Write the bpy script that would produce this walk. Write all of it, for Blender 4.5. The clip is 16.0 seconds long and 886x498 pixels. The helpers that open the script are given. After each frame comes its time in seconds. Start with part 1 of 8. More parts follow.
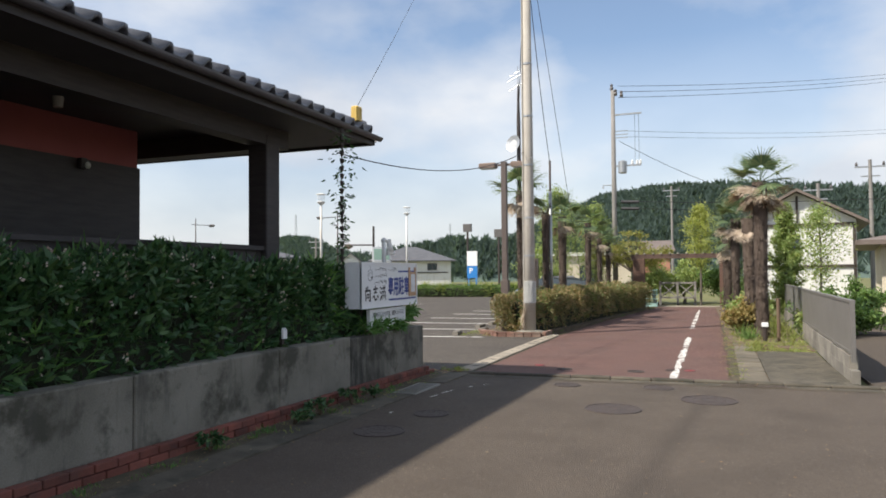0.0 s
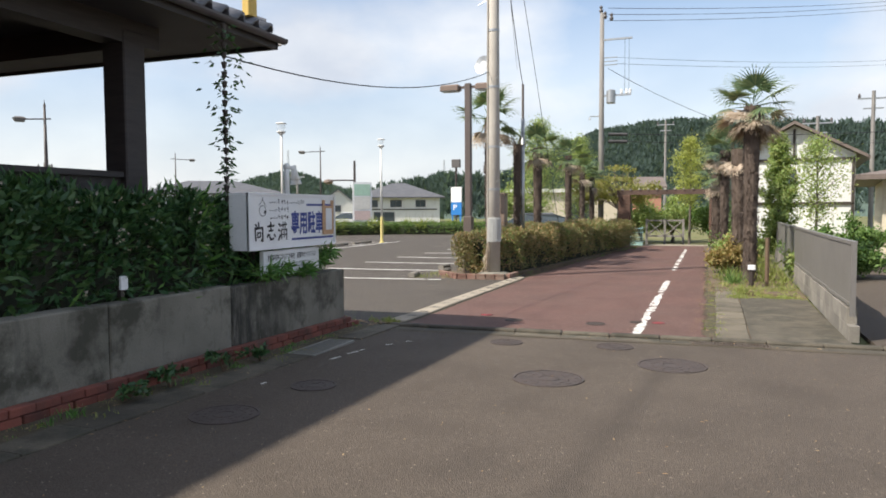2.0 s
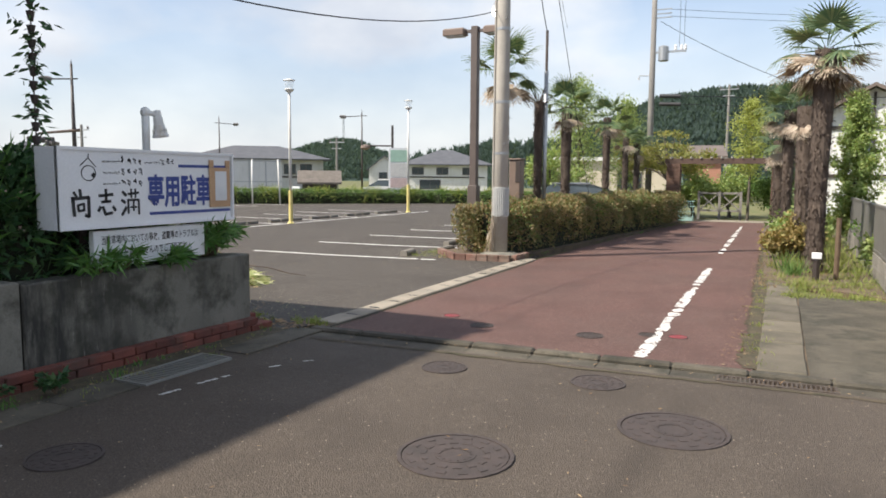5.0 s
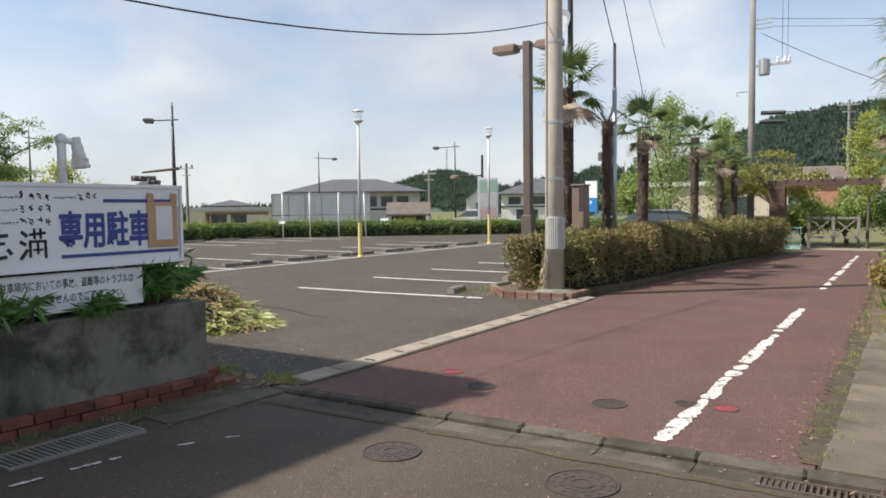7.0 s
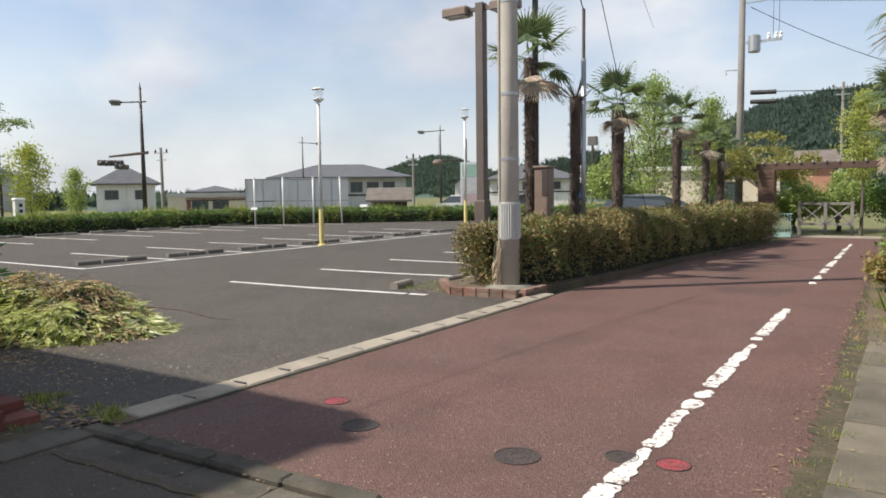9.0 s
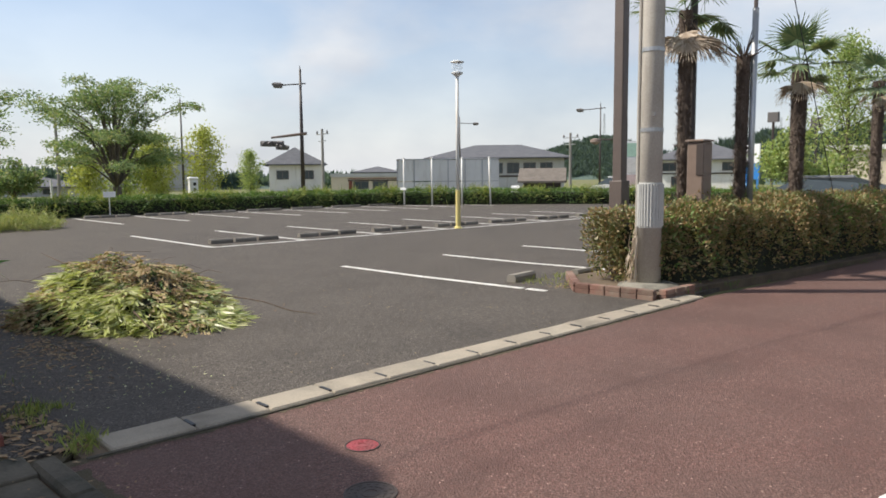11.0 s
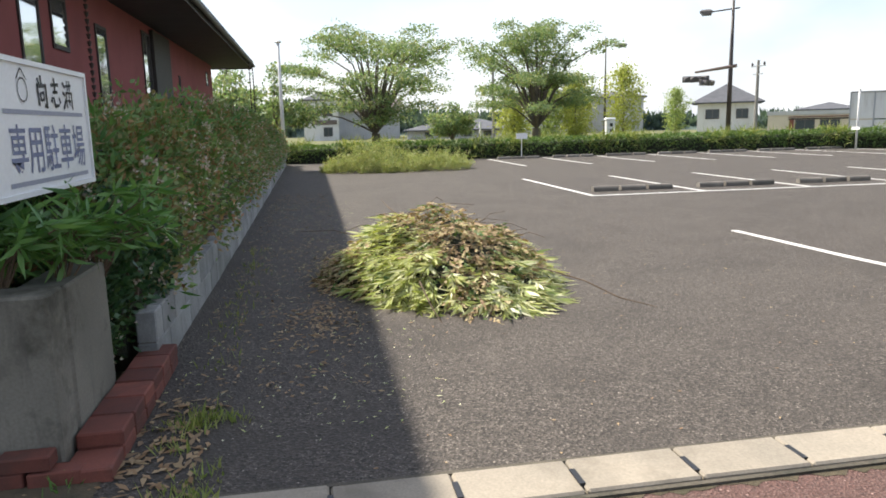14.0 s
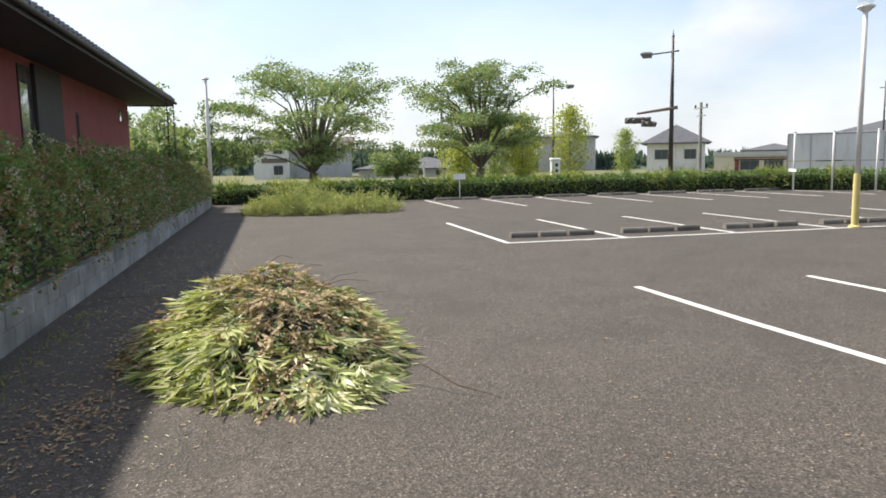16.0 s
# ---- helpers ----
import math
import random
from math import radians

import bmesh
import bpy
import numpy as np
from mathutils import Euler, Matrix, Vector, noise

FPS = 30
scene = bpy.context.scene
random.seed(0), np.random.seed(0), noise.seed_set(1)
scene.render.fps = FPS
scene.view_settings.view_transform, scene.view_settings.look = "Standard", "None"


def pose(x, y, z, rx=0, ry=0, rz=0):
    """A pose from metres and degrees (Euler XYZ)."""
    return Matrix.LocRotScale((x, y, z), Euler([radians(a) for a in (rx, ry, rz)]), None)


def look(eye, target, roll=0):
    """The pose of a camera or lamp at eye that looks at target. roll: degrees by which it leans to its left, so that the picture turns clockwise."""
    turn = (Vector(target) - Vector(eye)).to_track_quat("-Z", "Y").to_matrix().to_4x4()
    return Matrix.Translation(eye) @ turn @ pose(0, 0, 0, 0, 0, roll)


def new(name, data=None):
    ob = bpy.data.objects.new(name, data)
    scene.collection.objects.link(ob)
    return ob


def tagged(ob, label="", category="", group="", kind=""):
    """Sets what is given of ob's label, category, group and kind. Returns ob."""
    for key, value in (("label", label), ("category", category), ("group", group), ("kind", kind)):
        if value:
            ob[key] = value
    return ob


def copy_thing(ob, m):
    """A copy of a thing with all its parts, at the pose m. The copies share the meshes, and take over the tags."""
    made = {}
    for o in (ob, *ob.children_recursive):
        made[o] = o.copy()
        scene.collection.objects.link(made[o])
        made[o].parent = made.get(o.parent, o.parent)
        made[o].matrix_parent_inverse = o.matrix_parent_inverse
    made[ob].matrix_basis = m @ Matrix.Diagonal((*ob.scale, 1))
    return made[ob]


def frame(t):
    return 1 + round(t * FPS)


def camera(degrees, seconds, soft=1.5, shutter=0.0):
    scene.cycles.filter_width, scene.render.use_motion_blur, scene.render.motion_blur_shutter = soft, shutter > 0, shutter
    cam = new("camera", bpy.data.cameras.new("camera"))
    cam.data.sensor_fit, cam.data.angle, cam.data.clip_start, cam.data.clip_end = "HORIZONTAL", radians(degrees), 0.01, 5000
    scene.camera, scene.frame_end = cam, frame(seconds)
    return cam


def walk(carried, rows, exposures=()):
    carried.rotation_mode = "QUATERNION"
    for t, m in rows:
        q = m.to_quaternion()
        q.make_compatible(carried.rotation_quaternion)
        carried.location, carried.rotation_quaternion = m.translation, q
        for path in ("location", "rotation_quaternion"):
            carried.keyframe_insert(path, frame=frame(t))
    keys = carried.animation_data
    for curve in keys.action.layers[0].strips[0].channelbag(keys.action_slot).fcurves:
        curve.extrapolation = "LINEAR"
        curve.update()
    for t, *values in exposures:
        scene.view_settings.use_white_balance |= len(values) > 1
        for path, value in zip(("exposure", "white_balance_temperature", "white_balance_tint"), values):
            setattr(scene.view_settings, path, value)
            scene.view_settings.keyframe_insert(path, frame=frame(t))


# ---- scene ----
cam = camera(63.7, 16.0, soft=1.75)
METRES, EYE, TILT, LEAN, TURN = 14.2, 1.5, 0.0, 0.0, 21.0
ROWS = [
    (0.0, 0.0, 0.0, 0.0, 0.02, 1.89, 0.51),
    (0.5, 0.019, 0.0333, -0.0011, 0.42, -0.75, 0.55),
    (1.0, 0.0357, 0.0684, -0.0015, -0.69, -1.29, 0.6),
    (1.5, 0.0526, 0.0977, -0.0025, 0.18, -2.31, 0.55),
    (2.0, 0.0685, 0.1329, -0.0033, -0.32, -3.16, 0.32),
    (2.5, 0.0854, 0.1653, -0.0045, -1.45, -4.02, -0.18),
    (3.0, 0.0982, 0.2006, -0.0051, -1.63, -4.78, -0.54),
    (3.5, 0.1103, 0.2331, -0.0058, -1.31, -5.0, -0.61),
    (6.0, 0.1846, 0.373, -0.0039, 9.23, -5.16, 0.14),
    (6.5, 0.2006, 0.3984, -0.0039, 11.14, -3.69, 0.36),
    (7.0, 0.2185, 0.4216, -0.0047, 12.62, -3.28, 0.71),
    (7.5, 0.2307, 0.4483, -0.006, 14.34, -3.79, 0.99),
    (8.0, 0.2407, 0.4782, -0.0059, 11.78, -4.37, 0.78),
    (10.5, 0.2651, 0.6308, -0.0099, 17.72, -5.04, 0.33),
    (11.0, 0.2655, 0.6584, -0.0104, 25.09, -5.76, 0.5),
    (11.5, 0.2601, 0.6874, -0.0115, 30.35, -6.92, 0.43),
    (12.0, 0.2577, 0.7144, -0.0124, 36.35, -7.12, 0.1),
    (12.5, 0.2469, 0.7429, -0.015, 42.23, -7.02, -0.11),
    (13.0, 0.237, 0.7699, -0.0165, 48.3, -7.89, -0.38),
    (13.5, 0.2196, 0.7923, -0.0155, 56.58, -10.0, 0.51),
    (14.0, 0.2085, 0.8165, -0.0139, 58.52, -9.9, 1.29),
    (14.5, 0.2021, 0.8423, -0.01, 61.38, -8.11, 1.46),
    (15.0, 0.1928, 0.873, -0.0096, 62.69, -6.87, 2.05),
    (15.5, 0.1954, 0.8996, -0.0084, 57.81, -7.32, 1.3),
    (16.0, 0.1864, 0.9198, -0.0094, 55.46, -6.96, 1.01),
]
walk(cam, [(t, pose(0, 0, EYE, TILT, LEAN, TURN) @ pose(METRES * x, METRES * y, METRES * z, 90 + pitch, roll, yaw)) for t, x, y, z, yaw, pitch, roll in ROWS],
     exposures=[(0.0, 0.50), (1.0, 0.58), (2.0, 0.63), (3.5, 0.63), (6.0, 0.55), (6.6, 0.47), (8.0, 0.44), (10.5, 0.41), (12.5, 0.48), (13.5, 0.78), (14.3, 0.96), (15.0, 0.88), (16.0, 0.72)])

# ---- light: hazy morning sun from behind, half-clouded sky ----
SUN_FROM = Vector((-2.44, -2.29, 3.8)).normalized()
elevation = math.asin(SUN_FROM.z)
azimuth = math.atan2(SUN_FROM.x, SUN_FROM.y)
world = bpy.data.worlds.new("sky")
scene.world = world
world.use_nodes = True
wn, wl = world.node_tree.nodes, world.node_tree.links
wn.clear()
w_out = wn.new("ShaderNodeOutputWorld")
w_bg = wn.new("ShaderNodeBackground")
w_sky = wn.new("ShaderNodeTexSky")
w_sky.sky_type, w_sky.sun_disc = "NISHITA", False
w_sky.sun_elevation, w_sky.sun_rotation = elevation, azimuth
w_sky.air_density, w_sky.dust_density, w_sky.ozone_density = 1.0, 1.2, 1.5
w_tc = wn.new("ShaderNodeTexCoord")
w_map = wn.new("ShaderNodeMapping")
w_map.inputs["Scale"].default_value = (1.0, 1.0, 1.9)
w_map.inputs["Location"].default_value = (3.1, 0.7, 0.25)
w_noise = wn.new("ShaderNodeTexNoise")
w_noise.inputs["Scale"].default_value, w_noise.inputs["Detail"].default_value = 1.9, 8.0
w_noise.inputs["Roughness"].default_value = 0.5
w_ramp = wn.new("ShaderNodeValToRGB")
w_ramp.color_ramp.elements[0].position, w_ramp.color_ramp.elements[1].position = 0.42, 0.60
w_ramp.color_ramp.elements[0].color = (0.05, 0.05, 0.05, 1)
w_ramp.color_ramp.elements[1].color = (0.9, 0.9, 0.9, 1)
w_mix = wn.new("ShaderNodeMix")
w_mix.data_type = "RGBA"
wl.new(w_tc.outputs["Generated"], w_map.inputs["Vector"])
wl.new(w_map.outputs["Vector"], w_noise.inputs["Vector"])
wl.new(w_noise.outputs["Fac"], w_ramp.inputs["Fac"])
w_sep = wn.new("ShaderNodeSeparateXYZ")
wl.new(w_tc.outputs["Generated"], w_sep.inputs[0])
w_haze = wn.new("ShaderNodeMapRange")
w_haze.inputs[1].default_value, w_haze.inputs[2].default_value, w_haze.inputs[3].default_value, w_haze.inputs[4].default_value = 0.0, 0.32, 0.92, 0.0
wl.new(w_sep.outputs["Z"], w_haze.inputs[0])
w_max = wn.new("ShaderNodeMath")
w_max.operation = "MAXIMUM"
wl.new(w_haze.outputs[0], w_max.inputs[0])
wl.new(w_ramp.outputs["Color"], w_max.inputs[1])
wl.new(w_max.outputs[0], w_mix.inputs[0])
w_noise2 = wn.new("ShaderNodeTexNoise")
w_noise2.inputs["Scale"].default_value, w_noise2.inputs["Detail"].default_value = 3.4, 6.0
wl.new(w_map.outputs["Vector"], w_noise2.inputs["Vector"])
w_tone = wn.new("ShaderNodeValToRGB")
w_tone.color_ramp.elements[0].position, w_tone.color_ramp.elements[1].position = 0.36, 0.62
w_tone.color_ramp.elements[0].color = (0.64, 0.68, 0.76, 1)
w_tone.color_ramp.elements[1].color = (0.93, 0.94, 0.96, 1)
wl.new(w_noise2.outputs["Fac"], w_tone.inputs["Fac"])
w_gain = wn.new("ShaderNodeVectorMath")
w_gain.operation = "SCALE"
w_gain.inputs["Scale"].default_value = 5.9
wl.new(w_tone.outputs["Color"], w_gain.inputs[0])
wl.new(w_gain.outputs[0], w_mix.inputs[7])
wl.new(w_sky.outputs["Color"], w_mix.inputs[6])
wl.new(w_mix.outputs[2], w_bg.inputs["Color"])
wl.new(w_bg.outputs["Background"], w_out.inputs["Surface"])
w_bg.inputs["Strength"].default_value = 0.122
sun = new("sun", bpy.data.lights.new("sun", "SUN"))
sun.data.energy, sun.data.angle, sun.data.color = 4.75, radians(1.2), (1.0, 0.93, 0.82)
sun.matrix_world = look(SUN_FROM * 60, (0, 0, 0))


# ---- small builders ----
def ground_z(x, y):
    """The ground: it falls gently to the lot, which lies flat."""
    return -0.013 * min(max(y, 0), 12) + 0.010 * min(max(x + 4, -4), 0)


class Shape:
    """Vertices and faces gathered in plain lists."""

    def __init__(self):
        self.v, self.f = [], []

    def add(self, verts, faces):
        k = len(self.v)
        self.v += [tuple(p) for p in verts]
        self.f += [tuple(i + k for i in f) for f in faces]
        return self

    def box(self, x0, x1, y0, y1, z0, z1, m=None):
        p = [Vector((x, y, z)) for z in (z0, z1) for x, y in ((x0, y0), (x1, y0), (x1, y1), (x0, y1))]
        if m is not None:
            p = [m @ q for q in p]
        return self.add(p, [(3, 2, 1, 0), (4, 5, 6, 7), (0, 1, 5, 4), (1, 2, 6, 5), (2, 3, 7, 6), (3, 0, 4, 7)])

    def soft_box(self, x0, x1, y0, y1, z0, z1, c=0.01, m=None):
        """A box with its upper and upright edges cut at an angle."""
        def ring(d, z):
            return [(x0 + d, y0), (x1 - d, y0), (x1, y0 + d), (x1, y1 - d), (x1 - d, y1), (x0 + d, y1), (x0, y1 - d), (x0, y0 + d)], z
        rows = []
        outer, _ = ring(c, 0)
        inner = [(min(max(x, x0 + c), x1 - c), min(max(y, y0 + c), y1 - c)) for x, y in outer]
        for pts, z in ((outer, z0), (outer, z1 - c), (inner, z1)):
            rows.append([Vector((x, y, z)) for x, y in pts])
        p = [q if m is None else m @ q for r in rows for q in r]
        faces = [tuple(reversed(range(8))), tuple(range(16, 24))]
        for r in (0, 8):
            faces += [(r + i, r + (i + 1) % 8, r + 8 + (i + 1) % 8, r + 8 + i) for i in range(8)]
        return self.add(p, faces)

    def prism(self, poly, z0, z1, ground=False):
        """An upright prism over a polygon; with ground its heights count from the ground."""
        n = len(poly)
        g = [ground_z(x, y) if ground else 0 for x, y in poly]
        p = [(x, y, z0 + h) for (x, y), h in zip(poly, g)] + [(x, y, z1 + h) for (x, y), h in zip(poly, g)]
        return self.add(p, [tuple(reversed(range(n))), tuple(range(n, 2 * n))] + [(i, (i + 1) % n, n + (i + 1) % n, n + i) for i in range(n)])

    def tube(self, pts, radii, n=8, cap=True):
        pts = [Vector(p) for p in pts]
        if not hasattr(radii, "__len__"):
            radii = [radii] * len(pts)
        verts, faces = [], []
        side = None
        for i, p in enumerate(pts):
            d = (pts[min(i + 1, len(pts) - 1)] - pts[max(i - 1, 0)]).normalized()
            if side is None:
                side = d.orthogonal().normalized()
            side = (side - d * side.dot(d)).normalized()
            up = d.cross(side)
            verts += [p + (side * math.cos(a) + up * math.sin(a)) * radii[i] for a in (math.tau * k / n for k in range(n))]
        for i in range(len(pts) - 1):
            faces += [(i * n + k, i * n + (k + 1) % n, (i + 1) * n + (k + 1) % n, (i + 1) * n + k) for k in range(n)]
        if cap:
            faces += [tuple(reversed(range(n))), tuple(range((len(pts) - 1) * n, len(pts) * n))]
        return self.add(verts, faces)

    def lathe(self, profile, centre=(0, 0, 0), n=16):
        """Turned about z: profile is (radius, height) from the bottom up."""
        c = Vector(centre)
        verts = [c + Vector((r * math.cos(math.tau * k / n), r * math.sin(math.tau * k / n), z)) for r, z in profile for k in range(n)]
        faces = [(i * n + k, i * n + (k + 1) % n, (i + 1) * n + (k + 1) % n, (i + 1) * n + k) for i in range(len(profile) - 1) for k in range(n)]
        faces += [tuple(reversed(range(n))), tuple(range((len(profile) - 1) * n, len(profile) * n))]
        return self.add(verts, faces)


def mesh_of(shape, material, name="mesh", smooth=False):
    me = bpy.data.meshes.new(name)
    me.from_pydata(shape.v, [], shape.f)
    me.materials.append(material)
    if smooth:
        me.shade_smooth()
    return me


def thing(name, at=(0, 0, 0), label="", category="", group="", kind="", turn=0):
    """An Empty at the base of a thing made of parts."""
    ob = new(name)
    ob.empty_display_size = 0.1
    ob.matrix_basis = pose(*at, 0, 0, turn)
    return tagged(ob, label, category, group, kind)


def part(name, shape, material, parent=None, label="", smooth=False, world_space=True):
    """Links a shape (or a mesh) as ONE mesh under a thing or a part. Shapes of a thing that stands in place are in world space."""
    me = shape if isinstance(shape, bpy.types.Mesh) else mesh_of(shape, material, name, smooth)
    ob = new(name, me)
    if parent is not None:
        ob.parent = parent
        if world_space and parent.parent is None:
            ob.matrix_parent_inverse = parent.matrix_basis.inverted()
    return tagged(ob, label)


def solid(name, shape, material, label, category, group="", kind="", smooth=False):
    """A thing that is one mesh."""
    return tagged(part(name, shape, material, smooth=smooth), label, category, group, kind)


def blades(base, direction, side, length, width, fold=0.0):
    """Mesh data of many leaf blades: rhombs from base along direction, arrays of n x 3, with lengths and widths."""
    n = len(base)
    length, width = np.broadcast_to(length, (n,))[:, None], np.broadcast_to(width, (n,))[:, None]
    up = np.cross(direction, side)
    mid = base + direction * length * 0.42
    v = np.stack([base, mid + side * width * 0.5 + up * width * fold, base + direction * length, mid - side * width * 0.5 + up * width * fold], 1)
    return v.reshape(-1, 3)


def blade_mesh(name, verts, material):
    n = len(verts) // 4
    me = bpy.data.meshes.new(name)
    me.vertices.add(4 * n)
    me.vertices.foreach_set("co", verts.astype(np.float32).ravel())
    me.loops.add(4 * n)
    me.loops.foreach_set("vertex_index", np.arange(4 * n, dtype=np.int32))
    me.polygons.add(n)
    me.polygons.foreach_set("loop_start", np.arange(0, 4 * n, 4, dtype=np.int32))
    me.materials.append(material)
    me.update(calc_edges=True)
    me.validate()
    return me


def unit(a):
    return a / np.maximum(np.linalg.norm(a, axis=1, keepdims=True), 1e-6)


def side_of(d, rng):
    return unit(np.cross(d, rng.normal(size=d.shape)))


# ---- materials ----
def nodes_of(name):
    m = bpy.data.materials.new(name)
    m.use_nodes = True
    nt = m.node_tree
    return m, nt, nt.nodes["Principled BSDF"]


def noise_node(nt, vec, scale, detail=4.0, rough=0.55):
    nd = nt.nodes.new("ShaderNodeTexNoise")
    nd.inputs["Scale"].default_value, nd.inputs["Detail"].default_value, nd.inputs["Roughness"].default_value = scale, detail, rough
    nt.links.new(vec, nd.inputs["Vector"])
    return nd.outputs["Fac"]


def ramp(nt, fac, lo, hi, a=(0, 0, 0), b=(1, 1, 1)):
    nd = nt.nodes.new("ShaderNodeValToRGB")
    e = nd.color_ramp.elements
    e[0].position, e[1].position = lo, hi
    e[0].color, e[1].color = (*a, 1), (*b, 1)
    nt.links.new(fac, nd.inputs["Fac"])
    return nd.outputs["Color"]


def mix(nt, fac, a, b, how="MIX"):
    nd = nt.nodes.new("ShaderNodeMix")
    nd.data_type, nd.blend_type = "RGBA", how
    for slot, value in ((0, fac), (6, a), (7, b)):
        if isinstance(value, bpy.types.NodeSocket):
            nt.links.new(value, nd.inputs[slot])
        elif slot == 0:
            nd.inputs[0].default_value = value
        else:
            nd.inputs[slot].default_value = (*value, 1)
    return nd.outputs[2]


def bump(nt, bsdf, height, strength, distance):
    nd = nt.nodes.new("ShaderNodeBump")
    nd.inputs["Strength"].default_value, nd.inputs["Distance"].default_value = strength, distance
    nt.links.new(height, nd.inputs["Height"])
    nt.links.new(nd.outputs["Normal"], bsdf.inputs["Normal"])


def surface(name, base, other, scale=3.0, fine=60.0, rough=0.8, metal=0.0, relief=0.3, depth=0.004, stain=None, stain_scale=0.7, stain_hi=0.75, stain_lo=0.5,
            random_tint=0.0, streaks=None, stretch=(1, 1, 1)):
    """Two tones mixed at a coarse and a fine scale, with stains, wear and relief, by place in the world."""
    m, nt, b = nodes_of(name)
    geo = nt.nodes.new("ShaderNodeNewGeometry")
    mp = nt.nodes.new("ShaderNodeMapping")
    mp.inputs["Scale"].default_value = stretch
    nt.links.new(geo.outputs["Position"], mp.inputs["Vector"])
    pos = mp.outputs["Vector"]
    coarse = noise_node(nt, pos, scale)
    grain = noise_node(nt, pos, fine, 3.0, 0.6)
    col = mix(nt, ramp(nt, coarse, 0.35, 0.68), base, other)
    col = mix(nt, 0.55, col, ramp(nt, grain, 0.25, 0.75, (0.35, 0.35, 0.35), (0.65, 0.65, 0.65)), "OVERLAY")
    if stain:
        col = mix(nt, ramp(nt, noise_node(nt, pos, stain_scale, 6.0, 0.65), stain_lo, stain_hi), col, stain)
    if streaks:
        mp2 = nt.nodes.new("ShaderNodeMapping")
        mp2.inputs["Scale"].default_value = (1, 1, 0.12)
        nt.links.new(geo.outputs["Position"], mp2.inputs["Vector"])
        col = mix(nt, ramp(nt, noise_node(nt, mp2.outputs["Vector"], 4.0, 5.0, 0.65), 0.55, 0.72), col, streaks)
    if random_tint:
        info = nt.nodes.new("ShaderNodeObjectInfo")
        hsv = nt.nodes.new("ShaderNodeHueSaturation")
        rng = nt.nodes.new("ShaderNodeMapRange")
        rng.inputs[3].default_value, rng.inputs[4].default_value = 1 - random_tint, 1 + random_tint
        nt.links.new(info.outputs["Random"], rng.inputs[0])
        nt.links.new(rng.outputs[0], hsv.inputs["Value"])
        nt.links.new(col, hsv.inputs["Color"])
        col = hsv.outputs["Color"]
    nt.links.new(col, b.inputs["Base Color"])
    b.inputs["Roughness"].default_value, b.inputs["Metallic"].default_value = rough, metal
    if relief:
        bump(nt, b, grain, relief, depth)
    return m


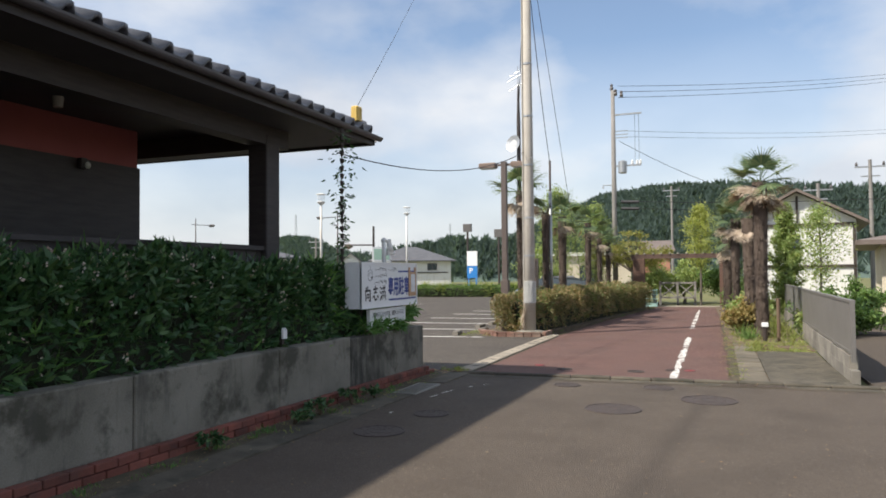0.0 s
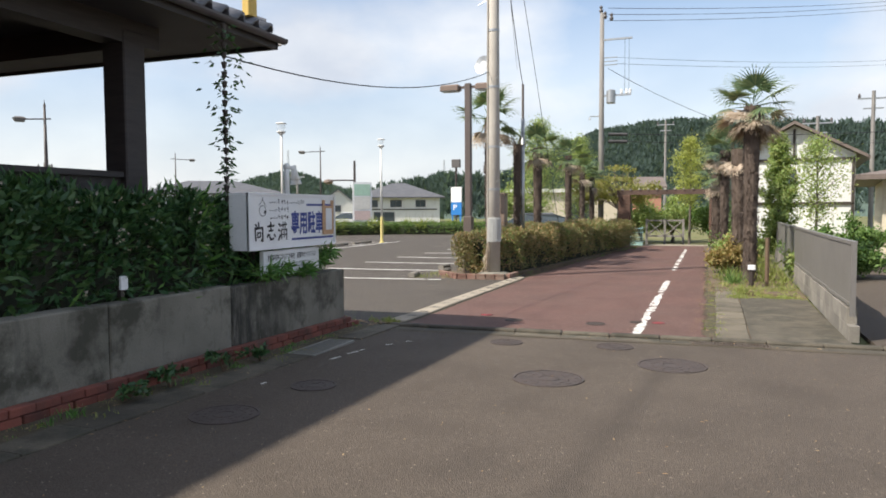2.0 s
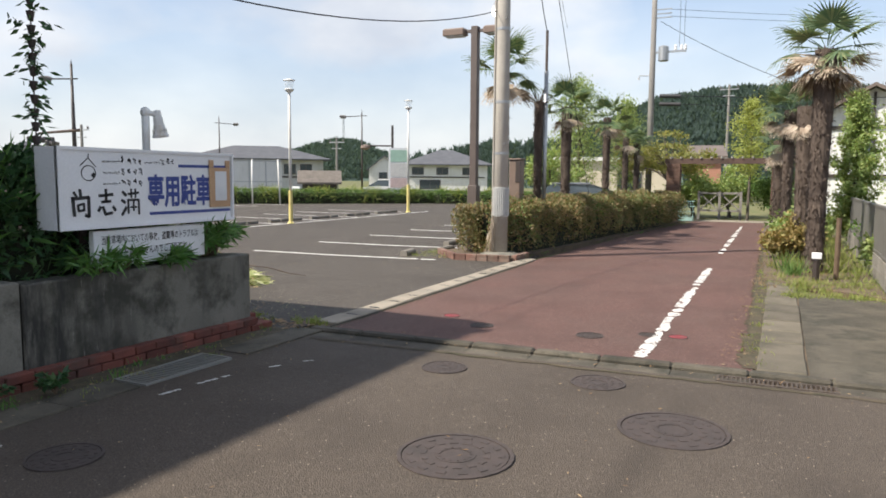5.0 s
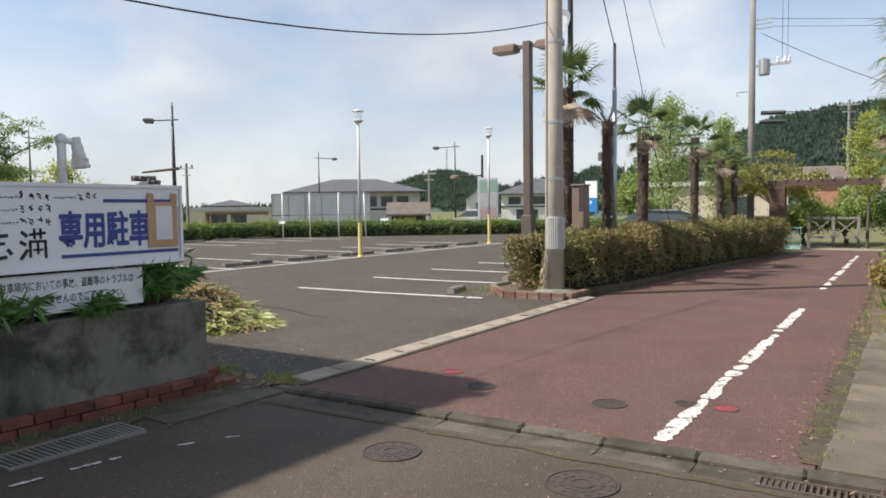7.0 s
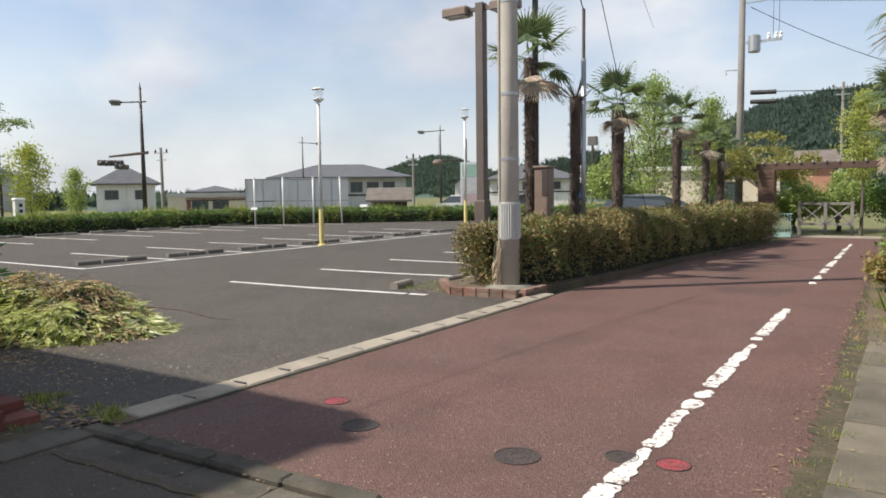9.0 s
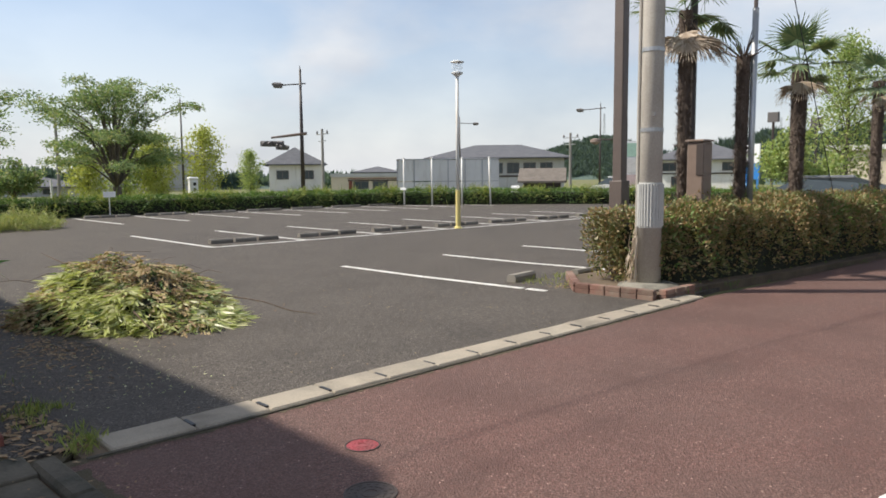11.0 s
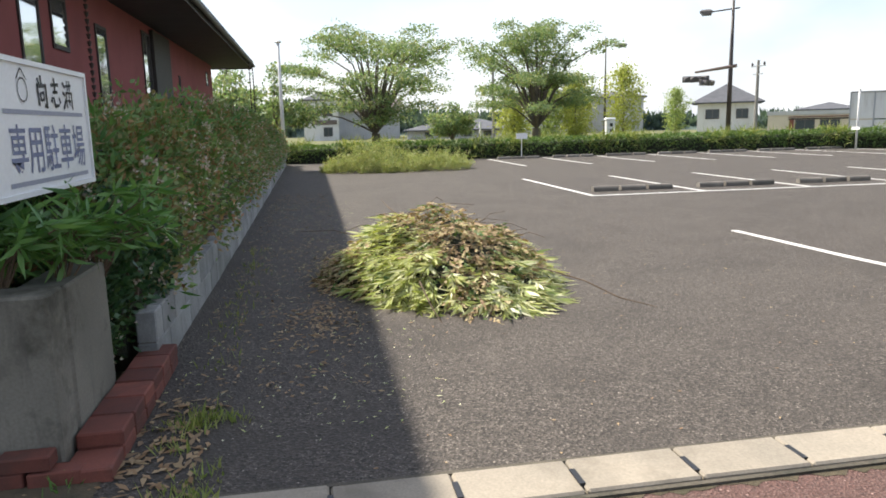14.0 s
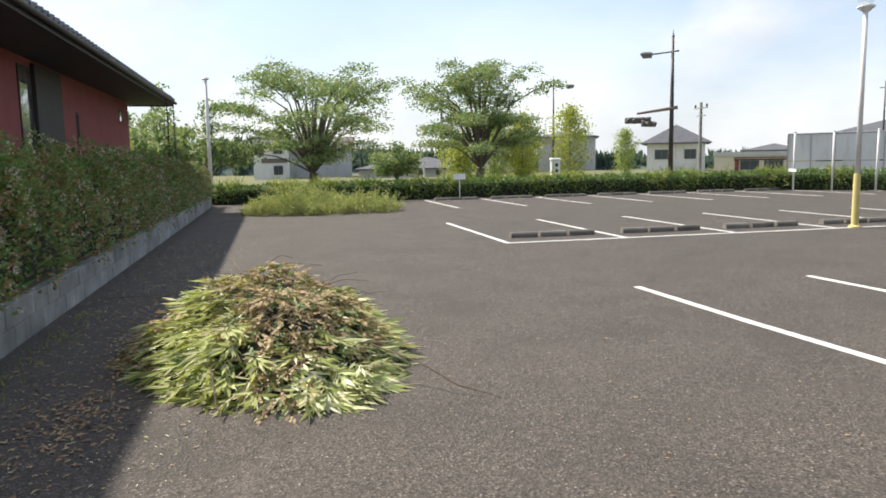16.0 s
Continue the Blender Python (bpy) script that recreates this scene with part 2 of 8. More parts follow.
def asphalt(name, base, chip, patch, scale=85.0, grain=0.44, streak=None):
    """Binder with pale chips of stone, darker patches and fine cracks' relief."""
    m, nt, b = nodes_of(name)
    pos = nt.nodes.new("ShaderNodeNewGeometry").outputs["Position"]
    vor = nt.nodes.new("ShaderNodeTexVoronoi")
    vor.inputs["Scale"].default_value = scale
    nt.links.new(pos, vor.inputs["Vector"])
    stones = nt.nodes.new("ShaderNodeSeparateColor")
    nt.links.new(vor.outputs["Color"], stones.inputs["Color"])
    col = mix(nt, ramp(nt, noise_node(nt, pos, 0.55, 7.0, 0.6), 0.35, 0.7), base, patch)
    col = mix(nt, ramp(nt, noise_node(nt, pos, 6.0, 4.0), 0.3, 0.8, (0.4, 0.4, 0.4), (0.6, 0.6, 0.6)), col, tuple(c * 0.72 for c in base))
    col = mix(nt, ramp(nt, stones.outputs["Red"], 0.72, 0.98), col, chip)
    coarse = nt.nodes.new("ShaderNodeTexVoronoi")
    coarse.inputs["Scale"].default_value = scale * 0.5
    nt.links.new(pos, coarse.inputs["Vector"])
    lump = nt.nodes.new("ShaderNodeSeparateColor")
    nt.links.new(coarse.outputs["Color"], lump.inputs["Color"])
    col = mix(nt, 1.0, col, ramp(nt, lump.outputs["Blue"], 0.0, 1.0, (1 - grain,) * 3, (1 + grain,) * 3), "MULTIPLY")
    col = mix(nt, ramp(nt, noise_node(nt, pos, 2.6, 5.0, 0.65), 0.52, 0.70, (0, 0, 0), (0.35, 0.35, 0.35)), col, tuple(c * 1.35 for c in patch))
    col = mix(nt, ramp(nt, noise_node(nt, pos, 1.3, 9.0, 0.7), 0.47, 0.66, (0, 0, 0), (0.55, 0.55, 0.55)), col, tuple(c * 0.58 for c in base))
    col = mix(nt, ramp(nt, noise_node(nt, pos, 0.33, 8.0, 0.7), 0.56, 0.68, (0, 0, 0), (0.5, 0.5, 0.5)), col, tuple(c * 0.6 for c in patch))
    bits = nt.nodes.new("ShaderNodeTexVoronoi")
    bits.inputs["Scale"].default_value = 38.0
    nt.links.new(pos, bits.inputs["Vector"])
    pick = nt.nodes.new("ShaderNodeSeparateColor")
    nt.links.new(bits.outputs["Color"], pick.inputs["Color"])
    near = ramp(nt, bits.outputs["Distance"], 0.16, 0.24, (1, 1, 1), (0, 0, 0))
    some = ramp(nt, pick.outputs["Green"], 0.90, 0.93)
    col = mix(nt, mix(nt, 1.0, near, some, "MULTIPLY"), col, tuple(min(c * 2.3, 0.6) for c in chip))
    dark = ramp(nt, pick.outputs["Blue"], 0.88, 0.92)
    col = mix(nt, mix(nt, 1.0, near, dark, "MULTIPLY"), col, tuple(c * 0.35 for c in base))
    if streak:   # a darker, soft-edged band along the line x = a + k y, between two values of y
        a, k, y0, y1 = streak
        sep = nt.nodes.new("ShaderNodeSeparateXYZ")
        nt.links.new(pos, sep.inputs[0])

        def calc(how, u, v):
            nd = nt.nodes.new("ShaderNodeMath")
            nd.operation = how
            for socket, q in zip(nd.inputs, (u, v)):
                if hasattr(q, "links"):
                    nt.links.new(q, socket)
                else:
                    socket.default_value = q
            return nd.outputs[0]
        off = calc("ABSOLUTE", calc("SUBTRACT", sep.outputs["X"], calc("ADD", calc("MULTIPLY", sep.outputs["Y"], k), a)), 0.0)
        band = ramp(nt, calc("ADD", off, calc("MULTIPLY", noise_node(nt, pos, 5.0, 3.0), 0.10)), 0.06, 0.22, (0.42, 0.42, 0.42), (0, 0, 0))
        ends = ramp(nt, calc("SUBTRACT", abs(y1 - y0) / 2, calc("ABSOLUTE", calc("SUBTRACT", sep.outputs["Y"], (y0 + y1) / 2), 0.0)), 0.0, 0.8)
        col = mix(nt, mix(nt, 1.0, band, ends, "MULTIPLY"), col, tuple(c * 0.5 for c in base))
    nt.links.new(col, b.inputs["Base Color"])
    b.inputs["Roughness"].default_value = 0.82
    b.inputs["Specular IOR Level"].default_value = 0.35
    bump(nt, b, coarse.outputs["Distance"], 0.7, 0.009)
    return m


def leafy(name, tones, rough=0.5, through_light=0.35, island=True):
    """Leaves: a tone for each blade, glossy above, with light coming through."""
    m, nt, b = nodes_of(name)
    geo = nt.nodes.new("ShaderNodeNewGeometry")
    nd = nt.nodes.new("ShaderNodeValToRGB")
    e = nd.color_ramp.elements
    e[0].color, e[1].color = (*tones[0], 1), (*tones[-1], 1)
    for i, c in enumerate(tones[1:-1]):
        e.new((i + 1) / (len(tones) - 1)).color = (*c, 1)
    nt.links.new(geo.outputs["Random Per Island"], nd.inputs["Fac"])
    col = mix(nt, ramp(nt, noise_node(nt, geo.outputs["Position"], 1.7, 3.0), 0.3, 0.7), nd.outputs["Color"], tuple(c * 0.6 for c in tones[0]))
    col = mix(nt, 0.35, nd.outputs["Color"], col)
    nt.links.new(col, b.inputs["Base Color"])
    b.inputs["Roughness"].default_value = rough
    b.inputs["Specular IOR Level"].default_value = 0.4
    tr = nt.nodes.new("ShaderNodeBsdfTranslucent")
    nt.links.new(mix(nt, 1.0, col, (1.0, 1.0, 0.55), "MULTIPLY"), tr.inputs["Color"])
    ms = nt.nodes.new("ShaderNodeMixShader")
    ms.inputs[0].default_value = through_light
    out = nt.nodes["Material Output"]
    nt.links.new(b.outputs[0], ms.inputs[1])
    nt.links.new(tr.outputs[0], ms.inputs[2])
    nt.links.new(ms.outputs[0], out.inputs["Surface"])
    return m


def plain(name, base, rough=0.5, metal=0.0, vary=0.12):
    """Paint, metal or plastic with faint blotches."""
    return surface(name, base, tuple(c * (1 - vary) for c in base), 5.0, 90.0, rough, metal, relief=0.06, depth=0.001)


ASPHALT_ROAD = asphalt("road_asphalt", (0.085, 0.067, 0.053), (0.145, 0.117, 0.091), (0.104, 0.082, 0.064), 230.0, 0.26, (-1.07, 0.093, 3.0, 10.7))
ASPHALT_LOT = asphalt("lot_asphalt", (0.067, 0.0565, 0.0475), (0.158, 0.135, 0.113), (0.081, 0.0685, 0.0575), 120.0)
ASPHALT_RED = asphalt("red_asphalt", (0.138, 0.071, 0.059), (0.18, 0.118, 0.10), (0.108, 0.071, 0.060), 180.0, 0.32)
CONCRETE = surface("concrete", (0.215, 0.20, 0.165), (0.14, 0.13, 0.105), 1.6, 70.0, 0.9, 0, 0.35, 0.004, stain=(0.06, 0.057, 0.042), stain_scale=2.3, stain_hi=0.64, streaks=(0.075, 0.07, 0.058))
def stained_concrete(y0, y1):
    """The wall's concrete with black run-off streaks below a leaking joint between y0 and y1."""
    m = CONCRETE.copy()
    m.name = "stained_concrete"
    nt = m.node_tree
    b = nt.nodes["Principled BSDF"]
    old = b.inputs["Base Color"].links[0].from_socket
    pos = nt.nodes.new("ShaderNodeNewGeometry").outputs["Position"]
    mp = nt.nodes.new("ShaderNodeMapping")
    mp.inputs["Scale"].default_value = (1, 1, 0.18)
    nt.links.new(pos, mp.inputs["Vector"])
    sep = nt.nodes.new("ShaderNodeSeparateXYZ")
    nt.links.new(pos, sep.inputs[0])
    fade = nt.nodes.new("ShaderNodeMapRange")
    fade.inputs[1].default_value, fade.inputs[2].default_value, fade.inputs[3].default_value, fade.inputs[4].default_value = y0, y1, 1.0, 0.0
    nt.links.new(sep.outputs["Y"], fade.inputs[0])
    runs = ramp(nt, noise_node(nt, mp.outputs["Vector"], 6.0, 6.0, 0.7), 0.36, 0.56)
    col = mix(nt, mix(nt, 1.0, runs, fade.outputs[0], "MULTIPLY"), old, (0.035, 0.033, 0.028))
    drips = ramp(nt, noise_node(nt, mp.outputs["Vector"], 15.0, 4.0, 0.6), 0.64, 0.70)
    col = mix(nt, mix(nt, 1.0, drips, fade.outputs[0], "MULTIPLY"), col, (0.26, 0.25, 0.22))
    nt.links.new(col, b.inputs["Base Color"])
    return m


CONCRETE_STAINED = stained_concrete(8.6, 9.7)
CONCRETE_DARK = surface("dark_concrete", (0.105, 0.090, 0.067), (0.058, 0.051, 0.038), 3.2, 50.0, 0.92, 0, 0.8, 0.008, stain=(0.045, 0.042, 0.03), stain_scale=3.4, stain_hi=0.64, random_tint=0.2)
CONCRETE_PALE = surface("pale_concrete", (0.32, 0.275, 0.215), (0.25, 0.22, 0.175), 2.5, 80.0, 0.9, 0, 0.3, 0.003, stain=(0.17, 0.145, 0.11), stain_scale=2.2, random_tint=0.12)
SLAB_WORN = surface("worn_slab", (0.150, 0.128, 0.095), (0.098, 0.085, 0.062), 2.5, 80.0, 0.92, 0, 0.4, 0.004, stain=(0.075, 0.068, 0.048), stain_scale=2.6, stain_hi=0.7, random_tint=0.2)
IRON_RUST = surface("rusty_iron", (0.105, 0.085, 0.07), (0.07, 0.052, 0.04), 12.0, 90.0, 0.75, 0.2, 0.4, 0.002)
CONCRETE_BLOCK = surface("block_concrete", (0.33, 0.33, 0.32), (0.22, 0.22, 0.21), 3.0, 90.0, 0.92, 0, 0.5, 0.004, stain=(0.10, 0.10, 0.09), random_tint=0.14)
CONCRETE_STOP = surface("stop_concrete", (0.235, 0.215, 0.182), (0.165, 0.15, 0.13), 3.0, 70.0, 0.92, 0, 0.5, 0.004, stain=(0.08, 0.075, 0.065), random_tint=0.2)
POLE_GREY = surface("old_pole_concrete", (0.25, 0.235, 0.22), (0.19, 0.18, 0.17), 1.2, 60.0, 0.88, 0, 0.2, 0.002)
CONCRETE_POLE = surface("pole_concrete", (0.42, 0.39, 0.345), (0.35, 0.32, 0.28), 1.2, 60.0, 0.85, 0, 0.2, 0.002, streaks=(0.27, 0.245, 0.21))
BRICK = surface("brick", (0.19, 0.058, 0.040), (0.13, 0.045, 0.034), 6.0, 120.0, 0.88, 0, 0.5, 0.003, stain=(0.07, 0.045, 0.035), stain_scale=2.0, random_tint=0.3)
BRICK_DUSTY = surface("dusty_brick", (0.20, 0.105, 0.08), (0.15, 0.085, 0.065), 6.0, 90.0, 0.9, 0, 0.5, 0.003, stain=(0.22, 0.18, 0.14), stain_scale=2.5, random_tint=0.25)
PAINT_CHIPPED = surface("chipped_paint", (0.66, 0.64, 0.60), (0.50, 0.48, 0.45), 7.0, 60.0, 0.8, 0, 0.4, 0.004, stain=(0.13, 0.075, 0.065), stain_scale=17.0, stain_lo=0.565, stain_hi=0.60)
PAINT_WHITE = surface("road_paint", (0.68, 0.67, 0.64), (0.52, 0.51, 0.48), 7.0, 60.0, 0.75, 0, 0.3, 0.003, stain=(0.26, 0.23, 0.21), stain_scale=5.0, stain_hi=0.9)
SOIL = surface("soil", (0.14, 0.10, 0.065), (0.08, 0.06, 0.04), 2.0, 40.0, 0.95, 0, 0.6, 0.01)
TURF = surface("turf", (0.10, 0.12, 0.04), (0.16, 0.14, 0.06), 0.8, 25.0, 0.95, 0, 0.6, 0.02)
RED_WALL = surface("red_render", (0.32, 0.092, 0.088), (0.27, 0.078, 0.076), 1.5, 160.0, 0.85, 0, 0.3, 0.003, stain=(0.20, 0.058, 0.058), stain_hi=0.95)
DARK_WOOD = surface("dark_wood", (0.028, 0.022, 0.022), (0.045, 0.036, 0.034), 3.0, 60.0, 0.6, 0, 0.3, 0.003, stretch=(1, 1, 8))
SOFFIT = surface("soffit_boards", (0.048, 0.046, 0.055), (0.064, 0.060, 0.070), 2.0, 50.0, 0.7, 0, 0.3, 0.003)
ROOF_TILE = surface("roof_tile", (0.10, 0.105, 0.12), (0.15, 0.15, 0.165), 4.0, 70.0, 0.38, 0, 0.15, 0.002, random_tint=0.25)
GUTTER_BROWN = plain("gutter_paint", (0.075, 0.068, 0.075), 0.45)
STEEL_DARK = plain("dark_steel_paint", (0.05, 0.038, 0.034), 0.5, 0.0)
STEEL_WHITE = surface("white_steel_paint", (0.72, 0.72, 0.70), (0.62, 0.61, 0.58), 2.0, 80.0, 0.45, 0, 0.08, 0.001, streaks=(0.5, 0.42, 0.32))
STEEL_YELLOW = plain("yellow_paint", (0.70, 0.58, 0.22), 0.55)
GALVANISED = plain("galvanised_steel", (0.42, 0.43, 0.44), 0.42, 0.7)
SIGN_WHITE = surface("sign_white", (0.80, 0.80, 0.81), (0.74, 0.74, 0.74), 1.5, 60.0, 0.4, 0, 0.03, 0.001)
SIGN_BLUE = plain("sign_blue", (0.035, 0.06, 0.26), 0.5)
SIGN_BLACK = plain("sign_black", (0.02, 0.02, 0.022), 0.5)
CARDBOARD = surface("tan_board", (0.52, 0.33, 0.19), (0.45, 0.28, 0.16), 4.0, 90.0, 0.8, 0, 0.1, 0.001)
PAPER = plain("paper", (0.72, 0.72, 0.72), 0.8)
WIRE_BLACK = plain("cable_sheath", (0.025, 0.025, 0.028), 0.6)
STEEL_DARK2 = plain("brown_post_paint", (0.115, 0.09, 0.08), 0.5)
HEAD_BROWN = plain("lamp_head_brown", (0.20, 0.145, 0.115), 0.5)
CAST_IRON = surface("cast_iron", (0.066, 0.049, 0.043), (0.046, 0.036, 0.032), 9.0, 90.0, 0.7, 0.0, 0.6, 0.004)


# ---- the ground and what is laid on it ----
def laid(name, polys, top, material, label, category, kind="structure", thick=0.12, parent=None):
    """Polygons laid on the sloping ground."""
    s = Shape()
    for poly in polys:
        s.prism(poly, top - thick, top, ground=True)
    if parent is not None:
        return part(name, s, material, parent)
    return solid(name, s, material, label, category, kind=kind)


def rect(x0, x1, y0, y1):
    return [(x0, y0), (x1, y0), (x1, y1), (x0, y1)]


xs, ys = (-700, -8, -4, 0, 700), (-200, 0, 12, 900)
s = Shape()
for i in range(len(xs) - 1):
    for j in range(len(ys) - 1):
        s.add([(x, y, ground_z(x, y) - 0.06) for x, y in rect(xs[i], xs[i + 1], ys[j], ys[j + 1])], [(0, 1, 2, 3)])
solid("ground", s, TURF, "flat ground with rough grass reaching the horizon", "ground", kind="structure")


def gutter_y(x):
    return 11.235 + 0.035 * x


laid("road", [[(-4.55, -60), (30, -60), (30, 0), (-4.55, 0)], [(-4.55, 0), (30, 0), (30, gutter_y(30) - 0.3), (2.0, gutter_y(2.0) - 0.3), (-3.7, gutter_y(-3.7) - 0.3), (-4.55, 10.5)]],
     0.0, ASPHALT_ROAD, "worn grey-brown asphalt road", "road")
laid("parking_lot", [rect(-33, -8, 10.7, 12), rect(-8, -4.1, 10.7, 12), rect(-33, -8, 12, 50), rect(-8, -4.1, 12, 38)], 0.0, ASPHALT_LOT, "dark asphalt parking lot with white bay lines", "pavement")
laid("path", [[(-3.86, gutter_y(-3.86)), (0.27, gutter_y(0.27)), (0.27, 12), (-3.86, 12)], [(-3.86, 12), (0.27, 12), (0.22, 20), (-0.05, 34.2), (-2.85, 34.2), (-3.86, 18.5)]],
     0.0, ASPHALT_RED, "faded red asphalt footpath", "pavement")
laid("street", [rect(-3.3, 3.0, 34.2, 35.6)], -0.004, CONCRETE_PALE, "pale paved strip across the end of the path", "pavement")
laid("driveway", [[(2.05, 11.6), (30, 11.6), (30, 12), (2.05, 12)], rect(2.05, 14, 12, 26)], -0.01, ASPHALT_ROAD, "grey asphalt driveway behind the fence", "pavement")
laid("apron", [[(0.70, gutter_y(0.7) + 0.1), (1.78, gutter_y(1.78)), (1.78, 12), (0.70, 12)], [(0.70, 12), (1.78, 12), (1.78, 15.9), (0.70, 15.9)]], 0.012, CONCRETE_DARK, "stained concrete slab beside the path", "pavement")
laid("verge", [[(0.24, 17.4), (1.80, 16.0), (1.9, 34), (-0.1, 34)]], 0.03, SOIL, "strip of bare soil and weeds beside the path", "ground")

# bay lines
def bay_line(x0, y0, x1, y1, w=0.10):
    d = Vector((x1 - x0, y1 - y0)).normalized()
    nx, ny = -d.y * w / 2, d.x * w / 2
    return [(x0 + nx, y0 + ny), (x0 - nx, y0 - ny), (x1 - nx, y1 - ny), (x1 + nx, y1 + ny)]


lines = thing("bay_markings", (-15, 20, ground_z(-15, 20)), "white painted parking bay lines on asphalt", "road marking", kind="structure")
for k in range(7):
    laid("bay_line", [bay_line(-10.05, 17.45 + 2.47 * k, -8.0, 17.51 + 2.47 * k), bay_line(-8.0, 17.51 + 2.47 * k, -6.3 if k else -6.06, 17.57 + 2.47 * k)], 0.005, PAINT_WHITE, "", "", parent=lines, thick=0.01)
laid("bay_line", [bay_line(-5.98, 17.575, -5.67, 17.585)], 0.005, PAINT_WHITE, "", "", parent=lines, thick=0.01)
for k in range(8):
    laid("bay_line", [bay_line(-20.0, 17.5 + 2.48 * k, -15.15, 17.5 + 2.48 * k)], 0.005, PAINT_WHITE, "", "", parent=lines, thick=0.01)
laid("bay_line", [bay_line(-15.10, 17.45, -15.0, 36.0)], 0.006, PAINT_WHITE, "", "", parent=lines, thick=0.01)
for k in range(9):
    laid("bay_line", [bay_line(-31.0, 19.3 + 2.42 * k, -25.6, 19.3 + 2.42 * k)], 0.005, PAINT_WHITE, "", "", parent=lines, thick=0.01)
# worn centre line of the path
rnd = random.Random(5)
centre = thing("path_marking", (-0.66, 15, ground_z(-0.66, 15)), "worn broken white line on the red path", "road marking", kind="structure")
for y0, y1 in ((11.42, 12.05), (12.03, 12.66), (12.69, 13.55), (13.58, 13.84), (13.9, 14.16), (14.25, 15.02), (15.04, 16.12), (16.32, 16.5), (16.62, 17.52), (17.55, 18.66), (21.5, 21.8), (22.2, 22.9), (23.3, 24.2), (24.6, 26.1), (26.5, 28.4), (28.8, 31.4)):
    n = max(5, int((y1 - y0) / 0.025))
    edges = []
    for x, inward in ((-0.585, -1), (-0.735, 1)):
        walk_in, line = 0.0, []
        for i in range(n + 1):
            walk_in = min(0.05, max(0.0, walk_in + rnd.uniform(-0.014, 0.0135)))
            round_off = 0.028 * max(0.0, 1 - min(i, n - i) / 2.5)
            line.append((x - 0.004 * max(0, y0 - 14) + inward * (walk_in + rnd.uniform(0, 0.007) + round_off), y0 + (y1 - y0) * i / n))
        edges.append(line)
    pts = edges[0] + edges[1][::-1]
    part("paint_patch", Shape().add([(px, py, ground_z(px, py) + 0.005) for px, py in pts], [tuple(range(len(pts)))]), PAINT_CHIPPED, centre)

# wheel stops
stop = thing("wheel_stop", (0, 0, 0), "weathered concrete wheel stop on asphalt", "wheel stop", group="wheel stops in the parking lot")
s = Shape()
s.add([(x, yy, z) for yy in (-0.285, -0.27, 0.27, 0.285) for x, z in ((-0.075, 0), (0.075, 0), (0.075, 0.075), (0.045, 0.11), (-0.045, 0.11), (-0.075, 0.075))],
      [(5, 4, 3, 2, 1, 0), (18, 19, 20, 21, 22, 23)] + [(r * 6 + i, r * 6 + (i + 1) % 6, r * 6 + 6 + (i + 1) % 6, r * 6 + 6 + i) for r in range(3) for i in range(6)])
part("block", s, CONCRETE_STOP, stop)
places = [(-6.6, 18.2, 8), (-6.2, 19.25, 0), (-6.75, 20.7, 0), (-6.75, 22.0, 0), (-6.75, 23.2, 0), (-6.75, 24.4, 0)]
for k in range(7):
    y0 = 17.5 + 2.48 * k
    places += [(-15.95, y0 + o, rnd.uniform(-3, 3)) for o in (0.62, 1.25, 1.88)]
for k in range(9):
    places += [(-30.7, 19.3 + 2.42 * k + o, rnd.uniform(-3, 3)) for o in (0.6, 1.22, 1.84)]
for x, y, a in places[1:]:
    copy_thing(stop, pose(x, y, ground_z(x, y), 0, 0, a))
x, y, a = places[0]
stop.matrix_basis = pose(x, y, ground_z(x, y), 0, 0, a)


# ---- utility covers ----
def manhole(x, y, r, label, lid=CAST_IRON, ring=CAST_IRON):
    t = thing("manhole_cover", (x, y, ground_z(x, y)), label, "manhole cover", group="utility covers")
    part("rim", Shape().lathe([(r, -0.05), (r, 0.006), (r * 0.93, 0.006), (r * 0.93, -0.05)], n=28), ring, t, world_space=False)
    s = Shape().lathe([(r * 0.91, -0.05), (r * 0.91, 0.003), (0.02, 0.003)], n=28)
    for k in range(14):
        for q in (0.3, 0.55, 0.78):
            a = math.tau * (k + q) / 14
            s.box(-0.05 * r, 0.05 * r, -0.075 * r, 0.075 * r, 0.002, 0.006, pose(q * r * math.cos(a), q * r * math.sin(a), 0, 0, 0, math.degrees(a)))
    part("lid", s, lid, t, world_space=False)


RED_LID = surface("red_lid_paint", (0.31, 0.055, 0.066), (0.22, 0.048, 0.052), 14.0, 90.0, 0.7, 0, 0.3, 0.002, stain=(0.14, 0.06, 0.055), stain_scale=9.0)
for x, y, r in ((-2.05, 10.28, 0.19), (-1.17, 8.55, 0.33), (-0.80, 10.42, 0.21), (-0.13, 9.55, 0.34), (-3.06, 7.55, 0.20), (-3.2, 6.5, 0.26)):
    manhole(x, y, r, "round cast-iron manhole cover in the road")
for x, y, r in ((-2.45, 12.1, 0.13), (-1.28, 12.14, 0.14), (-0.75, 12.45, 0.10)):
    manhole(x, y, r, "small dark iron valve cover in the red path")
for x, y, r in ((-2.97, 12.45, 0.10), (-0.46, 12.48, 0.10)):
    manhole(x, y, r, "small red-painted valve cover in the red path", RED_LID)

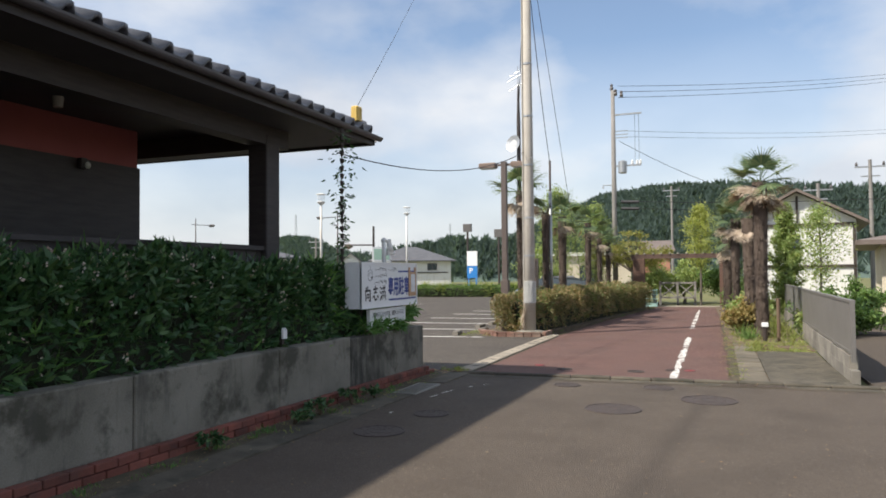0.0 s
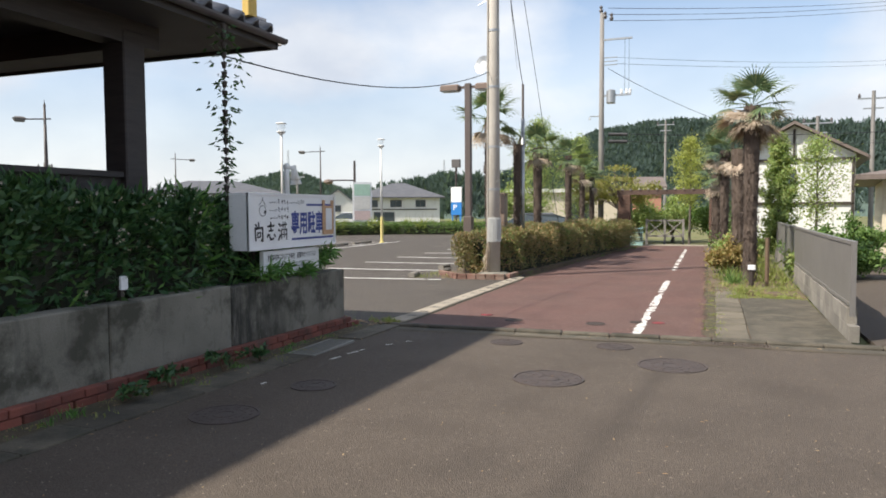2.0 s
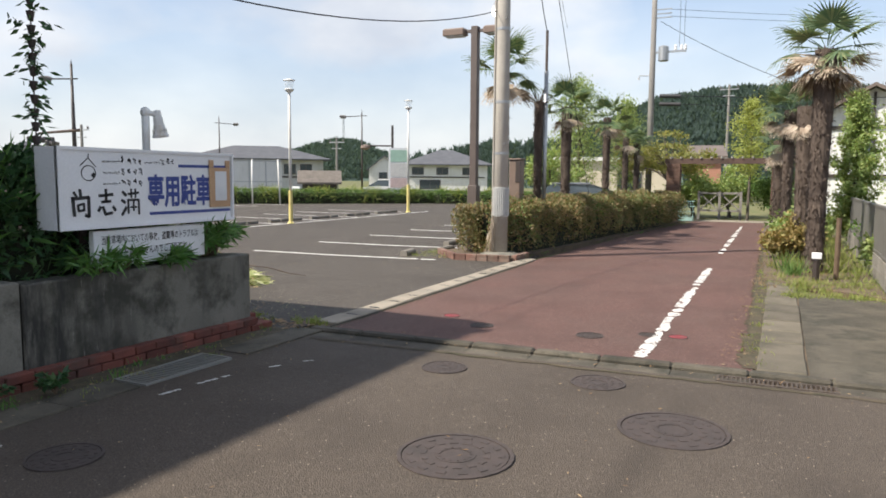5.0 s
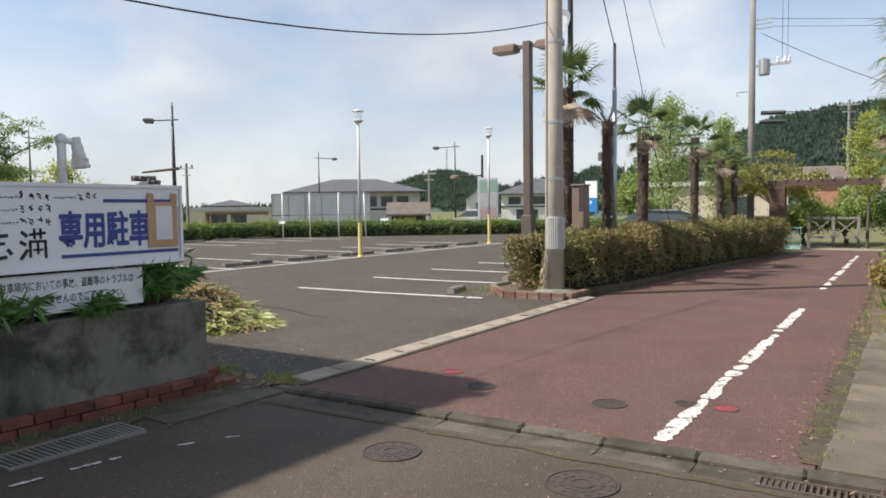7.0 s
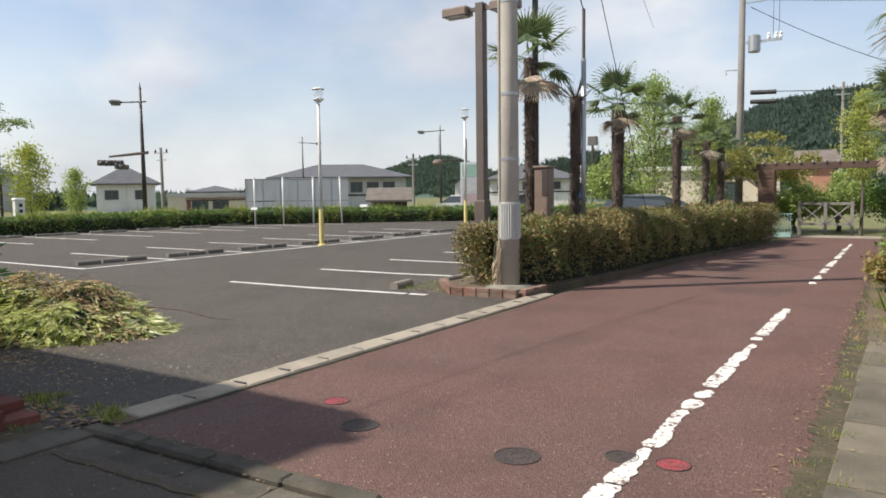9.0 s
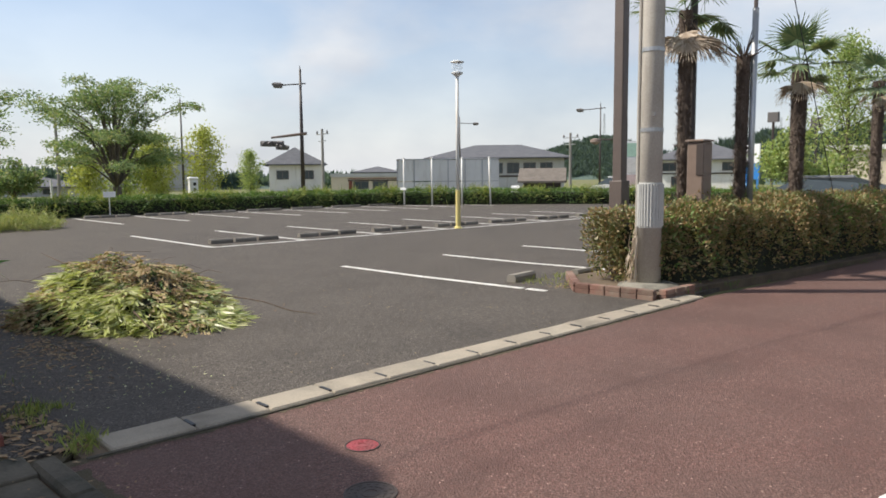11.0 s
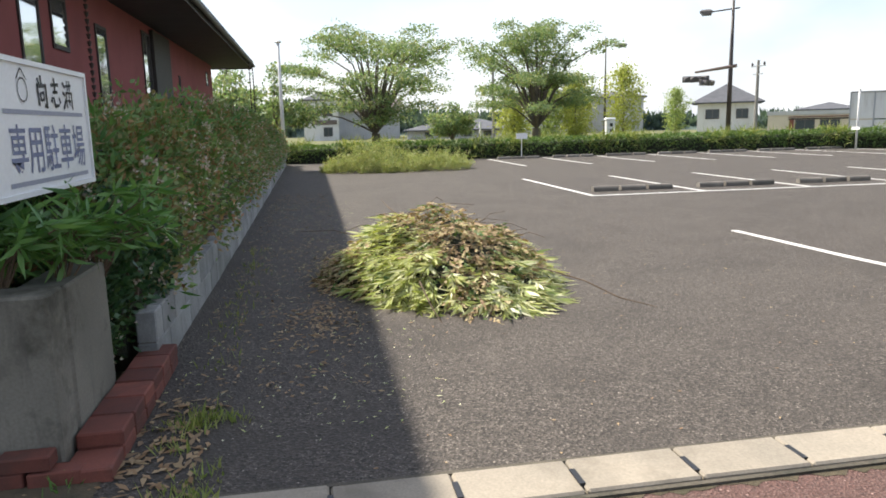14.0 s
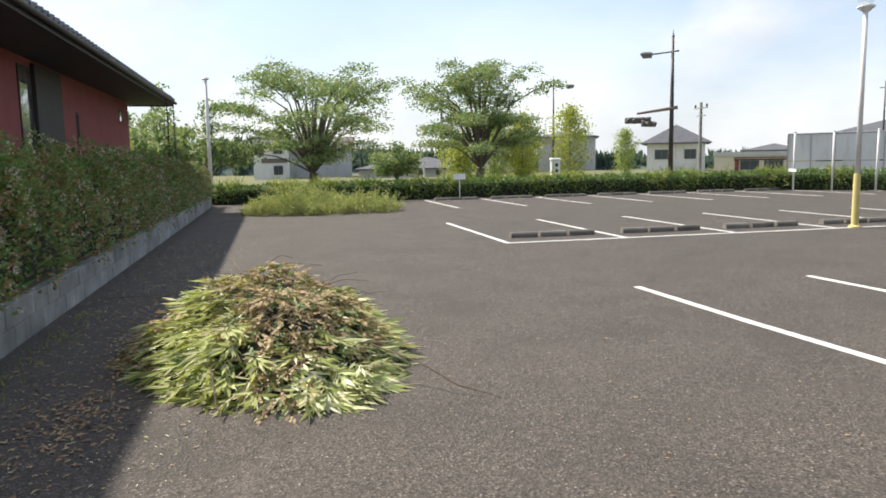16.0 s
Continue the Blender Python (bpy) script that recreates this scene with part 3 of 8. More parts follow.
# ---- pole with its ribbed sleeve ----
POLE = (-4.62, 18.40)
pole = thing("utility_pole", (*POLE, -0.12), "tall grey concrete utility pole with ribbed grey sleeve", "utility pole")
part("shaft", Shape().tube([(*POLE, -0.4), (*POLE, 3), (*POLE, 11.5)], [0.15, 0.138, 0.10], 20), CONCRETE_POLE, pole, smooth=True)
SLEEVE = plain("grey_plastic", (0.50, 0.50, 0.48), 0.5)
sleeve = part("ribbed_sleeve", Shape().tube([(*POLE, 0.68), (*POLE, 1.26)], 0.152, 20), SLEEVE, pole, "grey ribbed plastic sleeve")
for k in range(26):
    a = math.tau * k / 26
    part("rib", Shape().tube([(POLE[0] + 0.155 * math.cos(a), POLE[1] + 0.155 * math.sin(a), z) for z in (0.70, 1.24)], 0.014, 6), SLEEVE, sleeve)
for z in (1.9, 2.9, 4.3, 5.6, 7.0):
    part("band", Shape().tube([(*POLE, z), (*POLE, z + 0.05)], 0.155 - z * 0.0035, 20), GALVANISED, pole)
for k, z in enumerate((2.1, 3.05, 4.5, 6.0, 7.4)):
    a = 2.2 if k % 2 else -0.9
    c, sn = math.cos(a), math.sin(a)
    part("step_bolt", Shape().tube([(POLE[0] + 0.12 * c, POLE[1] + 0.12 * sn, z), (POLE[0] + 0.24 * c, POLE[1] + 0.24 * sn, z), (POLE[0] + 0.25 * c, POLE[1] + 0.25 * sn, z + 0.03)], 0.009, 6), GALVANISED, pole)
part("conduit", Shape().tube([(POLE[0] - 0.14, POLE[1] - 0.09, 0), (POLE[0] - 0.135, POLE[1] - 0.085, 3), (POLE[0] - 0.11, POLE[1] - 0.07, 9)], 0.022, 8), CONCRETE_POLE, pole)


def wire(name, a, b, sag, r=0.012, label="thin black overhead cable", n=18):
    a, b = Vector(a), Vector(b)
    pts = [a.lerp(b, i / n) - Vector((0, 0, sag * 4 * (i / n) * (1 - i / n))) for i in range(n + 1)]
    solid(name, Shape().tube(pts, r, 5), WIRE_BLACK, label, "cable")


# ---- concrete garden wall, brick footing, block wall ----
wall = thing("garden_wall", (-4.6, 4, 0), "weathered grey concrete retaining wall with brick footing", "wall", kind="structure")
edges = [-3.5, -0.6, 2.2, 4.6, 6.69, 8.32, 10.785]
for y0, y1 in zip(edges, edges[1:]):
    part("wall_panel", Shape().soft_box(-4.72, -4.5, y0 + 0.006, y1 - 0.006, -0.3, 0.672 - 0.012 * max(0, y0 - 6), 0.012), CONCRETE_STAINED if y0 > 8 else CONCRETE, wall)
part("wall_panel", Shape().soft_box(-5.35, -4.725, 10.565, 10.785, -0.3, 0.635, 0.012), CONCRETE, wall)
rnd = random.Random(8)
brick_mesh = mesh_of(Shape().soft_box(-0.105, 0.105, -0.05, 0.05, -0.03, 0.03, 0.006), BRICK, "brick")
def brick(x, y, z, turn, parent):
    ob = part("brick", brick_mesh, BRICK, parent)
    ob.matrix_basis = pose(x + rnd.uniform(-0.004, 0.004), y + rnd.uniform(-0.003, 0.003), z, rnd.uniform(-1, 1), rnd.uniform(-1, 1), turn + rnd.uniform(-1.5, 1.5))
for course in range(2):
    y = -1.0 + 0.11 * course
    while y < 10.86:
        brick(-4.44, y, ground_z(-4.44, y) + 0.035 + 0.07 * course, 90, wall)
        y += 0.222
paver_mesh = mesh_of(Shape().soft_box(-0.108, 0.108, -0.10, 0.10, -0.032, 0.032, 0.007), BRICK, "brick")
for c, start in ((0, -4.50), (1, -4.72)):
    for k in range(7 - c):
        ob = part("brick", paver_mesh, BRICK, wall)
        ob.matrix_basis = pose(start - 0.225 * k, 10.892, ground_z(-5, 11) + 0.035 + 0.07 * c, rnd.uniform(-1, 1), rnd.uniform(-1, 1), rnd.uniform(-2, 2))

blocks = thing("block_wall", (-15, 11.1, ground_z(-15, 11)), "low grey concrete block wall edging the planting bed", "wall", kind="structure")
block_mesh = mesh_of(Shape().soft_box(-0.195, 0.195, -0.06, 0.06, -0.095, 0.095, 0.008), CONCRETE_BLOCK, "block")
for c in range(2):
    for k in range(62):
        x = -6.02 - 0.40 * k - 0.2 * (c % 2)
        ob = part("block", block_mesh, CONCRETE_BLOCK, blocks)
        ob.matrix_basis = pose(x, 10.85 + rnd.uniform(-0.004, 0.004), ground_z(x, 11) + 0.095 + 0.2 * c, 0, rnd.uniform(-0.3, 0.3), rnd.uniform(-0.4, 0.4))
half_block = mesh_of(Shape().soft_box(-0.095, 0.095, -0.06, 0.06, -0.095, 0.095, 0.008), CONCRETE_BLOCK, "block")
ob = part("block", half_block, CONCRETE_BLOCK, blocks)
ob.matrix_basis = pose(-5.922, 10.85, ground_z(-5.9, 11) + 0.295)
part("mortar", Shape().box(-31.0, -5.84, 10.805, 10.895, -0.35, 0.17), CONCRETE, blocks)
solid("planting_bed", Shape().box(-31.2, -4.73, 9.0, 10.56, -0.3, 0.35).box(-31.2, -6.1, 10.56, 10.79, -0.3, 0.2).box(-5.95, -4.73, -3.5, 9.0, -0.3, 0.5), SOIL, "dark soil of the raised planting bed", "soil", kind="structure")

# ---- restaurant ----
EAVE_X, EAVE_Y, EAVE_Z = -4.95, 9.9, 3.62
house = thing("restaurant", (-16, 2, 0), "single-storey red-walled restaurant with dark tiled roof and deep eaves", "building")
NORTH, WEST, EAST, SOUTH = 8.6, -28.2, -7.6, -9.0
PORCH_X, PORCH_Y = -8.7, 7.8
windows = [(-11.52, -10.82, 1.35, 3.04), (-12.6, -11.93, 2.42, 3.15), (-14.62, -13.98, 1.35, 3.02), (-18.1, -17.35, 1.3, 3.35), (-21.62, -21.42, 1.75, 2.72), (-27.1, -26.65, 2.75, 3.2)]
x = WEST
for x0, x1, z0, z1 in sorted(windows):
    part("wall_segment", Shape().box(x, x0, NORTH - 0.2, NORTH, -0.3, 3.7), RED_WALL, house)
    part("wall_segment", Shape().box(x0, x1, NORTH - 0.2, NORTH, -0.3, z0), RED_WALL, house)
    part("wall_segment", Shape().box(x0, x1, NORTH - 0.2, NORTH, z1, 3.7), RED_WALL, house)
    x = x1
part("wall_segment", Shape().box(x, PORCH_X, NORTH - 0.2, NORTH, -0.3, 3.7), RED_WALL, house)
part("wall_return", Shape().box(PORCH_X - 0.2, PORCH_X, PORCH_Y, NORTH - 0.2, -0.3, 3.7).box(PORCH_X - 0.2, EAST - 0.2, PORCH_Y - 0.2, PORCH_Y, -0.3, 3.7), RED_WALL, house)
part("wall_east", Shape().box(EAST - 0.2, EAST, SOUTH, PORCH_Y, 3.0, 3.7), RED_WALL, house)
part("wainscot", Shape().box(EAST - 0.2, EAST + 0.03, SOUTH, PORCH_Y + 0.02, -0.3, 3.0), DARK_WOOD, house, "black-brown timber wainscot")
part("wall_back", Shape().box(WEST, EAST - 0.2, SOUTH, SOUTH + 0.2, -0.3, 3.7).box(WEST, WEST + 0.2, SOUTH + 0.2, NORTH - 0.2, -0.3, 3.7), RED_WALL, house)
part("floor", Shape().box(WEST + 0.2, PORCH_X - 0.2, SOUTH + 0.2, NORTH - 0.2, -0.3, 0.3), DARK_WOOD, house)
part("porch_floor", Shape().box(EAST + 0.03, -6.005, SOUTH, 8.43, 0.2, 0.85).box(PORCH_X, EAST + 0.028, PORCH_Y + 0.022, 8.43, 0.2, 0.85), DARK_WOOD, house)
# Panels added out of view to cut the sky light reaching the porch wall.
part("porch_light_block", Shape().box(-5.88, -5.74, SOUTH, 3.6, 1.885, 3.255).box(EAST + 0.03, -6.005, 3.4, 3.6, 0.852, 3.5), DARK_WOOD, house, "unseen dark panels added to keep sky light off the porch")
part("parapet", Shape().box(-5.88, -5.74, SOUTH, 8.1, 0.2, 1.82).soft_box(-5.94, -5.68, SOUTH, 8.1, 1.82, 1.88, 0.01), DARK_WOOD, house, "dark timber parapet")
part("parapet", Shape().box(PORCH_X, -5.965, 8.44, 8.58, 0.2, 1.82).soft_box(PORCH_X, -5.965, 8.38, 8.64, 1.82, 1.88, 0.01), DARK_WOOD, house, "dark timber parapet")
for y0 in (8.11, 2.4, -4.0):
    part("pillar", Shape().soft_box(-5.96, -5.655, y0, y0 + 0.31, 0.2, 3.4, 0.015), DARK_WOOD, house)
part("beam", Shape().box(-5.94, -5.67, SOUTH, 8.66, 3.26, 3.52), DARK_WOOD, house)
part("beam", Shape().box(PORCH_X, -5.945, 8.3, 8.6, 3.24, 3.52), DARK_WOOD, house)
GLASS_DARK, nt, b = nodes_of("window_glass")
b.inputs["Base Color"].default_value, b.inputs["Roughness"].default_value, b.inputs["Metallic"].default_value = (0.74, 0.76, 0.77, 1), 0.04, 0.9
for x0, x1, z0, z1 in windows:
    w = part("window", Shape().box(x0, x0 + 0.05, NORTH - 0.05, NORTH + 0.022, z0, z1).box(x1 - 0.05, x1, NORTH - 0.05, NORTH + 0.022, z0, z1)
             .box(x0 + 0.05, x1 - 0.05, NORTH - 0.05, NORTH + 0.022, z1 - 0.05, z1).box(x0 + 0.05, x1 - 0.05, NORTH - 0.05, NORTH + 0.03, z0, z0 + 0.06), DARK_WOOD, house, "dark window frame")
    part("pane", Shape().box(x0 + 0.05, x1 - 0.05, NORTH - 0.02, NORTH + 0.008, z0 + 0.06, z1 - 0.05), GLASS_DARK, w)
part("shutter", Shape().soft_box(-20.0, -18.15, NORTH + 0.002, NORTH + 0.09, 1.2, 3.45, 0.01), DARK_WOOD, house, "dark sliding door panel")
# roof: hipped, with a soffit, fascia, gutter and tiles
X0, X1, Y0, Y1 = -29.4, EAVE_X, -10.4, EAVE_Y
RIDGE_IN, RIDGE_Z = 8.5, EAVE_Z + 2.6
ridge = [(X1 - RIDGE_IN, Y1 - RIDGE_IN, RIDGE_Z), (X0 + RIDGE_IN, Y1 - RIDGE_IN, RIDGE_Z), (X0 + RIDGE_IN, Y0 + RIDGE_IN, RIDGE_Z), (X1 - RIDGE_IN, Y0 + RIDGE_IN, RIDGE_Z)]
eave = [(X1, Y1, EAVE_Z), (X0, Y1, EAVE_Z), (X0, Y0, EAVE_Z), (X1, Y0, EAVE_Z)]
part("roof", Shape().add(eave + ridge, [(0, 1, 5, 4), (1, 2, 6, 5), (2, 3, 7, 6), (3, 0, 4, 7), (4, 5, 6, 7)]), ROOF_TILE, house)
part("soffit", Shape().box(X0 + 0.05, X1 - 0.05, Y0 + 0.05, Y1 - 0.05, EAVE_Z - 0.10, EAVE_Z - 0.06), SOFFIT, house)
s = Shape()
for (ax, ay), (bx, by) in (((X1, Y1), (X1, Y0)), ((X0, Y1), (X1, Y1)), ((X0, Y0), (X1, Y0)), ((X0, Y0), (X0, Y1))):
    s.box(min(ax, bx) - 0.02, max(ax, bx) + 0.02, min(ay, by) - 0.02, max(ay, by) + 0.02, EAVE_Z - 0.14, EAVE_Z)
part("fascia", s, DARK_WOOD, house)


def half_pipe(a, b, r=0.06, n=8):
    """An open gutter along a line."""
    a, b = Vector(a), Vector(b)
    d = (b - a).normalized()
    out = d.cross(Vector((0, 0, 1)))
    s = Shape()
    ring = [(out * math.cos(t) * q + Vector((0, 0, -math.sin(t) * q))) for q in (r, r - 0.006) for t in (math.pi * k / n for k in range(n + 1))]
    s.add([a + q for q in ring] + [b + q for q in ring], [])
    m = n + 1
    f = []
    for k in range(n):
        f += [(k, k + 1, 2 * m + k + 1, 2 * m + k), (m + k + 1, m + k, 3 * m + k, 3 * m + k + 1)]
    f += [(0, 2 * m, 3 * m, m), (n, m + n, 3 * m + n, 2 * m + n)]
    s.f += f
    return s


part("gutter", half_pipe((X1 + 0.09, Y1 + 0.06, EAVE_Z - 0.02), (X1 + 0.09, Y0, EAVE_Z + 0.0)), GUTTER_BROWN, house, "dark brown rain gutter")
part("gutter", half_pipe((X0, Y1 + 0.09, EAVE_Z - 0.02), (X1, Y1 + 0.09, EAVE_Z - 0.02)), GUTTER_BROWN, house, "dark brown rain gutter")


def tile_mesh():
    """One curved edge tile, its roll to one side, running up the slope along -x, 0.28 wide along y."""
    s = Shape()
    prof = [(-0.14, 0.0), (-0.09, -0.012), (-0.02, -0.012), (0.02, 0.004), (0.05, 0.05), (0.08, 0.072), (0.115, 0.062), (0.14, 0.012)]
    n = len(prof)
    v = []
    for x, up in ((0.06, 0.0), (-0.34, 0.0)):
        v += [(x, yy, z + 0.045) for yy, z in prof] + [(x, yy, z + 0.0) for yy, z in prof]
    f = []
    for k in range(n - 1):
        f += [(k, k + 1, 2 * n + k + 1, 2 * n + k), (n + k + 1, n + k, 3 * n + k, 3 * n + k + 1), (k + 1, k, n + k, n + k + 1)]
    return mesh_of(s.add(v, f), ROOF_TILE, "tile", True)


TILE = tile_mesh()
pitch = math.degrees(math.atan2(RIDGE_Z - EAVE_Z, RIDGE_IN))
for row in range(2):
    y = Y1 - 0.3 - 0.3 * row
    while y > -2:
        ob = part("tile", TILE, ROOF_TILE, house)
        ob.matrix_basis = pose(X1 - 0.34 * row, y, EAVE_Z + 0.03 + 0.34 * row * math.tan(radians(pitch)), 0, pitch, rnd.uniform(-0.6, 0.6))
        y -= 0.285
x = X1 - 0.3
while x > X0:
    ob = part("tile", TILE, ROOF_TILE, house)
    ob.matrix_basis = pose(x, Y1, EAVE_Z + 0.03, 0, 0, 90) @ pose(0, 0, 0, 0, pitch, 0)
    x -= 0.285
s = Shape()
hip = [Vector(eave[0]) + Vector((-0.1, -0.1, 0.12)), Vector(eave[0]).lerp(Vector(ridge[0]), 0.5) + Vector((0, 0, 0.14)), Vector(ridge[0]) + Vector((0, 0, 0.14))]
part("hip_ridge", s.tube(hip, 0.11, 10), ROOF_TILE, house)
hip = [Vector(eave[1]) + Vector((0.1, -0.1, 0.12)), Vector(ridge[1]) + Vector((0, 0, 0.14))]
part("hip_ridge", Shape().tube(hip, 0.13, 10), ROOF_TILE, house)
part("ridge_end", Shape().soft_box(-5.02, -4.9, 9.3, 9.46, 3.76, 3.98, 0.02), plain("ochre_cap", (0.62, 0.42, 0.10), 0.6), house, "ochre-yellow ridge end block")
LAMP_GLASS = plain("lamp_glass", (0.6, 0.6, 0.55), 0.2)
part("soffit_spotlight", Shape().lathe([(0.05, -0.10), (0.06, 0.0), (0.06, 0.02)], (-6.9, 5.9, EAVE_Z - 0.12), 14), LAMP_GLASS, house, "small round soffit lamp")
w = part("wall_lamp", Shape().soft_box(EAST + 0.04, EAST + 0.12, 6.75, 6.85, 2.86, 3.0, 0.01), STEEL_DARK, house, "small dark wall lamp")
part("bulb", Shape().lathe([(0.02, 0), (0.04, 0.03), (0.03, 0.07), (0.0, 0.09)], (EAST + 0.17, 6.8, 2.86), 10), LAMP_GLASS, w)


# ---- fence by the driveway ----
fence = thing("fence", (1.85, 12, ground_z(1.85, 12)), "grey panel fence on a low concrete block wall", "fence", kind="structure")
block2 = mesh_of(Shape().soft_box(-0.06, 0.06, -0.1985, 0.1985, -0.0985, 0.0985, 0.005), CONCRETE_STOP, "block")
for c in range(2):
    for k in range(34):
        y = 11.95 + 0.4 * k + 0.2 * (c % 2) - 0.0
        ob = part("block", block2, CONCRETE_STOP, fence)
        ob.matrix_basis = pose(1.84 + 0.025 * (y - 11.95) * 1.0 * 0.6, y, ground_z(1.84, y) + 0.09 + 0.2 * c, 0, 0, -0.9)
FENCE_GREY = surface("fence_panel", (0.165, 0.155, 0.145), (0.14, 0.132, 0.122), 2.0, 120.0, 0.5, 0.0, 0.1, 0.001)
for k in range(7):
    y0 = 11.8 + 2.0 * k
    x = 1.82 + 0.015 * (y0 - 11.9)
    g = ground_z(x, y0)
    part("post", Shape().box(x - 0.03, x + 0.03, y0 - 0.03, y0 + 0.03, g + 0.3, g + 1.20), FENCE_GREY, fence)
    part("panel", Shape().box(x - 0.006 + 0.0, x + 0.006 + 0.028, y0 + 0.04, y0 + 1.96, g + 0.45, g + 1.16), FENCE_GREY, fence)
    part("rail", Shape().box(x - 0.02, x + 0.045, y0 + 0.032, y0 + 1.968, g + 1.16, g + 1.20).box(x - 0.02, x + 0.045, y0 + 0.032, y0 + 1.968, g + 0.41, g + 0.45), FENCE_GREY, fence)


# ---- planting ----
LEAF_DARK = leafy("dark_shrub_leaf", [(0.030, 0.075, 0.030), (0.048, 0.116, 0.045), (0.075, 0.160, 0.056), (0.112, 0.187, 0.066)], 0.4, 0.2)
LEAF_MIX = leafy("abelia_leaf", [(0.142, 0.230, 0.070), (0.248, 0.361, 0.119), (0.177, 0.294, 0.101), (0.494, 0.230, 0.138), (0.317, 0.393, 0.138)], 0.45, 0.25)
LEAF_RUST = leafy("rusty_hedge_leaf", [(0.12, 0.15, 0.055), (0.22, 0.24, 0.09), (0.31, 0.235, 0.115), (0.45, 0.27, 0.15), (0.20, 0.235, 0.08)], 0.5, 0.25)
LEAF_HEDGE = leafy("hedge_leaf", [(0.086, 0.163, 0.042), (0.134, 0.230, 0.058), (0.211, 0.307, 0.086)], 0.5, 0.3)
LEAF_BAMBOO = leafy("bamboo_leaf", [(0.075, 0.179, 0.045), (0.135, 0.284, 0.067), (0.209, 0.359, 0.105)], 0.45, 0.35)
LEAF_CUT = leafy("cut_bamboo_leaf", [(0.278, 0.361, 0.107), (0.452, 0.492, 0.173), (0.626, 0.609, 0.282), (0.750, 0.724, 0.521), (0.383, 0.435, 0.153)], 0.45, 0.25)
LEAF_WILTED = leafy("wilted_leaf", [(0.30, 0.20, 0.11), (0.48, 0.33, 0.19), (0.40, 0.37, 0.16), (0.60, 0.44, 0.27)], 0.7, 0.2)
LEAF_GRASS = leafy("grass_blade", [(0.200, 0.272, 0.057), (0.315, 0.372, 0.100), (0.429, 0.415, 0.157), (0.157, 0.243, 0.057)], 0.55, 0.35)
LEAF_DRY = leafy("dry_leaf", [(0.24, 0.14, 0.07), (0.34, 0.22, 0.12), (0.42, 0.31, 0.18), (0.16, 0.10, 0.06)], 0.75, 0.1)
# Leaf tones lightened and greyed to stand in for haze before these trees.
LEAF_TREE_HAZE = leafy("hazed_street_tree_leaf", [(0.14, 0.22, 0.115), (0.20, 0.30, 0.15), (0.28, 0.36, 0.18), (0.40, 0.39, 0.20)], 0.5, 0.5)
LEAF_OLIVE = leafy("olive_tree_leaf", [(0.22, 0.25, 0.08), (0.33, 0.34, 0.11), (0.40, 0.34, 0.13), (0.27, 0.30, 0.09)], 0.5, 0.45)
LEAF_FRESH = leafy("fresh_cut_leaf", [(0.32, 0.38, 0.095), (0.46, 0.51, 0.145), (0.59, 0.61, 0.24), (0.70, 0.68, 0.42), (0.38, 0.43, 0.11)], 0.42, 0.35)
LEAF_GINKGO = leafy("ginkgo_leaf", [(0.37, 0.41, 0.11), (0.50, 0.52, 0.15), (0.32, 0.40, 0.12)], 0.5, 0.45)
LEAF_LIGHT = leafy("light_tree_leaf", [(0.245, 0.345, 0.115), (0.355, 0.455, 0.165), (0.465, 0.490, 0.20)], 0.5, 0.45)
LEAF_PALM = leafy("palm_leaf", [(0.105, 0.172, 0.090), (0.160, 0.232, 0.120), (0.300, 0.330, 0.165)], 0.4, 0.3)
LEAF_PALM_DEAD = leafy("dead_palm_leaf", [(0.36, 0.27, 0.20), (0.52, 0.42, 0.33), (0.66, 0.56, 0.45)], 0.7, 0.15)
# Lifted, bluish tones: the haze over the far woods is in the colour.
LEAF_WOODS_HAZE = leafy("hazed_woods_leaf", [(0.095, 0.142, 0.132), (0.108, 0.158, 0.145), (0.122, 0.174, 0.155)], 0.9, 0.5)
FLOWER = leafy("white_flower", [(0.62, 0.52, 0.47), (0.72, 0.66, 0.60), (0.55, 0.36, 0.33)], 0.6, 0.3)
TWIG = surface("twig_bark", (0.10, 0.065, 0.04), (0.16, 0.11, 0.07), 9.0, 90.0, 0.85, 0, 0.4, 0.002)
# Near-black colour for solid hedge and heap cores; their inner shade is painted.
CORE_SHADE = surface("core_shade", (0.018, 0.024, 0.012), (0.03, 0.03, 0.016), 9.0, 60.0, 0.95, 0, 0.5, 0.02)
BARK = surface("bark", (0.10, 0.085, 0.07), (0.16, 0.135, 0.11), 4.0, 60.0, 0.9, 0, 0.6, 0.006, stretch=(1, 1, 0.3))
PALM_BARK = surface("palm_fibre", (0.062, 0.045, 0.036), (0.12, 0.09, 0.07), 7.0, 110.0, 0.95, 0, 0.8, 0.01, stretch=(1, 1, 0.4))


def lumps(p, k=1.0):
    """Smooth bumps from a few waves, for uneven outlines."""
    x, y, z = p[:, 0] * k, p[:, 1] * k, p[:, 2] * k
    return (np.sin(2.1 * x + 1.3 * y + 0.7) + np.sin(3.7 * y - 2.2 * z + 1.9) + np.sin(4.3 * x + 3.1 * z) + np.sin(7.9 * y + 5.2 * x + 2.4) * 0.6) / 3.6


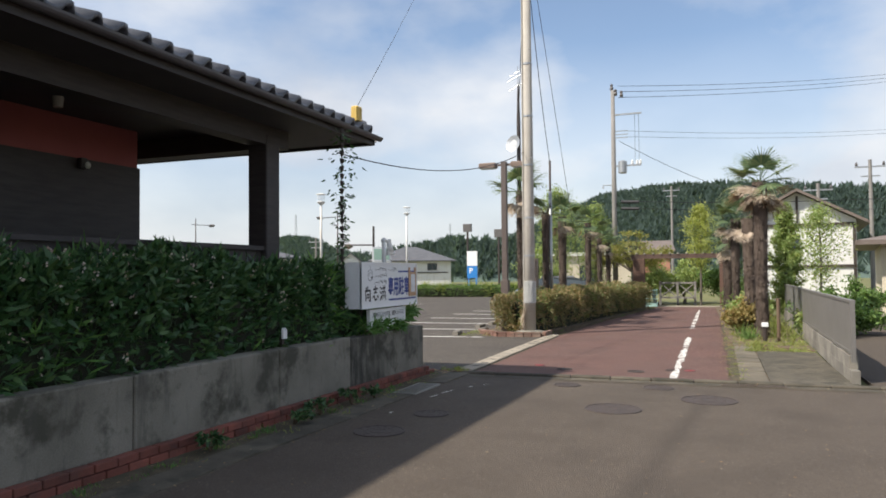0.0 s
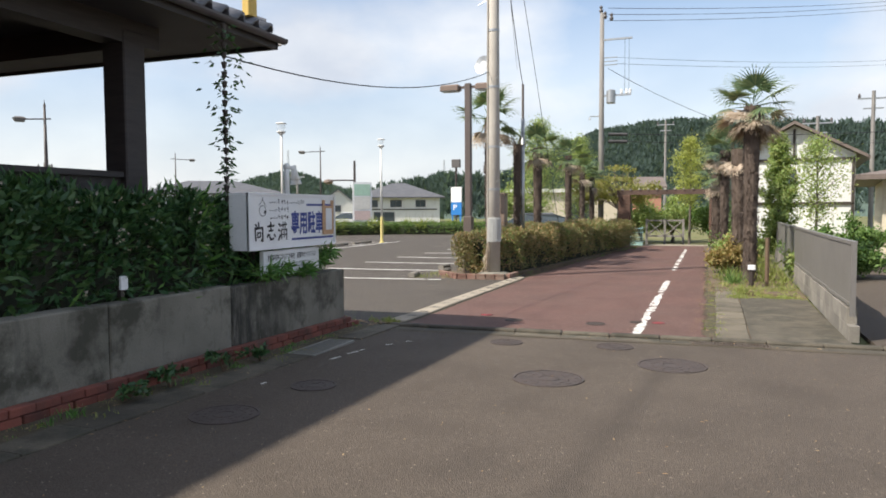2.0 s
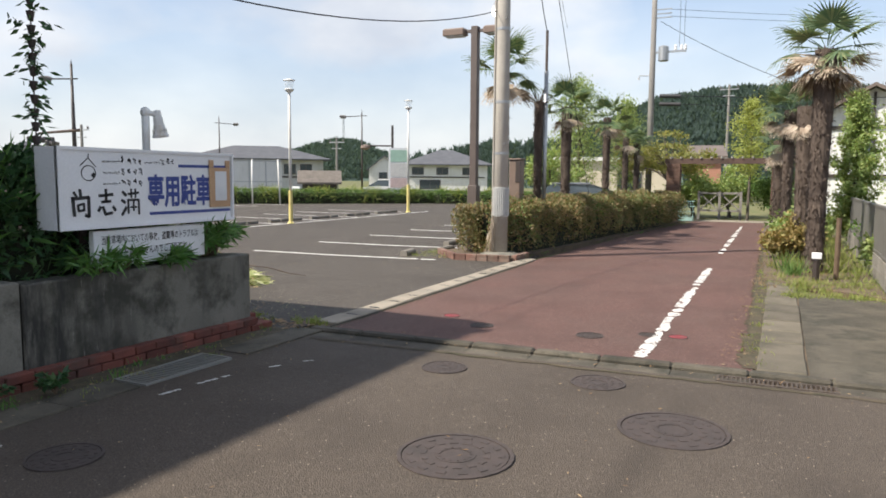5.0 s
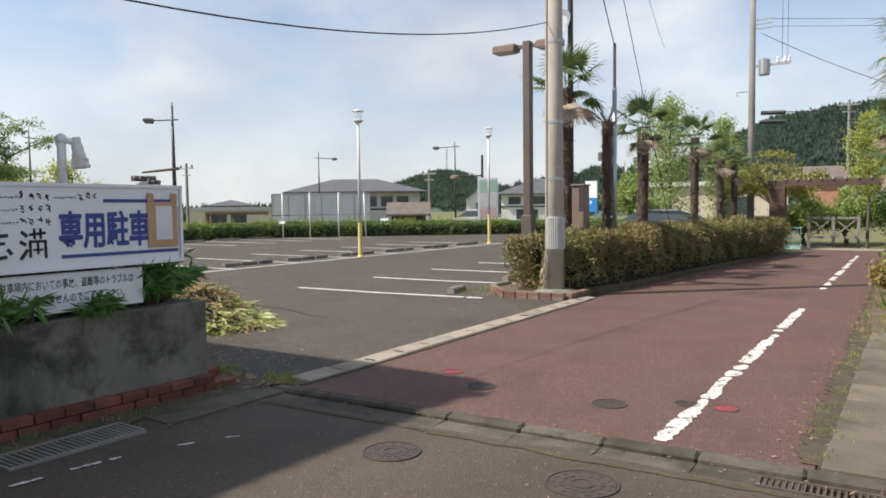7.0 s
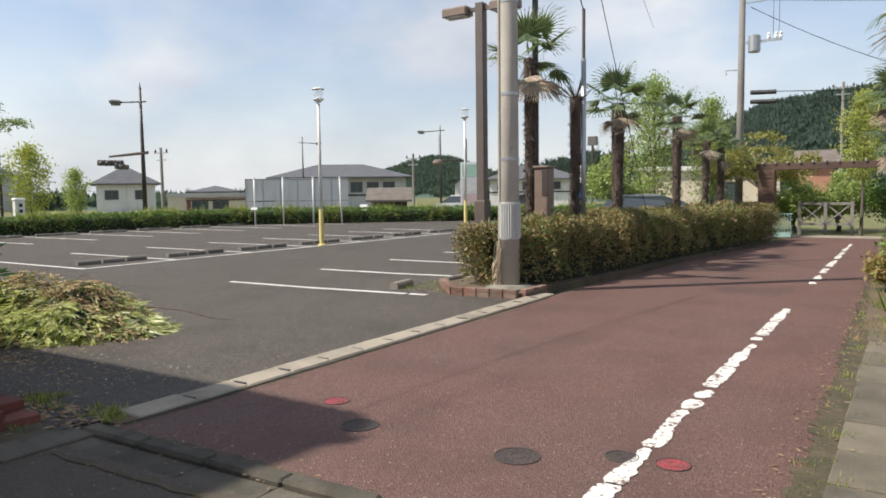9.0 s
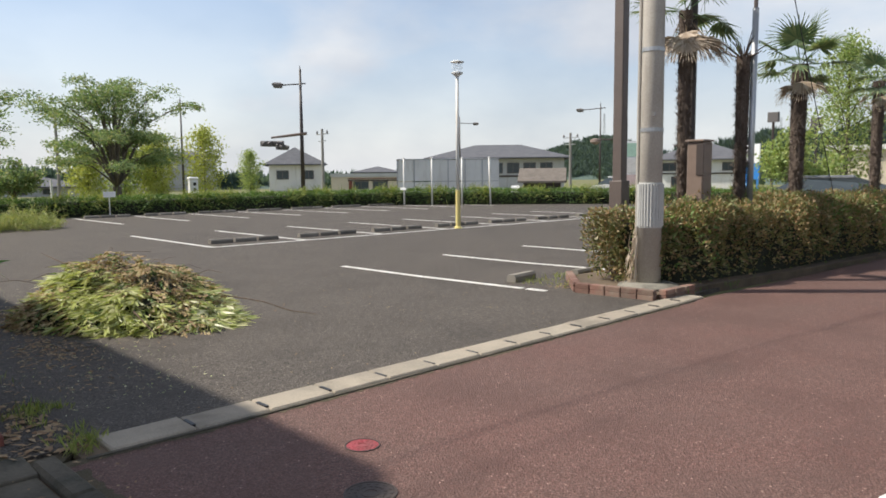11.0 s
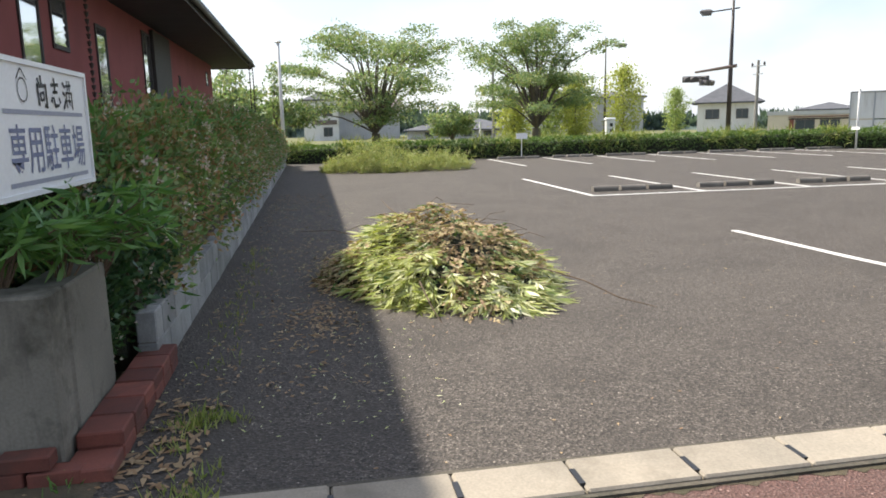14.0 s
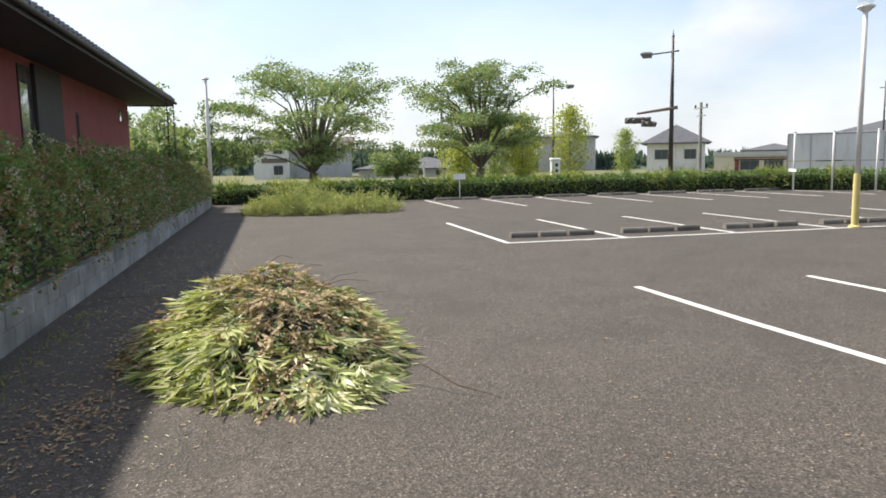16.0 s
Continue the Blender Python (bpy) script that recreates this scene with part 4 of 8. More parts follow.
def arch_points(line, n, rng, power=0.4, bumpy=0.1, inset=0.10):
    """Points near the skin of a hedge along a line of (x, y, half width, bottom, top), and the outward ways there."""
    a = np.array(line, float)
    seg = np.linalg.norm(np.diff(a[:, :2], axis=0), axis=1)
    cum = np.concatenate([[0], np.cumsum(seg)])
    s = rng.uniform(0, cum[-1], n)
    end = rng.uniform(size=n) < 1.1 * a[:, 2].mean() / cum[-1]
    s = np.where(end, np.where(rng.uniform(size=n) < 0.5, rng.uniform(0, 0.2, n), cum[-1] - rng.uniform(0, 0.2, n)), s)
    c = np.stack([np.interp(s, cum, a[:, k]) for k in range(5)], 1)
    t = np.stack([np.interp(np.minimum(s + 0.05, cum[-1]), cum, a[:, k]) - np.interp(np.maximum(s - 0.05, 0), cum, a[:, k]) for k in range(2)], 1)
    t /= np.linalg.norm(t, axis=1, keepdims=True)
    across = np.stack([t[:, 1], -t[:, 0]], 1)
    th = rng.uniform(-0.05, math.pi + 0.05, n)
    cx, cz = np.sign(np.cos(th)) * np.abs(np.cos(th)) ** power, np.abs(np.sin(th)) ** power
    fill = np.where(end, rng.uniform(0, 1, n) ** 0.5, 1.0)
    r = fill * (1 - rng.exponential(inset, n).clip(0, 0.5))
    h = c[:, 4] - c[:, 3]
    p = np.stack([c[:, 0] + across[:, 0] * cx * r * c[:, 2], c[:, 1] + across[:, 1] * cx * r * c[:, 2], c[:, 3] + cz * r * h], 1)
    out = np.stack([across[:, 0] * cx, across[:, 1] * cx, cz * 1.0], 1)
    out[end, :2] += (t * np.where(s < cum[-1] / 2, -1, 1)[:, None])[end]
    out = unit(out)
    p += out * (lumps(p, 1.6) * bumpy)[:, None]
    return p, out


def leaf_cloud(p, out, rng, length, width, droop=0.0, loose=0.8, fold=0.15):
    d = unit(out + rng.normal(size=p.shape) * loose + np.array([0, 0, -droop]))
    n = len(p)
    return blades(p, d, side_of(d, rng), length * rng.uniform(0.6, 1.3, n), width * rng.uniform(0.7, 1.3, n), fold)


def hedge(name, line, n, leaf, width, material, label, seed, bumpy=0.1, flowers=0, category="hedge", droop=0.1, extra=None):
    rng = np.random.default_rng(seed)
    x, y, _, z, _ = line[0]
    t = thing(name, (x, y, z), label, category)
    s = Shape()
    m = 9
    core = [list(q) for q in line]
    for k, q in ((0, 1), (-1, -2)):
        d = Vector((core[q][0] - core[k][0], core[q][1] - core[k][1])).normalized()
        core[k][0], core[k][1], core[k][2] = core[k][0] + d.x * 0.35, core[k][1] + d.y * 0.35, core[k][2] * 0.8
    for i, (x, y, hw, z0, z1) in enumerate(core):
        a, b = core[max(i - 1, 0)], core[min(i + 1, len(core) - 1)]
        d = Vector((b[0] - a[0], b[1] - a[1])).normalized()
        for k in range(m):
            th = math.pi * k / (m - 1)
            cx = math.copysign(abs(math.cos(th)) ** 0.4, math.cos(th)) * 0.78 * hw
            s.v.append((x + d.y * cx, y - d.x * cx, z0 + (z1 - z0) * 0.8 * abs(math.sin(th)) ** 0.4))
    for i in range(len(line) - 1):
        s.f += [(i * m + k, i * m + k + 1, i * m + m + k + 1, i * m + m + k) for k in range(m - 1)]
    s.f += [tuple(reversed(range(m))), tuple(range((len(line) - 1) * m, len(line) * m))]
    # Solid filler that stops the view through and carries the hedge's inner shade.
    part("shade_core", s, CORE_SHADE, t)
    p, out = arch_points(line, n, rng, bumpy=bumpy)
    part("leaves", blade_mesh("leaves", leaf_cloud(p, out, rng, leaf, width, droop), material), material, t)
    if extra:
        count, length, wid, mat = extra
        p, out = arch_points(line, count, rng, bumpy=bumpy, inset=0.03)
        keep = lumps(p, 0.9) > 0.1
        part("fresh_growth", blade_mesh("fresh_growth", leaf_cloud(p[keep], out[keep], rng, length, wid, 0.25), mat), mat, t)
    if flowers:
        p, out = arch_points(line, flowers, rng, bumpy=bumpy, inset=0.01)
        keep = lumps(p, 1.1) > -0.1
        p, out = p[keep] + out[keep] * 0.03, out[keep]
        v = [leaf_cloud(p + rng.normal(size=p.shape) * 0.012, out, rng, 0.03, 0.022, -0.3) for _ in range(3)]
        part("flowers", blade_mesh("flowers", np.concatenate(v), FLOWER), FLOWER, t, "small pale blossoms")
    return t


hedge("planter_hedge", [(-5.32, -3.2, 0.62, 0.4, 1.72), (-5.32, 3, 0.62, 0.4, 1.70), (-5.3, 7, 0.60, 0.4, 1.68), (-5.3, 9.0, 0.55, 0.4, 1.55), (-5.5, 10.2, 0.38, 0.4, 0.95)],
      52000, 0.115, 0.04, LEAF_DARK, "dark glossy evergreen hedge with pale flowers on the concrete wall", 1, 0.2, 1100, extra=(5000, 0.20, 0.03, LEAF_BAMBOO))
hedge("abelia_hedge", [(-5.4, 10.15, 0.42, 0.05, 0.82), (-6.15, 10.05, 0.62, 0.05, 0.92), (-6.7, 10.0, 0.82, 0.05, 1.4), (-12, 10.0, 0.86, 0.05, 1.5), (-20, 10.0, 0.86, 0.05, 1.45), (-31, 10.0, 0.82, 0.05, 1.28)],
      110000, 0.064, 0.034, LEAF_MIX, "overgrown flowering hedge behind the block wall", 2, 0.36, 8500, extra=(9000, 0.16, 0.03, LEAF_BAMBOO))
hedge("abelia_clump", [(-5.45, 10.42, 0.32, 0.0, 0.72), (-5.8, 10.45, 0.36, -0.05, 0.85), (-6.5, 10.4, 0.42, 0.0, 1.0)],
      9000, 0.06, 0.032, LEAF_DARK, "dark leafy shrub filling the corner behind the concrete wall", 12, 0.14, 160, category="shrub")
hedge("path_hedge", [(-5.05, 18.45, 0.58, -0.1, 0.88), (-4.98, 19.2, 0.70, -0.1, 0.95), (-4.70, 21.0, 0.78, -0.1, 0.95), (-4.35, 25, 0.8, -0.1, 0.95), (-3.75, 29, 0.8, -0.1, 0.95), (-3.55, 32.2, 0.75, -0.1, 0.95)],
      100000, 0.055, 0.03, LEAF_RUST, "clipped rusty-green hedge beside the red path", 3, 0.22, extra=(5000, 0.10, 0.03, LEAF_HEDGE))
hedge("boundary_hedge", [(-33.5, 4.0, 0.6, -0.25, 0.55), (-32.5, 11.4, 0.55, -0.25, 0.55), (-32.5, 20, 0.6, -0.25, 0.62), (-32.4, 34, 0.6, -0.25, 0.65), (-30.5, 37.5, 0.7, -0.25, 0.7), (-20, 46.5, 0.8, -0.25, 0.62), (-10, 48, 0.8, -0.25, 0.55)],
      45000, 0.13, 0.05, LEAF_HEDGE, "long green hedge along the far edge of the parking lot", 4, 0.08, extra=(17000, 0.45, 0.03, LEAF_GRASS))


def tuft(rng, x, y, z, n, height, spread, width=0.012):
    base = np.stack([rng.normal(x, spread * 0.35, n), rng.normal(y, spread * 0.35, n), np.full(n, z)], 1)
    d = unit(np.stack([rng.normal(0, 0.45, n), rng.normal(0, 0.45, n), np.ones(n)], 1))
    return blades(base, d, side_of(d, rng), height * rng.uniform(0.4, 1.1, n), width * rng.uniform(0.7, 1.4, n), 0.1)


def weeds(name, spots, material, label, seed, category="weeds"):
    """Tufts of (x, y, blades, height, spread)."""
    rng = np.random.default_rng(seed)
    v = np.concatenate([tuft(rng, x, y, ground_z(x, y) - 0.01, n, h, s, 0.006 + 0.02 * h) for x, y, n, h, s in spots])
    me = blade_mesh(name, v, material)
    return tagged(part(name, me, material), label, category, kind="stuff")


rnd = random.Random(21)
def bushy_weeds(name, n, centre, spread, heights, material, label, seed):
    """Waist-high weeds: thin stems set all along with short narrow leaves, thinning out at the rim."""
    rng = np.random.default_rng(seed)
    v = []
    for k in range(n):
        a, u = rng.uniform(0, math.tau), math.sqrt(rng.uniform())
        x, y = centre[0] + spread[0] * u * math.cos(a), centre[1] + spread[1] * u * math.sin(a)
        h = rng.uniform(*heights) * (1.0 - 0.6 * u * u) * (1 + 0.35 * math.sin(1.9 * y + 1.2 * x))
        tip = np.array([x + rng.normal(0, 0.22), y + rng.normal(0, 0.22), ground_z(x, y) + h])
        foot = np.array([x, y, ground_z(x, y) - 0.02])
        d = unit((tip - foot)[None])
        v.append(blades(foot[None], d, side_of(d, rng), np.linalg.norm(tip - foot), 0.012, 0.1))
        m = 34
        q = rng.uniform(0.15, 1.0, m)[:, None]
        p = foot * (1 - q) + tip * q + rng.normal(size=(m, 3)) * 0.045
        d = unit(rng.normal(size=(m, 3)) + np.array([0, 0, 0.45]))
        v.append(blades(p, d, side_of(d, rng), rng.uniform(0.07, 0.19, m), 0.022, 0.1))
    return tagged(part(name, blade_mesh(name, np.concatenate(v), material), material), label, "weeds", kind="stuff")


LEAF_WEED = leafy("weed_leaf", [(0.22, 0.29, 0.10), (0.34, 0.40, 0.15), (0.45, 0.47, 0.21), (0.40, 0.36, 0.17)], 0.6, 0.4)
bushy_weeds("weed_patch", 620, (-25.7, 14.75), (1.5, 2.55), (0.35, 0.95), LEAF_WEED, "yellow-green patch of tall weeds at the edge of the lot", 31)
weeds("verge_grass", [(rnd.uniform(0.4, 1.75), q, 26, rnd.uniform(0.08, 0.2) + (0.25 * rnd.random() if q > 18.5 else 0), 0.3) for q in (16.8 + 16.4 * rnd.random() ** 1.3 for _ in range(260))], LEAF_GRASS, "uneven weeds along the right side of the path", 32)
weeds("iris_clump", [(0.62 + rnd.uniform(-0.12, 0.12), 18.2 + rnd.uniform(-0.25, 0.25), 22, rnd.uniform(0.35, 0.6), 0.16) for _ in range(5)], LEAF_HEDGE, "clump of tall sword-shaped leaves before the palm", 137)
weeds("verge_straw", [(rnd.uniform(0.2, 1.2), rnd.uniform(16.5, 30), 16, rnd.uniform(0.04, 0.16), 0.25) for _ in range(130)], LEAF_DRY, "dry brown grass among the verge weeds", 138)
weeds("verge_front_grass", [(rnd.uniform(0.55, 1.75), rnd.uniform(15.7, 17.4), 34, rnd.uniform(0.04, 0.13), 0.2) for _ in range(90)], LEAF_GRASS, "green grass and weeds at the front of the verge", 38)
weeds("edge_grass", [(rnd.uniform(0.15, 0.40), rnd.uniform(11.5, 26), 14, rnd.uniform(0.02, 0.07), 0.10) for _ in range(190)], LEAF_GRASS, "short grass along the edge of the red path", 33)
weeds("hedge_foot_grass", [(-4.45 + 0.115 * (q - 18) + rnd.uniform(0, 0.2), q, 12, rnd.uniform(0.05, 0.16), 0.25) for q in (rnd.uniform(18.3, 33) for _ in range(70))], LEAF_HEDGE, "grass at the foot of the clipped hedge", 34)
weeds("wall_foot_weeds", [(-4.28 + rnd.uniform(-0.08, 0.16), q, 18, rnd.uniform(0.03, 0.12), 0.12) for q in (rnd.uniform(0.5, 10.9) for _ in range(30))], LEAF_BAMBOO, "scattered weeds at the foot of the concrete wall", 35)
weeds("gutter_weeds", [(-4.2 + rnd.uniform(-0.12, 0.25), q, 22, rnd.uniform(0.02, 0.07), 0.14) for q in (rnd.uniform(0.5, 10.6) for _ in range(50))], LEAF_GRASS, "patches of grass in the gutter along the wall", 39)
weeds("corner_weeds", [(rnd.uniform(-5.2, -3.95), rnd.uniform(11.12, 11.45), 30, rnd.uniform(0.04, 0.13), 0.12) for _ in range(14)] + [(-5.9 - 0.4 * k + rnd.uniform(-.2, .2), 11.15 + rnd.random() * 0.1, 14, 0.1, 0.2) for k in range(12)], LEAF_GRASS, "tufts of grass at the corner of the wall", 36)
weeds("stop_weeds", [(rnd.uniform(-6.5, -5.4), rnd.uniform(18.0, 19.4), 20, rnd.uniform(0.05, 0.16), 0.3) for _ in range(24)], LEAF_GRASS, "weeds round the wheel stops beside the hedge", 37)


def leaning_shrub(name, at, n, length, width, material, label, seed, spread, height):
    """A clump of arching stems with long leaves."""
    rng = np.random.default_rng(seed)
    t = thing(name, at, label, "shrub")
    v, s = [], Shape()
    for k in range(n):
        a, lean = rng.uniform(0, math.tau), rng.uniform(0.2, 1.0)
        tip = Vector((math.cos(a) * spread * lean, math.sin(a) * spread * lean, height * rng.uniform(0.6, 1.1)))
        mid = Vector((tip.x * 0.35, tip.y * 0.35, tip.z * 0.7))
        s.tube([Vector(at), Vector(at) + mid, Vector(at) + tip], [0.006, 0.005, 0.003], 5)
        m = 14
        q = rng.uniform(0.35, 1.0, m)[:, None]
        p = np.array(at) + np.array(mid) * (1 - np.abs(2 * q - 1)) + np.array(tip) * q ** 1.5
        d = unit(np.stack([rng.normal(math.cos(a) * 0.5, 0.6, m), rng.normal(math.sin(a) * 0.5, 0.6, m), rng.normal(-0.05, 0.4, m)], 1))
        v.append(blades(p, d, side_of(d, rng), length * rng.uniform(0.6, 1.2, m), width, 0.1))
    part("stems", s, TWIG, t)
    part("leaves", blade_mesh("leaves", np.concatenate(v), material), material, t)
    return t


for k, (x, y, z, sp, h) in enumerate(((-4.75, 10.5, 0.55, 0.35, 0.42), (-4.70, 10.35, 0.55, 0.30, 0.36), (-4.56, 9.3, 0.6, 0.28, 0.2), (-4.56, 9.0, 0.6, 0.25, 0.17), (-4.56, 9.75, 0.6, 0.2, 0.16), (-5.35, 10.75, 0.5, 0.45, 0.5), (-5.9, 10.8, 0.3, 0.4, 0.62), (-4.95, 10.7, 0.55, 0.3, 0.35))):
    leaning_shrub("bamboo_grass", (x, y, z), 16, 0.17, 0.026, LEAF_BAMBOO, "fresh green dwarf bamboo spilling over the wall", 60 + k, sp, h)

for k, (x, y, h) in enumerate(((-4.2, 7.05, 0.15), (-4.18, 7.75, 0.2), (-4.2, 6.5, 0.12), (-4.15, 8.3, 0.13), (-4.22, 5.2, 0.14))):
    leaning_shrub("broadleaf_weed", (x, y, ground_z(x, y)), 9, 0.07, 0.036, LEAF_DARK, "leafy green weed rooted at the foot of the wall", 160 + k, 0.22, h)

# pile of cut bamboo and twigs
PILE = (-8.30, 13.12)
rng = np.random.default_rng(12)
pile = thing("cuttings_pile", (*PILE, -0.2), "heap of cut bamboo leaves and wilting twigs on asphalt", "garden waste")


def dome(u, a):
    """Height and place on the heap at the share u of its radius and the angle a."""
    rx, ry = 1.55 + 0.15 * np.sin(2 * a + 1) + 0.1 * np.sin(5 * a), 1.05 + 0.12 * np.sin(3 * a)
    x, y = PILE[0] + rx * u * np.cos(a), PILE[1] + ry * u * np.sin(a)
    z = -0.2 + 0.545 * (1 - u ** 2.1).clip(0, 1) * (1 + 0.17 * np.sin(5 * x + 3 * y) + 0.13 * np.sin(9 * y - 6 * x) + 0.07 * np.sin(17 * x + 13 * y))
    return np.stack([x, y, z], 1)


# Filler body beneath the leaves, coloured dark for the shade inside the heap.
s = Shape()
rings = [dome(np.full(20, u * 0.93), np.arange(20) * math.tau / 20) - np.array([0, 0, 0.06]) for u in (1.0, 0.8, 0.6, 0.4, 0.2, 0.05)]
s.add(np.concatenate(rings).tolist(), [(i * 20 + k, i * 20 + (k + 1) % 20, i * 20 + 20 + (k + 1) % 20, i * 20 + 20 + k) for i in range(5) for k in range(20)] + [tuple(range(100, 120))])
part("core", s, CORE_SHADE, pile)
def spray_leaves(count, per, pick, length, width, seed):
    """Cut sprigs strewn over the heap: leaves set along a short twig that points out and down; pick(p) says which places belong."""
    g = np.random.default_rng(seed)
    u, a = np.sqrt(g.uniform(0, 1.06, count)), g.uniform(0, math.tau, count)
    c = dome(u, a) + g.normal(size=(count, 3)) * 0.018
    keep = pick(c, u, g.normal(0, 1, count))
    c, u, a = c[keep], u[keep], a[keep]
    n = len(c)
    way = unit(np.stack([np.cos(a) + g.normal(0, 1.25, n), np.sin(a) + g.normal(0, 1.25, n), -0.25 - 0.4 * u + g.normal(0, 0.18, n)], 1))
    normal = unit(np.stack([np.cos(a) * u * 0.7, np.sin(a) * u * 0.7, np.ones(n)], 1) + g.normal(size=(n, 3)) * 0.2)
    across = unit(np.cross(normal, way))
    v = []
    for k in range(per):
        f = (k + 0.5) / per
        turn = (1 if k % 2 else -1) * g.uniform(0.25, 0.95, n)[:, None] * (1.1 - f)
        d = unit(way * np.cos(turn) + across * np.sin(turn) + normal * g.normal(0.06, 0.16, n)[:, None])
        side = unit(np.cross(d, normal + g.normal(size=(n, 3)) * 0.5))
        v.append(blades(c + way * (0.16 * f) + normal * 0.012 * k / per, d, side, length * g.uniform(0.55, 1.3, n), width * g.uniform(0.7, 1.3, n), 0.12))
    return np.concatenate(v)


def brown_zone(p, jitter):
    """Wilted shrub cuttings lie over the crest and the far side, on the outer edge in the shade, and in a streak down the front."""
    w, h = p[:, 1] - PILE[1], (p[:, 2] + 0.2) / 0.54
    crest = h + 0.22 * jitter > 0.62 - 0.22 * np.clip(w, -0.2, 0.6) + 1.3 * np.clip(-0.12 - w, 0, 1)
    shade = w < -0.78 + 0.10 * jitter
    streak = (np.abs(w + 0.02 + 0.05 * jitter) < 0.09) & (p[:, 0] > PILE[0] + 0.55)
    return crest | shade | streak


def fresh_zone(p, jitter):
    return ~brown_zone(p, jitter) & (p[:, 1] - PILE[1] + 0.16 * jitter < 0.02)


part("green_leaves", blade_mesh("green_leaves", spray_leaves(2100, 9, lambda p, u, j: fresh_zone(p, j), 0.155, 0.023, 301), LEAF_FRESH), LEAF_FRESH, pile, "fresh green bamboo leaves")
part("pale_leaves", blade_mesh("pale_leaves", spray_leaves(2100, 8, lambda p, u, j: ~brown_zone(p, j) & ~fresh_zone(p, j), 0.165, 0.026, 302), LEAF_CUT), LEAF_CUT, pile, "pale yellow-green drying leaves")
part("wilted_leaves", blade_mesh("wilted_leaves", spray_leaves(3400, 8, lambda p, u, j: brown_zone(p, j), 0.05, 0.024, 303), LEAF_WILTED), LEAF_WILTED, pile, "brown wilted leaves")
part("dark_foliage", blade_mesh("dark_foliage", spray_leaves(900, 7, lambda p, u, j: brown_zone(p, j + 0.8), 0.05, 0.022, 304), LEAF_HEDGE), LEAF_HEDGE, pile, "small dark green sprigs")
rnd = random.Random(4)
for k in range(85):
    a0, u0 = rnd.uniform(0, math.tau), rnd.uniform(0.0, 0.75)
    q = Vector(dome(np.array([u0]), np.array([a0]))[0])
    length, head = rnd.uniform(0.25, 0.7), rnd.uniform(0, math.tau)
    e = q + Vector((math.cos(head) * length, math.sin(head) * length, rnd.uniform(-0.05, 0.12)))
    part("twig", Shape().tube([q + Vector((0, 0, 0.02)), (q + e) / 2 + Vector((0, 0, 0.06)), e], [0.004, 0.003, 0.002], 5), TWIG, pile)
for pts in ([(-7.3, 13.8, 0.05), (-6.95, 14.1, -0.02), (-6.7, 14.3, -0.12), (-6.55, 14.55, -0.175)], [(-9.2, 12.9, 0.25), (-9.7, 12.75, 0.36), (-10.1, 12.7, 0.42)], [(-7.0, 12.7, 0.05), (-6.7, 12.75, -0.1), (-6.55, 12.8, -0.185)]):
    part("twig", Shape().tube(pts, [0.008] + [0.006] * (len(pts) - 2) + [0.003], 6), TWIG, pile)


# fallen leaves and clippings
def litter(name, n, box, size, material, label, seed, clump=None):
    rng = np.random.default_rng(seed)
    x, y = rng.uniform(box[0], box[1], n), rng.uniform(box[2], box[3], n)
    if clump:
        x, y = rng.normal(clump[0], clump[2], n), rng.normal(clump[1], clump[3], n)
    z = np.array([ground_z(a, b) for a, b in zip(x, y)]) + rng.uniform(0.004, 0.012, n)
    d = unit(np.stack([rng.normal(size=n), rng.normal(size=n), rng.normal(0, 0.08, n)], 1))
    side = unit(np.stack([-d[:, 1], d[:, 0], rng.normal(0, 0.25, n)], 1))
    me = blade_mesh(name, blades(np.stack([x, y, z], 1), d, side, size * rng.uniform(0.4, 1.4, n), size * 0.35, 0.1), material)
    tagged(part(name, me, material), label, "leaf litter", kind="stuff")


litter("fallen_leaves", 1500, (-18, -5.2, 11.05, 12.2), 0.055, LEAF_DRY, "dry fallen leaves on shaded asphalt", 41)
litter("leaf_drift", 260, (0, 0, 0, 0), 0.06, LEAF_DRY, "drift of brown leaves by the block wall", 42, (-6.9, 11.9, 0.35, 0.18))
litter("corner_leaves", 200, (-5.3, -4.0, 10.95, 11.35), 0.08, LEAF_DRY, "dead leaves gathered at the wall corner", 43)
litter("clippings", 300, (0, 0, 0, 0), 0.06, LEAF_WILTED, "scattered clippings beside the heap", 44, (-9.2, 12.05, 0.8, 0.18))
litter("strewn_bits", 420, (-14, -4.2, 11.2, 17), 0.035, LEAF_DRY, "small dry bits strewn over the lot", 45)
litter("path_leaves", 520, (-0.02, 0.55, 11.4, 26), 0.05, LEAF_DRY, "dry leaves along the edge of the path", 46)
litter("shade_bits", 900, (-16, -4.6, 11.0, 12.6), 0.03, LEAF_CUT, "small pale clippings on shaded asphalt", 51)
litter("gutter_leaves", 260, (-4.4, -3.7, 3.0, 11.0), 0.04, LEAF_DRY, "dead leaves lying in the gutter", 52)
litter("kerb_straw", 160, (-3.9, 1.4, 10.9, 11.4), 0.04, LEAF_DRY, "straw and leaves along the gutter stones", 53)
litter("road_bits", 220, (-4.2, 3.0, 3.0, 10.8), 0.03, LEAF_DRY, "small bits of straw on the road", 47)


